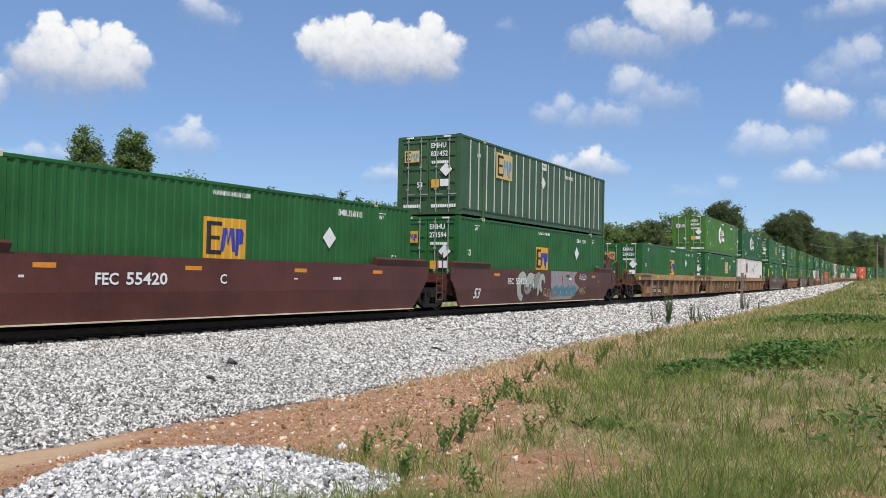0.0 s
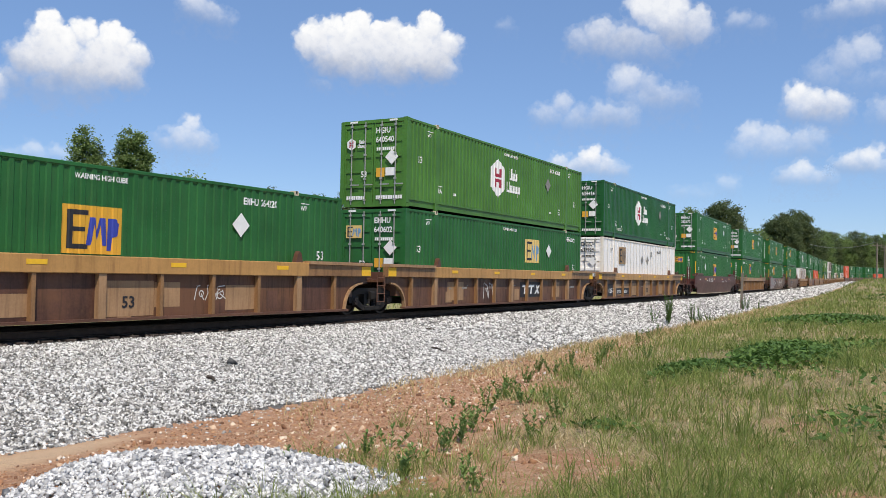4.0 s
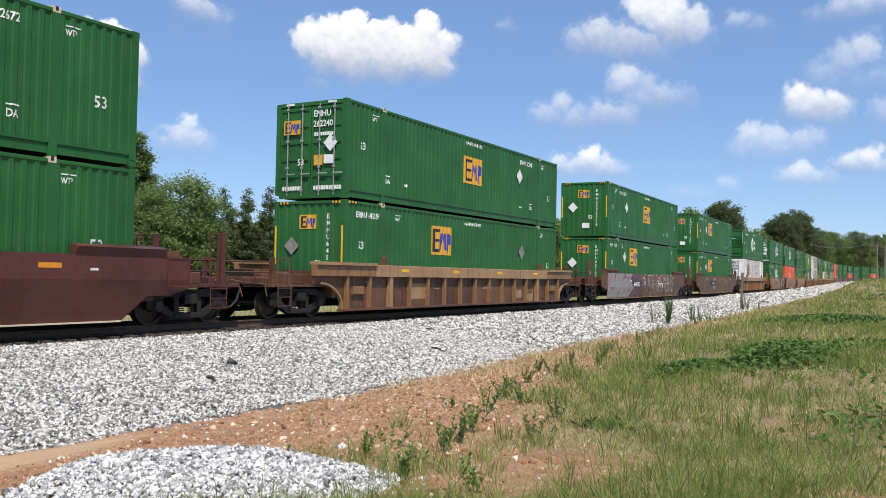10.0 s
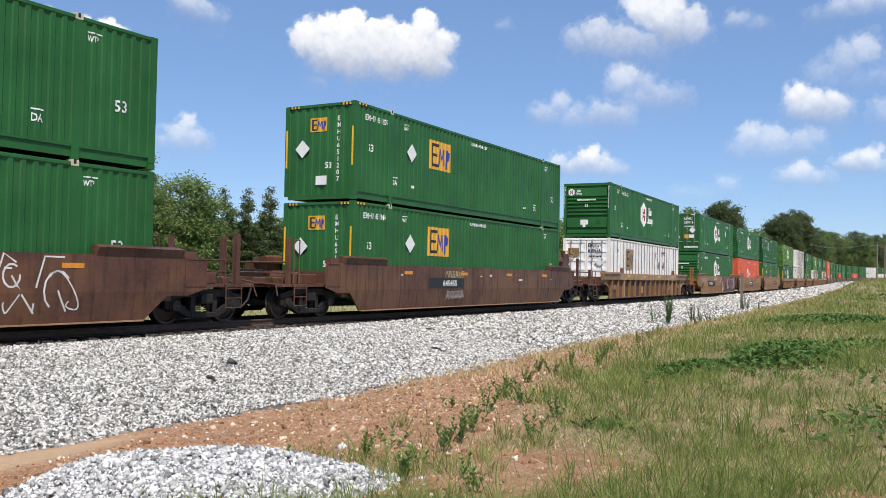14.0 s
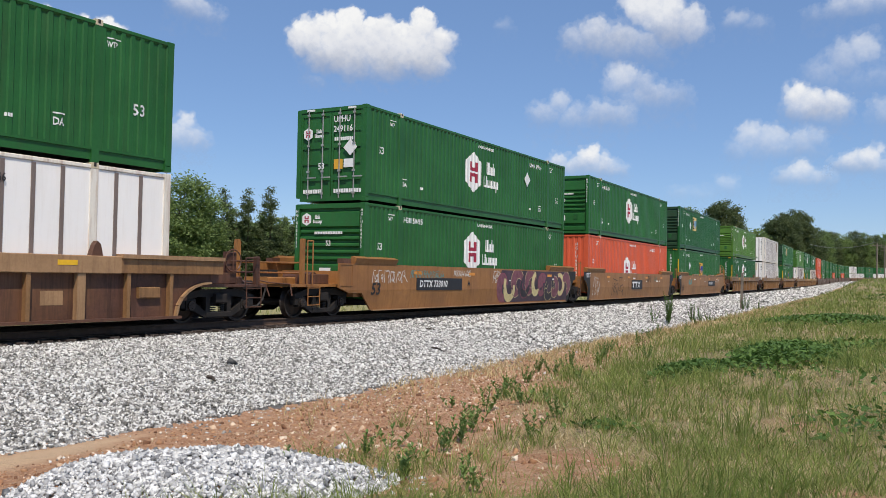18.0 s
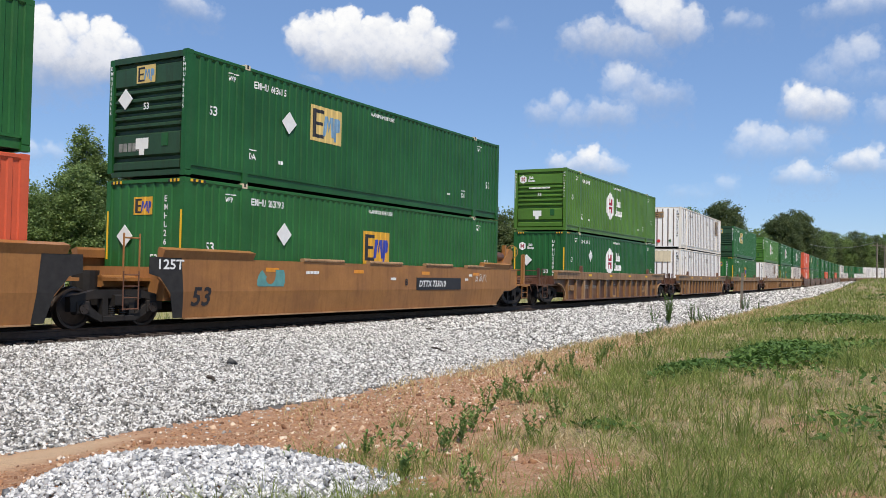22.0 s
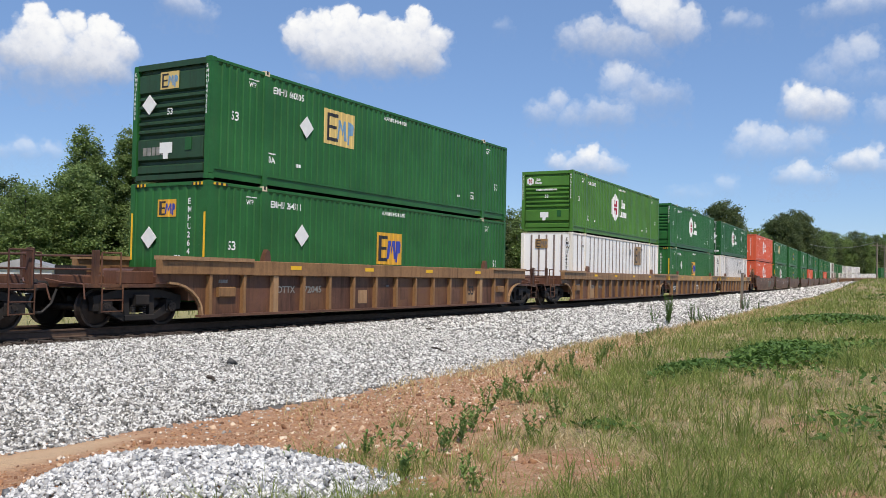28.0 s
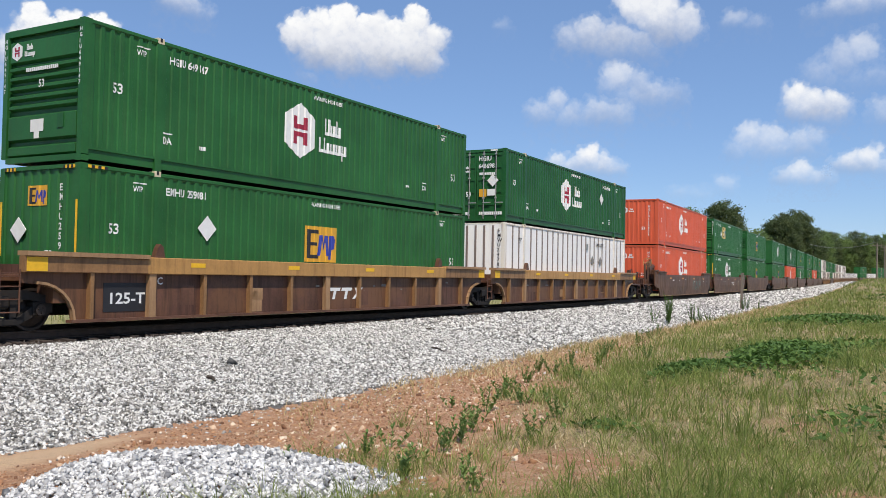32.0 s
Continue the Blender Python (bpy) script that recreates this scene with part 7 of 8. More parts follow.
def utility_pole(az, d, h, arms):
    x, y, z = at_bearing(az, d)
    p = tagged(new("utility_pole"), "pale grey wooden utility pole with a cross arm", "utility pole", "utility poles")
    p.matrix_basis = pose(x, y, z, 0, 0, 20)
    part("pole", Geo().tube((0, 0, -0.5), (0, 0, h), 0.26, 8, 0.17).mesh("pole", POSTM), None, p)
    for k in range(arms):
        part("cross_arm", Geo().box(-1.4, -0.07, h - 0.9 - 1.1 * k, 1.4, 0.07, h - 0.7 - 1.1 * k).mesh("cross_arm", POSTM), None, p)
    for dx in (-1.2, 1.2):
        part("insulator", Geo().tube((dx, 0, h - 0.7), (dx, 0, h - 0.45), 0.06, 6).mesh("insulator", GALV), None, p)


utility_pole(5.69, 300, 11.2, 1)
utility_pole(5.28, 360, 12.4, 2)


def cable(a, b, sag, r):
    pts = []
    for i in range(13):
        t = i / 12
        p = Vector(a).lerp(Vector(b), t)
        p.z -= sag * 4 * t * (1 - t)
        pts.append(p)
    tagged(new("overhead_cable", Geo().path(pts, r, 5).mesh("overhead_cable", GALV)), "thin pale overhead cable between poles", "cable")


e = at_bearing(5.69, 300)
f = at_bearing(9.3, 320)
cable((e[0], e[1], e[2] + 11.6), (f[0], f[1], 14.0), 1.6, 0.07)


def shed():
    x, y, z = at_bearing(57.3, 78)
    h = tagged(new("shed"), "low pale grey shed with a shallow roof behind the track", "shed")
    h.matrix_basis = pose(x, y, z, 0, 0, 40)
    wall = paint("pale_shed_siding", (0.50, 0.51, 0.52), amount=0.2)
    roof = paint("grey_roofing", (0.32, 0.32, 0.33), amount=0.2)
    part("walls", Geo().box(-2.4, -1.8, -0.4, 2.4, 1.8, 2.0).mesh("walls", wall), None, h)
    part("roof", Geo().sweep_y([(-2.6, 1.98), (2.6, 1.98), (2.6, 2.08), (0, 2.75), (-2.6, 2.08)], -2.0, 2.0).mesh("roof", roof), None, h)
    part("door", Geo().box(-0.45, -1.84, -0.3, 0.45, -1.79, 1.7).mesh("door", GALV), None, h)


shed()


# ---- clouds: a backdrop far behind everything, drifting slowly ----
def cloud_material():
    m = bpy.data.materials.new("sunlit_cloud")
    m.use_nodes = True
    t = m.node_tree
    t.nodes.clear()
    out = t.nodes.new("ShaderNodeOutputMaterial")
    em = t.nodes.new("ShaderNodeEmission")
    tr = t.nodes.new("ShaderNodeBsdfTransparent")
    mx = t.nodes.new("ShaderNodeMixShader")
    fine = noise_tex(t, 0.045, 6.0, 0.6)
    alpha = math_node(t, "ADD", attr(t, "body"), math_node(t, "MULTIPLY", math_node(t, "SUBTRACT", fine, 0.5), 0.62), True)
    alpha = math_node(t, "MULTIPLY", alpha, attr(t, "veil"), True)
    shade = math_node(t, "ADD", attr(t, "lit"), math_node(t, "MULTIPLY", math_node(t, "SUBTRACT", fine, 0.5), 0.16))
    col = ramp(t, shade, [(0.0, (0.40, 0.45, 0.58)), (0.30, (0.59, 0.63, 0.73)), (0.54, (0.81, 0.83, 0.89)), (0.82, (1.0, 1.0, 1.0))])
    t.links.new(col, em.inputs[0])
    em.inputs[1].default_value = 1.0
    t.links.new(alpha, mx.inputs[0])
    t.links.new(tr.outputs[0], mx.inputs[1])
    t.links.new(em.outputs[0], mx.inputs[2])
    t.links.new(mx.outputs[0], out.inputs[0])
    return m


CLOUD = cloud_material()
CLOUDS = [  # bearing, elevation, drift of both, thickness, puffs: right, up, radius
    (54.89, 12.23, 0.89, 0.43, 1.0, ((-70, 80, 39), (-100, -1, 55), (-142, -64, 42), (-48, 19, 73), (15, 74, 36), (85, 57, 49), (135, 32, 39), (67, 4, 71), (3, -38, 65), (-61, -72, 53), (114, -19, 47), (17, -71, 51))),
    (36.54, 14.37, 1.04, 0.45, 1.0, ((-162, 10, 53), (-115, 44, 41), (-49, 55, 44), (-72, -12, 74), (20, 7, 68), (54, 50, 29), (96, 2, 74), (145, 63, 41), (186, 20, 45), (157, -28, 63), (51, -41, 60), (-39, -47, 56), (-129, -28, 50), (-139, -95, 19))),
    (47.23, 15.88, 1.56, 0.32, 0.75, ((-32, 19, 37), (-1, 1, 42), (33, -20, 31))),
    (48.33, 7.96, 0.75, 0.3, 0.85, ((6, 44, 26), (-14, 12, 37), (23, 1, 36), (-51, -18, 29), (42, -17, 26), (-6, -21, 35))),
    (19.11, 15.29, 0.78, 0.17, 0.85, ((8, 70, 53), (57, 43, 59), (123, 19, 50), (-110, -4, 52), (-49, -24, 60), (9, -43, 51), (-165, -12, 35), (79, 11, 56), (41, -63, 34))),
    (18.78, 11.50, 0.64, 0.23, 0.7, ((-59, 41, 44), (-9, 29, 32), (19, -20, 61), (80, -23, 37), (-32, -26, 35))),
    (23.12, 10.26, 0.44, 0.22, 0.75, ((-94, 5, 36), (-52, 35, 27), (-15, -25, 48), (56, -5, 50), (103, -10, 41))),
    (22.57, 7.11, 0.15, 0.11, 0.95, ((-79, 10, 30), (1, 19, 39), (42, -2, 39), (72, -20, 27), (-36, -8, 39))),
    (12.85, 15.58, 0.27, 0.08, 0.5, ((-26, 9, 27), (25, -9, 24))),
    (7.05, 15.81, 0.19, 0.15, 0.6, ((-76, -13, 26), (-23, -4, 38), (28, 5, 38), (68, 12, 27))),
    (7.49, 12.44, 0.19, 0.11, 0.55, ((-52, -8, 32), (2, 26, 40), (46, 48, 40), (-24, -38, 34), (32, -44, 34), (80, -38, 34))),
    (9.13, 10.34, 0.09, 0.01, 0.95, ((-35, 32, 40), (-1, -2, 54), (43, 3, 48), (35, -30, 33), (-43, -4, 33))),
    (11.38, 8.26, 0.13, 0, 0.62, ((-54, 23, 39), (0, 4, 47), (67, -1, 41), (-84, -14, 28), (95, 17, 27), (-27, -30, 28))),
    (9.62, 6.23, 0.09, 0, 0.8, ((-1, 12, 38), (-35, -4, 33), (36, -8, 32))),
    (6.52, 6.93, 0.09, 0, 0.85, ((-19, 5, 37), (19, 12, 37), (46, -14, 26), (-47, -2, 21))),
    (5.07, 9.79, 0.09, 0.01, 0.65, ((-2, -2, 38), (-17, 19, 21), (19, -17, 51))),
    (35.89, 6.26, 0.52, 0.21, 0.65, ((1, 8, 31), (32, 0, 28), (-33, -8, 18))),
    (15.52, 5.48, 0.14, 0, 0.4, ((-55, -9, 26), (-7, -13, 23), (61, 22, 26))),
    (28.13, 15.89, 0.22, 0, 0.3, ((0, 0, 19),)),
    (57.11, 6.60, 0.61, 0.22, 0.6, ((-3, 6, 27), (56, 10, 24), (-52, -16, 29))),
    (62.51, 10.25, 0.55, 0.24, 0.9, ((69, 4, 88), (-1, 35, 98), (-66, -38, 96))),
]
SKY_D = 2400.0
DRIFTS = []


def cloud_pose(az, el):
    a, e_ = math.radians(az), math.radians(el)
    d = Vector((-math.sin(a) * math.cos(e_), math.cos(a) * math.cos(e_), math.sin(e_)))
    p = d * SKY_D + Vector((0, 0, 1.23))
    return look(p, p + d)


def build_clouds():
    """Each cloud is a heap of billows: its height field gives the ragged outline and the sunlit side."""
    r = np.random.default_rng(12)
    for i, (az, el, da, de, thick, puffs) in enumerate(CLOUDS):
        big = np.array(puffs, dtype=float) * (1.0, 1.0, 0.92)
        lo, hi = (big[:, :2] - big[:, 2:]).min(0) - 22, (big[:, :2] + big[:, 2:]).max(0) + 22
        step = 2.4 if thick > 0.5 else 4.0
        xs, ys = np.arange(lo[0], hi[0], step), np.arange(lo[1], hi[1], step)
        X, Y = np.meshgrid(xs, ys)
        # smaller billows over the big ones, more of them on the upper side
        kids = []
        for cx, cy, q in big:
            for _ in range(9):
                a, d = r.uniform(-0.6, math.pi + 0.6), r.uniform(0.55, 0.95) * q
                kids.append((cx + math.cos(a) * d, cy + math.sin(a) * d * 0.9, q * r.uniform(0.18, 0.42)))
        ox, oy = 37.0 * i, 91.0 * i
        wx = (field(X + ox, Y + oy, 0.030, 3, 4) - 0.5) * 20 + (field(X + ox, Y + oy, 0.11, 7, 2) - 0.5) * 6
        wy = (field(X + ox, Y + oy, 0.030, 5, 4) - 0.5) * 20 + (field(X + ox, Y + oy, 0.11, 9, 2) - 0.5) * 6
        U, V = X + wx, Y + wy
        H, B, W = np.full(X.shape, -60.0), np.zeros(X.shape), np.full(X.shape, 1e-3)
        for k, (cx, cy, q) in enumerate(list(big) + kids):
            d2 = (U - cx) ** 2 + (V - cy) ** 2
            h = np.where(d2 < q * q, np.sqrt(np.maximum(q * q - d2, 0)), -(np.sqrt(d2) - q))
            H = np.maximum(H, h)
            # how far up on its billow a place lies, blended over the billows
            g = np.exp(-d2 / (0.55 * q * q)) * (1.0 if k < len(big) else 0.35)
            B, W = B + g * np.clip((0.85 * (V - cy) + 0.3 * (U - cx)) / q, -1, 1), W + g
        low, high = big[:, 1].min() - big[:, 2].max() * 0.4, big[:, 1].max() + big[:, 2].max() * 0.6
        up = np.clip((Y - low) / (high - low), 0, 1)
        lit = 0.95 * up ** 1.05 + 0.26 * B / W
        lit = lit + (field(X + ox, Y + oy, 0.022, 11, 4) - 0.5) * 0.24
        soft = (19 + 70 * (1 - up) ** 1.3) * (1.15 if thick > 0.97 else (1.75 if thick > 0.8 else 2.4))
        body = smooth(H, -soft * 0.4, soft)
        edge = np.minimum(np.minimum(X - lo[0], hi[0] - X), np.minimum(Y - lo[1], hi[1] - Y))
        body = body * smooth(edge, 0, 16) * (0.35 + 0.65 * smooth(up, 0.0, 0.4)) - 0.17 * (body < 0.02)
        ny, nx = X.shape
        idx = np.arange(nx * ny).reshape(ny, nx)
        quads = np.stack([idx[:-1, :-1], idx[:-1, 1:], idx[1:, 1:], idx[1:, :-1]], -1).reshape(-1, 4)
        keep = (body.ravel()[quads] > 0.0).any(1)
        me = bpy.data.meshes.new("cloud")
        mesh_arrays(me, np.stack([X.ravel(), Y.ravel(), 0 * X.ravel()], 1), quads[keep])
        for nm, val in (("body", body), ("lit", lit), ("veil", np.full(X.shape, thick))):
            at = me.attributes.new(nm, "FLOAT", "POINT")
            at.data.foreach_set("value", val.ravel().astype(np.float32))
        me.materials.append(CLOUD)
        o = tagged(new("cloud", me), "white fair-weather cloud drifting in a blue sky", "cloud", "clouds", "structure")
        DRIFTS.append((o, az, el, da, de))


build_clouds()


# ---- the train ----
EM, HG = "EMHU", "HGIU"


def emp(col, code, lead, lx=7.12, lz=1.06, tone="y", px=3.5, **kw):
    d = dict(logo="sq", lx=lx, lz=lz, tone=tone, px=px, code=(EM, code), pz=1.75)
    if lead == "door":
        d.update(cx=12.2, px=12.1 if px else 0, pz=1.9)
    d.update(kw)
    return ("ribbed", col, lead, d)


def hub(col, code, lead, owner=HG, **kw):
    d = dict(logo="hex", lx=6.21, lz=1.63, code=(owner, code), tail="corr" if lead == "door" else "door")
    if lead == "door":
        d.update(cx=12.2, px=11.9, pz=1.85)
    d.update(kw)
    return ("ribbed", col, lead, d)


def white(code, lead, lx=0.0, owner="EMHU", **kw):
    d = dict(logo="sq" if lx else "", lx=lx, lz=1.30, tone="t", code=(owner, code), lw=1.5, lh=1.1, px=10.6)
    d.update(kw)
    return ("panelled", WHITE, lead, d)


LABELS = {
    GREEN.name: "green ribbed steel freight container on a well car",
    GREEN2.name: "bluish green ribbed steel freight container on a well car",
    LGREEN.name: "sun-faded light green ribbed freight container, stacked on top",
    LIME.name: "sun-bleached yellowish green ribbed freight container, stacked on top",
    OLIVE.name: "dull green panelled freight container, stacked on top",
    WHITE.name: "white panelled freight container with brownish upright strips",
    ORANGE.name: "orange ribbed steel freight container on a well car",
}
CARS = {
    MAROON.name: "maroon steel well car with smooth deep sides",
    TAN.name: "tan steel well car, weathered, with smooth sides",
    BROWN.name: "brown weathered steel well car with rusty sides",
}
SM, RB = "smooth", "ribbed"
TRAIN = [
    (6.79, SM, MAROON, 0, 0, dict(text=[("FEC", 4.0, 0.92, 0.34, 0), ("55420", 4.78, 0.92, 0.36, 0), ("C", 7.5, 0.94, 0.32, 0)], seed=1), emp(GREEN, "264185", "corr", cx=12.3, px=11.9), None),
    (26.19, SM, MAROON, 0, 1, dict(text=[("53", 0.9, 0.42, 0.52, 0.25), ("FEC", 3.85, 0.93, 0.33, 0), ("55420", 4.62, 0.93, 0.35, 0), ("A", 6.35, 0.82, 0.2, 0)], hand=1, seed=2, graffiti=[("ghost", 5.15, 0.86, 2.5, 1.26, 5), ("black", 5.3, 0.86, 2.0, 1.1, 8), ("pale", 7.6, 0.55, 0.8, 0.4, 6), ("duo", 8.45, 0.87, 3.35, 1.26, 7), ("white", 12.05, 1.25, 1.0, 0.32, 9), ("pale", 12.1, 0.6, 0.9, 0.34, 10)]), emp(GREEN, "271594", "door"), ("panelled", OLIVE, "door", dict(logo="sq", lx=3.0, lz=1.62, tone="p", px=7.83, code=(EM, "831452"), cx=10.4, lw=1.5, lh=1.0, pz=1.89))),
    (49.87, RB, BROWN, 1, 0, dict(rail=YELLOWC, text=[("DTTX", 2.5, 0.42, 0.25, 0.2), ("728233", 3.53, 0.42, 0.25, 0.2), ("A", 1.84, 0.78, 0.24, 0, 1), ("53", 8.56, 0.43, 0.34, 0, 1)], board=[(3.53, 0.52, 2.7, 0.31)], patch=[(1.25, 0.56, 0.82, 0.38), (2.72, 0.78, 1.2, 0.2), (5.77, 0.52, 1.3, 0.44), (8.8, 0.62, 1.25, 0.75), (12.2, 0.6, 1.2, 0.6)], seed=3, hand=-1, graffiti=[("white", 10.6, 0.72, 1.0, 0.35, 3)]), emp(GREEN, "264220", "door"), None),
    (69.44, RB, BROWN, 0, 0, dict(rail=YELLOWC, bars=(9.2, 0.52, 1.05), board=[(10.15, 0.70, 2.3, 0.62)], patch=[(3.4, 0.68, 1.2, 0.65), (12.9, 0.68, 0.9, 0.65)], seed=4, graffiti=[("white", 5.6, 0.68, 0.9, 0.6, 4)]), emp(GREEN, "640602", "door", lx=9.6, lz=1.35, tone="p", cx=14.1, px=11.9), hub(LGREEN, "640540", "door", pd="g")),
    (89.05, RB, BROWN, 0, 1, dict(rail=YELLOWC, text=[("125-T", 0.83, 0.46, 0.33, 0), ("DTTX", 2.45, 0.43, 0.24, 0.2), ("728233", 3.47, 0.43, 0.24, 0.2), ("53", 8.5, 0.42, 0.36, 0, 1), ("B", 1.76, 0.80, 0.24, 0, 1)], board=[(3.43, 0.53, 2.62, 0.33), (1.2, 0.62, 0.85, 0.62)], patch=[(2.7, 0.82, 1.15, 0.24), (4.15, 0.82, 1.25, 0.24), (5.7, 0.62, 1.25, 0.66), (8.82, 0.68, 1.15, 0.8), (12.0, 0.6, 1.2, 0.6)], seed=5, hand=1), white("637929", "door", 2.9, strip=BATTEN_L, lz=1.54, lw=1.24, lh=0.94, px=7.7, pz=1.87), hub(GREEN2, "634416", "door", pd="g", lift=(2.35, 13.6))),
    (112.7, SM, MAROON, 1, 1, dict(fold=(1.02, 0.2), text=[("FEC", 4.1, 1.09, 0.34, 0), ("72724", 4.92, 1.09, 0.34, 0)], seed=6), emp(GREEN, "264392", "corr"), emp(GREEN, "262672", "door", lx=7.27, lz=1.17)),
    (136.31, RB, BROWN, 1, 1, dict(rail=DUST, seed=7, hand=1, text=[("53", 13.0, 0.55, 0.42, 0, 1), ("20", 12.5, 0.92, 0.16, 0, 1)], patch=[(4.2, 0.7, 1.0, 0.5)]), emp(GREEN, "645359", "corr", lx=5.0, lz=1.45, px=12.4, pd="g", dia="g", cx=0.6), emp(GREEN, "262240", "door", lx=7.27, lz=1.17)),
    (159.9, SM, BROWN, 1, 1, dict(text=[("646530", 4.5, 0.79, 0.345, 0.25)], board=[(5.3, 0.92, 1.85, 0.32)], seed=8, graffiti=[("silver", -0.4, 0.85, 4.75, 1.28, 11), ("violet", 4.3, 1.28, 2.2, 0.36, 12), ("violet", 4.6, 0.52, 0.6, 0.36, 15), ("white", 6.6, 0.92, 7.6, 1.2, 13)], bars=(10.2, 0.7, 0.75)), emp(GREEN, "651533", "corr", lx=4.37, lz=1.5, px=3.2, pz=1.95, cx=0.55, cz=2.45), emp(GREEN, "272959", "corr", lx=7.27, lz=1.17)),
    (183.42, SM, BROWN, 1, 1, dict(seed=9, hand=1, text=[("645455", 5.1, 0.87, 0.27, 0)], board=[(5.4, 0.97, 2.5, 0.34)], graffiti=[("white", 5.4, 0.55, 1.3, 0.3, 21), ("pale", 5.3, 1.25, 1.4, 0.25, 22)]), emp(GREEN, "651844", "corr", lx=4.37, lz=1.4, px=3.2, cx=0.55), emp(GREEN, "651207", "corr", lx=4.37, lz=1.4, px=3.2, cx=0.55)),
    (207.01, RB, BROWN, 1, 1, dict(rail=DUST, seed=10, hand=1), white("830566", "door", 3.1), hub(GREEN, "503870", "louvre")),
    (230.63, SM, TAN, 1, 0, dict(text=[("DTTX 733010", 2.95, 0.84, 0.30, 0.2), ("A", 6.35, 0.88, 0.26, 0, 1), ("53", 0.15, 0.62, 0.50, 0, 1)], board=[(4.35, 0.93, 3.15, 0.40)], seed=11, graffiti=[("white", 0.2, 1.15, 2.0, 0.4, 31), ("teal", 2.4, 1.25, 2.2, 0.25, 32), ("white", 5.3, 1.30, 1.3, 0.22, 33), ("swirl", 9.0, 0.84, 7.2, 1.25, 34), ("white", 8.4, 1.2, 0.7, 0.5, 35)]), hub(GREEN, "504935", "louvre", lx=6.42), hub(GREEN, "249116", "door", "UPHU", lx=6.42)),
    (250.15, SM, TAN, 0, 0, dict(text=[("125T", -0.92, 1.26, 0.30, 0)], bars=(7.35, 0.72, 0.92), board=[(8.35, 0.88, 2.3, 0.52)], ink=INK_W, seed=12, graffiti=[("white", 0.35, 0.85, 1.0, 1.0, 41), ("black", 3.5, 0.80, 2.2, 0.95, 42), ("black", 10.6, 1.2, 0.8, 0.4, 43), ("teal", 12.3, 1.2, 0.6, 0.3, 44)]), hub(ORANGE, "653570", "corr", plain_end=1, cx=11.9, lz=1.25, lx=6.27), hub(GREEN, "504149", "louvre", lx=6.55)),
    (270.13, SM, TAN, 0, 1, dict(text=[("125T", -0.92, 1.26, 0.30, 0), ("53", 0.12, 0.44, 0.60, 0.12, 1), ("B", 9.2, 0.9, 0.28, 0, 1), ("DTTX 733010", 10.05, 0.85, 0.28, 0.2)], board=[(11.4, 0.94, 3.0, 0.40)], ink=INK_W, pads=1, seed=13, hand=1, graffiti=[("blot", 2.5, 1.08, 0.42, 0.42, 51), ("white", 14.0, 1.15, 0.9, 0.3, 52)]), emp(GREEN, "263793", "corr", z53=1.22), emp(GREEN2, "643615", "louvre", soot=1, lx=4.5, lz=1.45, tone="p", px=3.6)),
    (293.58, RB, BROWN, 1, 1, dict(rail=BROWN, text=[("53", 13.0, 0.55, 0.42, 0, 1), ("DTTX", 2.5, 0.70, 0.25, 0), ("75013", 3.58, 0.70, 0.25, 0)], ink=INK_G, seed=14), hub(GREEN2, "249613", "corr", "UPHU", px=3.6), hub(LIME, "639911", "louvre")),
    (317.12, RB, BROWN, 1, 1, dict(rail=BROWN, seed=15, text=[("53", 13.0, 0.55, 0.42, 0, 1)]), white("232530", "battens", repair=1, owner="EMWU", px=0, cx=2.9), white("250249", "battens", 13.3, tags=1, owner="EMWU", px=0, cx=2.9, lz=1.5, lw=1.1, lh=1.15)),
    (340.63, RB, BROWN, 1, 1, dict(rail=BROWN, text=[("53", 13.0, 0.55, 0.42, 0, 1), ("DTTX", 2.5, 0.70, 0.25, 0), ("72045", 3.58, 0.70, 0.25, 0)], ink=INK_G, seed=16), emp(GREEN, "264511", "corr", z53=1.28), emp(GREEN, "640505", "louvre", soot=1, lx=4.4, lz=1.45, tone="p", px=3.6)),
    (364.24, RB, BROWN, 1, 0, dict(rail=BROWN, text=[("DTTX", 2.5, 0.70, 0.25, 0), ("729616", 3.58, 0.70, 0.25, 0)], ink=INK_G, seed=17), white("242769", "battens", 10.7, owner="EMWU", lz=1.55, lw=1.25, lh=1.05, px=0), hub(LGREEN, "638098", "louvre")),
    (383.62, RB, BROWN, 0, 0, dict(rail=YELLOWC, text=[("125-T", 0.7, 0.52, 0.32, 0), ("C", 2.0, 0.92, 0.22, 0)], bars=(8.2, 0.5, 0.9), board=[(1.2, 0.65, 1.2, 0.6)], seed=18), emp(GREEN, "259081", "corr"), hub(GREEN, "649147", "louvre")),
    (403.15, RB, BROWN, 0, 1, dict(rail=YELLOWC, seed=19, hand=1), white("247012", "battens", owner="EMWU"), hub(GREEN2, "646698", "door")),
    (426.72, SM, BROWN, 1, 0, dict(seed=20, hand=-1, graffiti=[("teal", 10, 0.8, 3, 0.7, 61)]), hub(ORANGE, "653122", "corr", plain_end=1), hub(ORANGE, "653904", "corr", plain_end=1)),
    (446.2, SM, BROWN, 0, 0, dict(seed=21, bars=(8.4, 0.75, 0.8)), hub(GREEN, "500112", "corr"), emp(GREEN, "643320", "louvre", lx=4.4, lz=1.45, tone="p")),
    (465.7, SM, BROWN, 0, 1, dict(seed=22), emp(GREEN, "266411", "corr"), emp(GREEN, "644120", "louvre")),
    (489.25, SM, BROWN, 1, 0, dict(), emp(GREEN, "267700", "corr"), hub(GREEN, "640331", "door")),
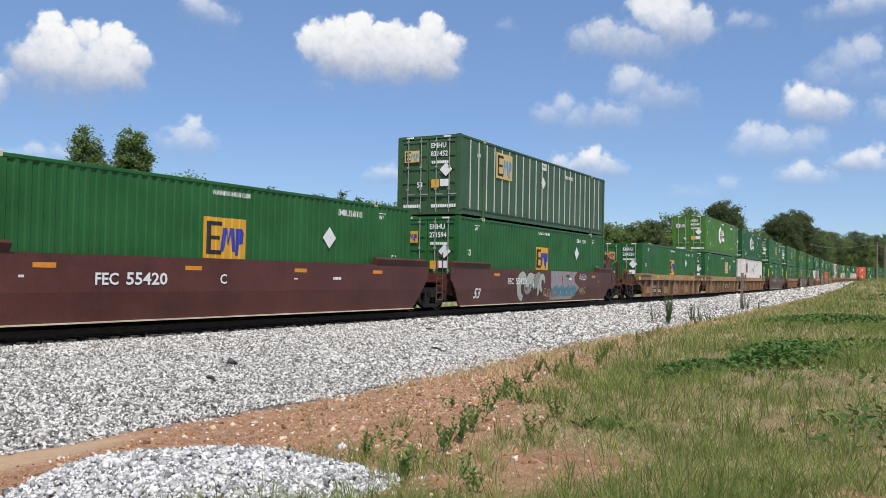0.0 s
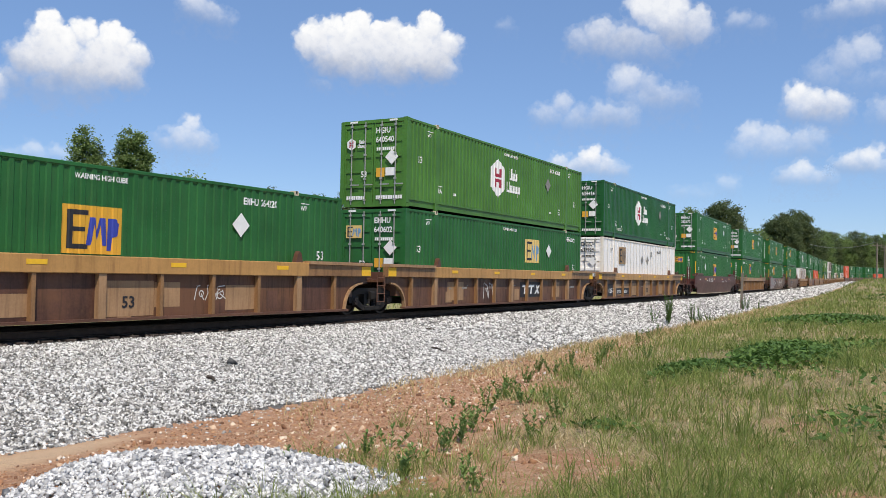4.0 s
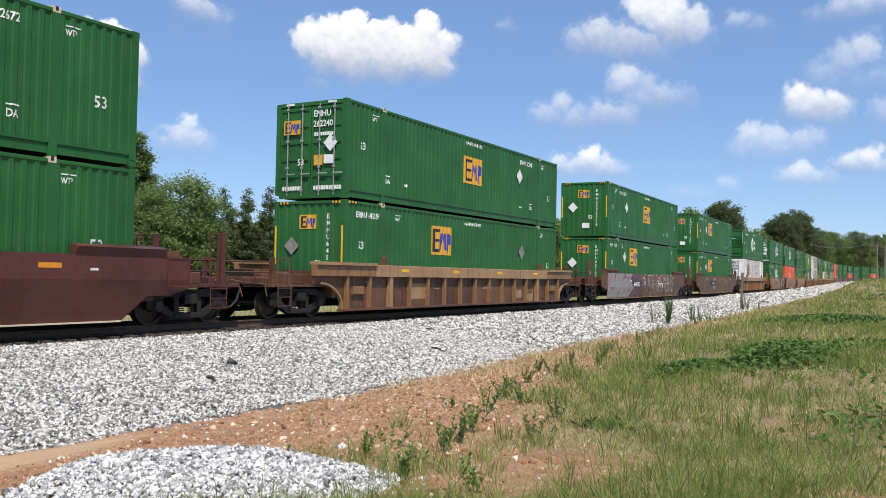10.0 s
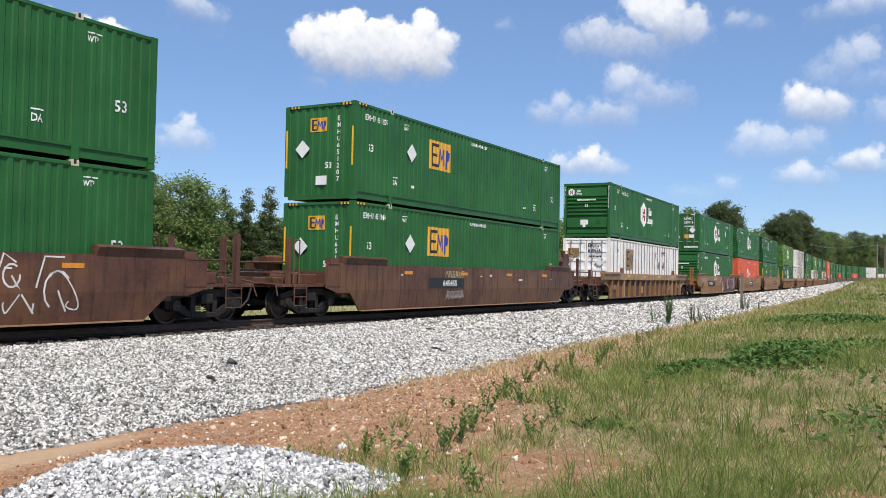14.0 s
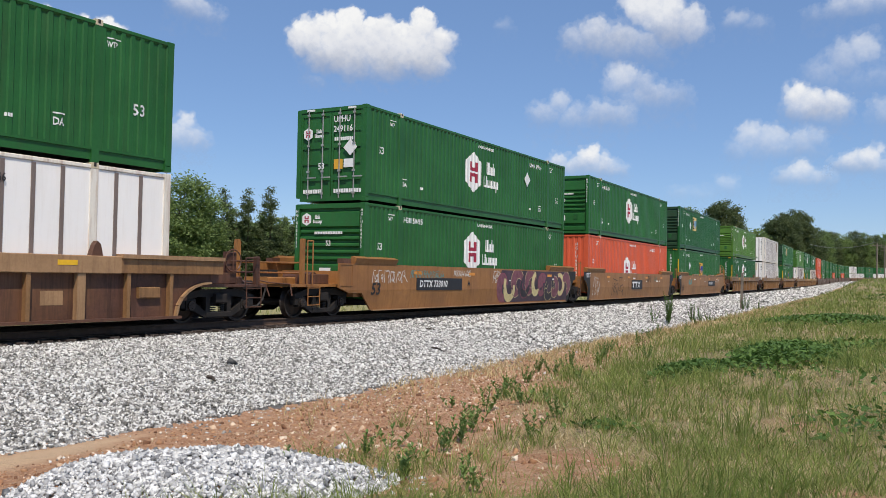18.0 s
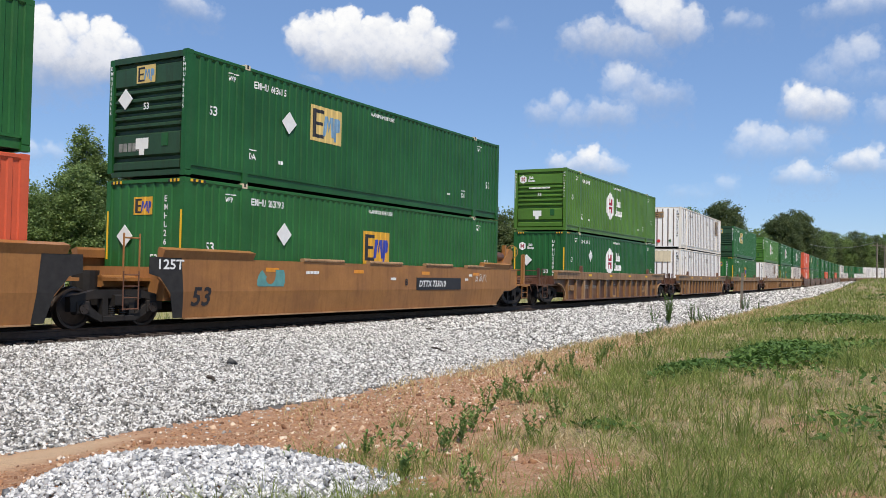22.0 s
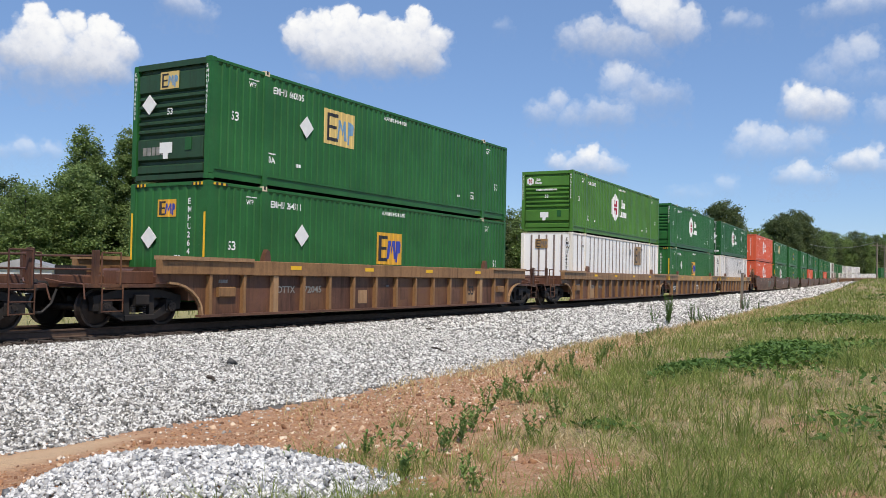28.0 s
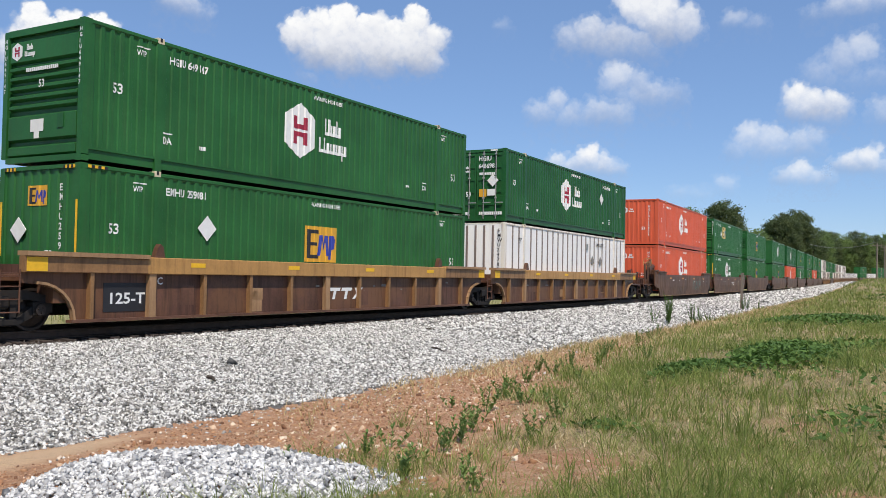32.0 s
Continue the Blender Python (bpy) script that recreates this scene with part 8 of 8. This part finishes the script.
    (508.75, SM, BROWN, 0, 0, dict(), hub(ORANGE, "653771", "corr", plain_end=1), hub(GREEN2, "640333", "door")),
    (528.25, SM, BROWN, 0, 1, dict(), hub(GREEN, "500871", "corr"), emp(GREEN, "268812", "door")),
]
FAR = [("g", "g", SM), ("o", "g", SM), ("g", "g", SM), ("w", "w", RB), ("w", "g", RB), ("g", "g", SM), ("w", "g", RB), ("w", "w", RB), ("w", "w", RB), ("w", "w", RB), ("w", "", RB), ("w", "", RB), ("g", "g", SM), ("w", "", RB), ("g", "g", SM), ("g", "g", SM), ("o", "g", SM), ("g", "g", SM), ("g", "g", SM)]
FAR_BOX = {
    "g": lambda: emp(GREEN, "260000", "corr"), "h": lambda: hub(GREEN2, "640000", "corr"), "l": lambda: hub(LGREEN, "640001", "louvre"),
    "o": lambda: hub(ORANGE, "653000", "corr"), "w": lambda: white("240000", "battens"), "p": lambda: white("240001", "battens"),
}
u_next = 528.25
for i, (lo, up, style) in enumerate(FAR):
    first, last = (1, 0) if i % 3 == 0 else ((0, 0) if i % 3 == 1 else (0, 1))
    u_next += 23.57 if first else 19.5
    TRAIN.append((u_next, style, BROWN, first, last, dict(), FAR_BOX[lo](), FAR_BOX[up]() if up else None))

SPEED, SLOWING = 11.66, 0.00169
RIDES = []


def build_train():
    made_far = {}
    for i, (u, style, mat, first, last, mk, lower, upper) in enumerate(TRAIN):
        detail = 1 if i < 21 else 0
        key = (style, mat.name, first, last)
        if i >= 25 and key in made_far:
            car = copy_thing(made_far[key], Matrix())
        else:
            lab = CARS[mat.name]
            if mk.get("graffiti"):
                lab += ", sprayed with graffiti"
            elif mk.get("rail") is YELLOWC:
                lab = "brown ribbed well car with a dusty yellow top rail"
            elif style == RB:
                lab = "rusty brown well car with ribbed sides"
            car = well_car(style, mat, bool(first), bool(last), mk, detail, lab)
            if i >= 25:
                made_far[key] = car
        RIDES.append((car, u, 0.0))
        for box, z in ((lower, Z_BED), (upper, Z_UP)):
            if box is None:
                continue
            kind, col, lead, m = box
            key = (kind, col.name, lead, m.get("logo"))
            if i >= 25 and key in made_far:
                c = copy_thing(made_far[key], Matrix())
            else:
                lab = LABELS[col.name]
                if z == Z_UP:
                    lab = lab.replace("on a well car", "stacked on another container")
                c = container(kind, col, lead, m, detail, lab)
                if i >= 25:
                    made_far[key] = c
            RIDES.append((c, u, z))


build_train()


# ---- what moves ----
def motions():
    times = [float(t) for t in np.arange(0, 33)]
    for ob, u, z in RIDES:
        rows = []
        for t in times:
            s = u + HL - SPEED * t + SLOWING * (t - 16) ** 2
            rows.append((t, line_pose(s - 9.6, s + 9.6, z)))
        walk(ob, rows)
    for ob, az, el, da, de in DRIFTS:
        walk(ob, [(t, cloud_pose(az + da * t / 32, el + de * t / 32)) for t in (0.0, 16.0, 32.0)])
    start = {car: u for car, u, z in RIDES if z == 0.0}
    turn = SPEED / R_WHEEL
    for w, car, dx in WHEELS:
        u = start[car] + HL + w.parent.matrix_basis.translation.x
        t0 = max(0.0, min(32.0, (u - 48.0) / SPEED))
        t1 = max(0.0, min(32.0, (u - 4.0) / SPEED))
        t0, t1 = math.floor(t0 * 30) / 30, math.floor(t1 * 30) / 30
        rows, a = [(0.0, 0.0)], 0.0
        n = round((t1 - t0) * 30)
        for k in range(n + 1):
            t = t0 + k / 30
            if t > rows[-1][0] + 0.01:
                rows.append((t, -k / 30 * turn))
        if rows[-1][0] < 31.99:
            rows.append((32.0, rows[-1][1]))
        walk(w, [(t, pose(dx, 0, R_WHEEL, 0, math.degrees(-a), 0)) for t, a in rows])


motions()
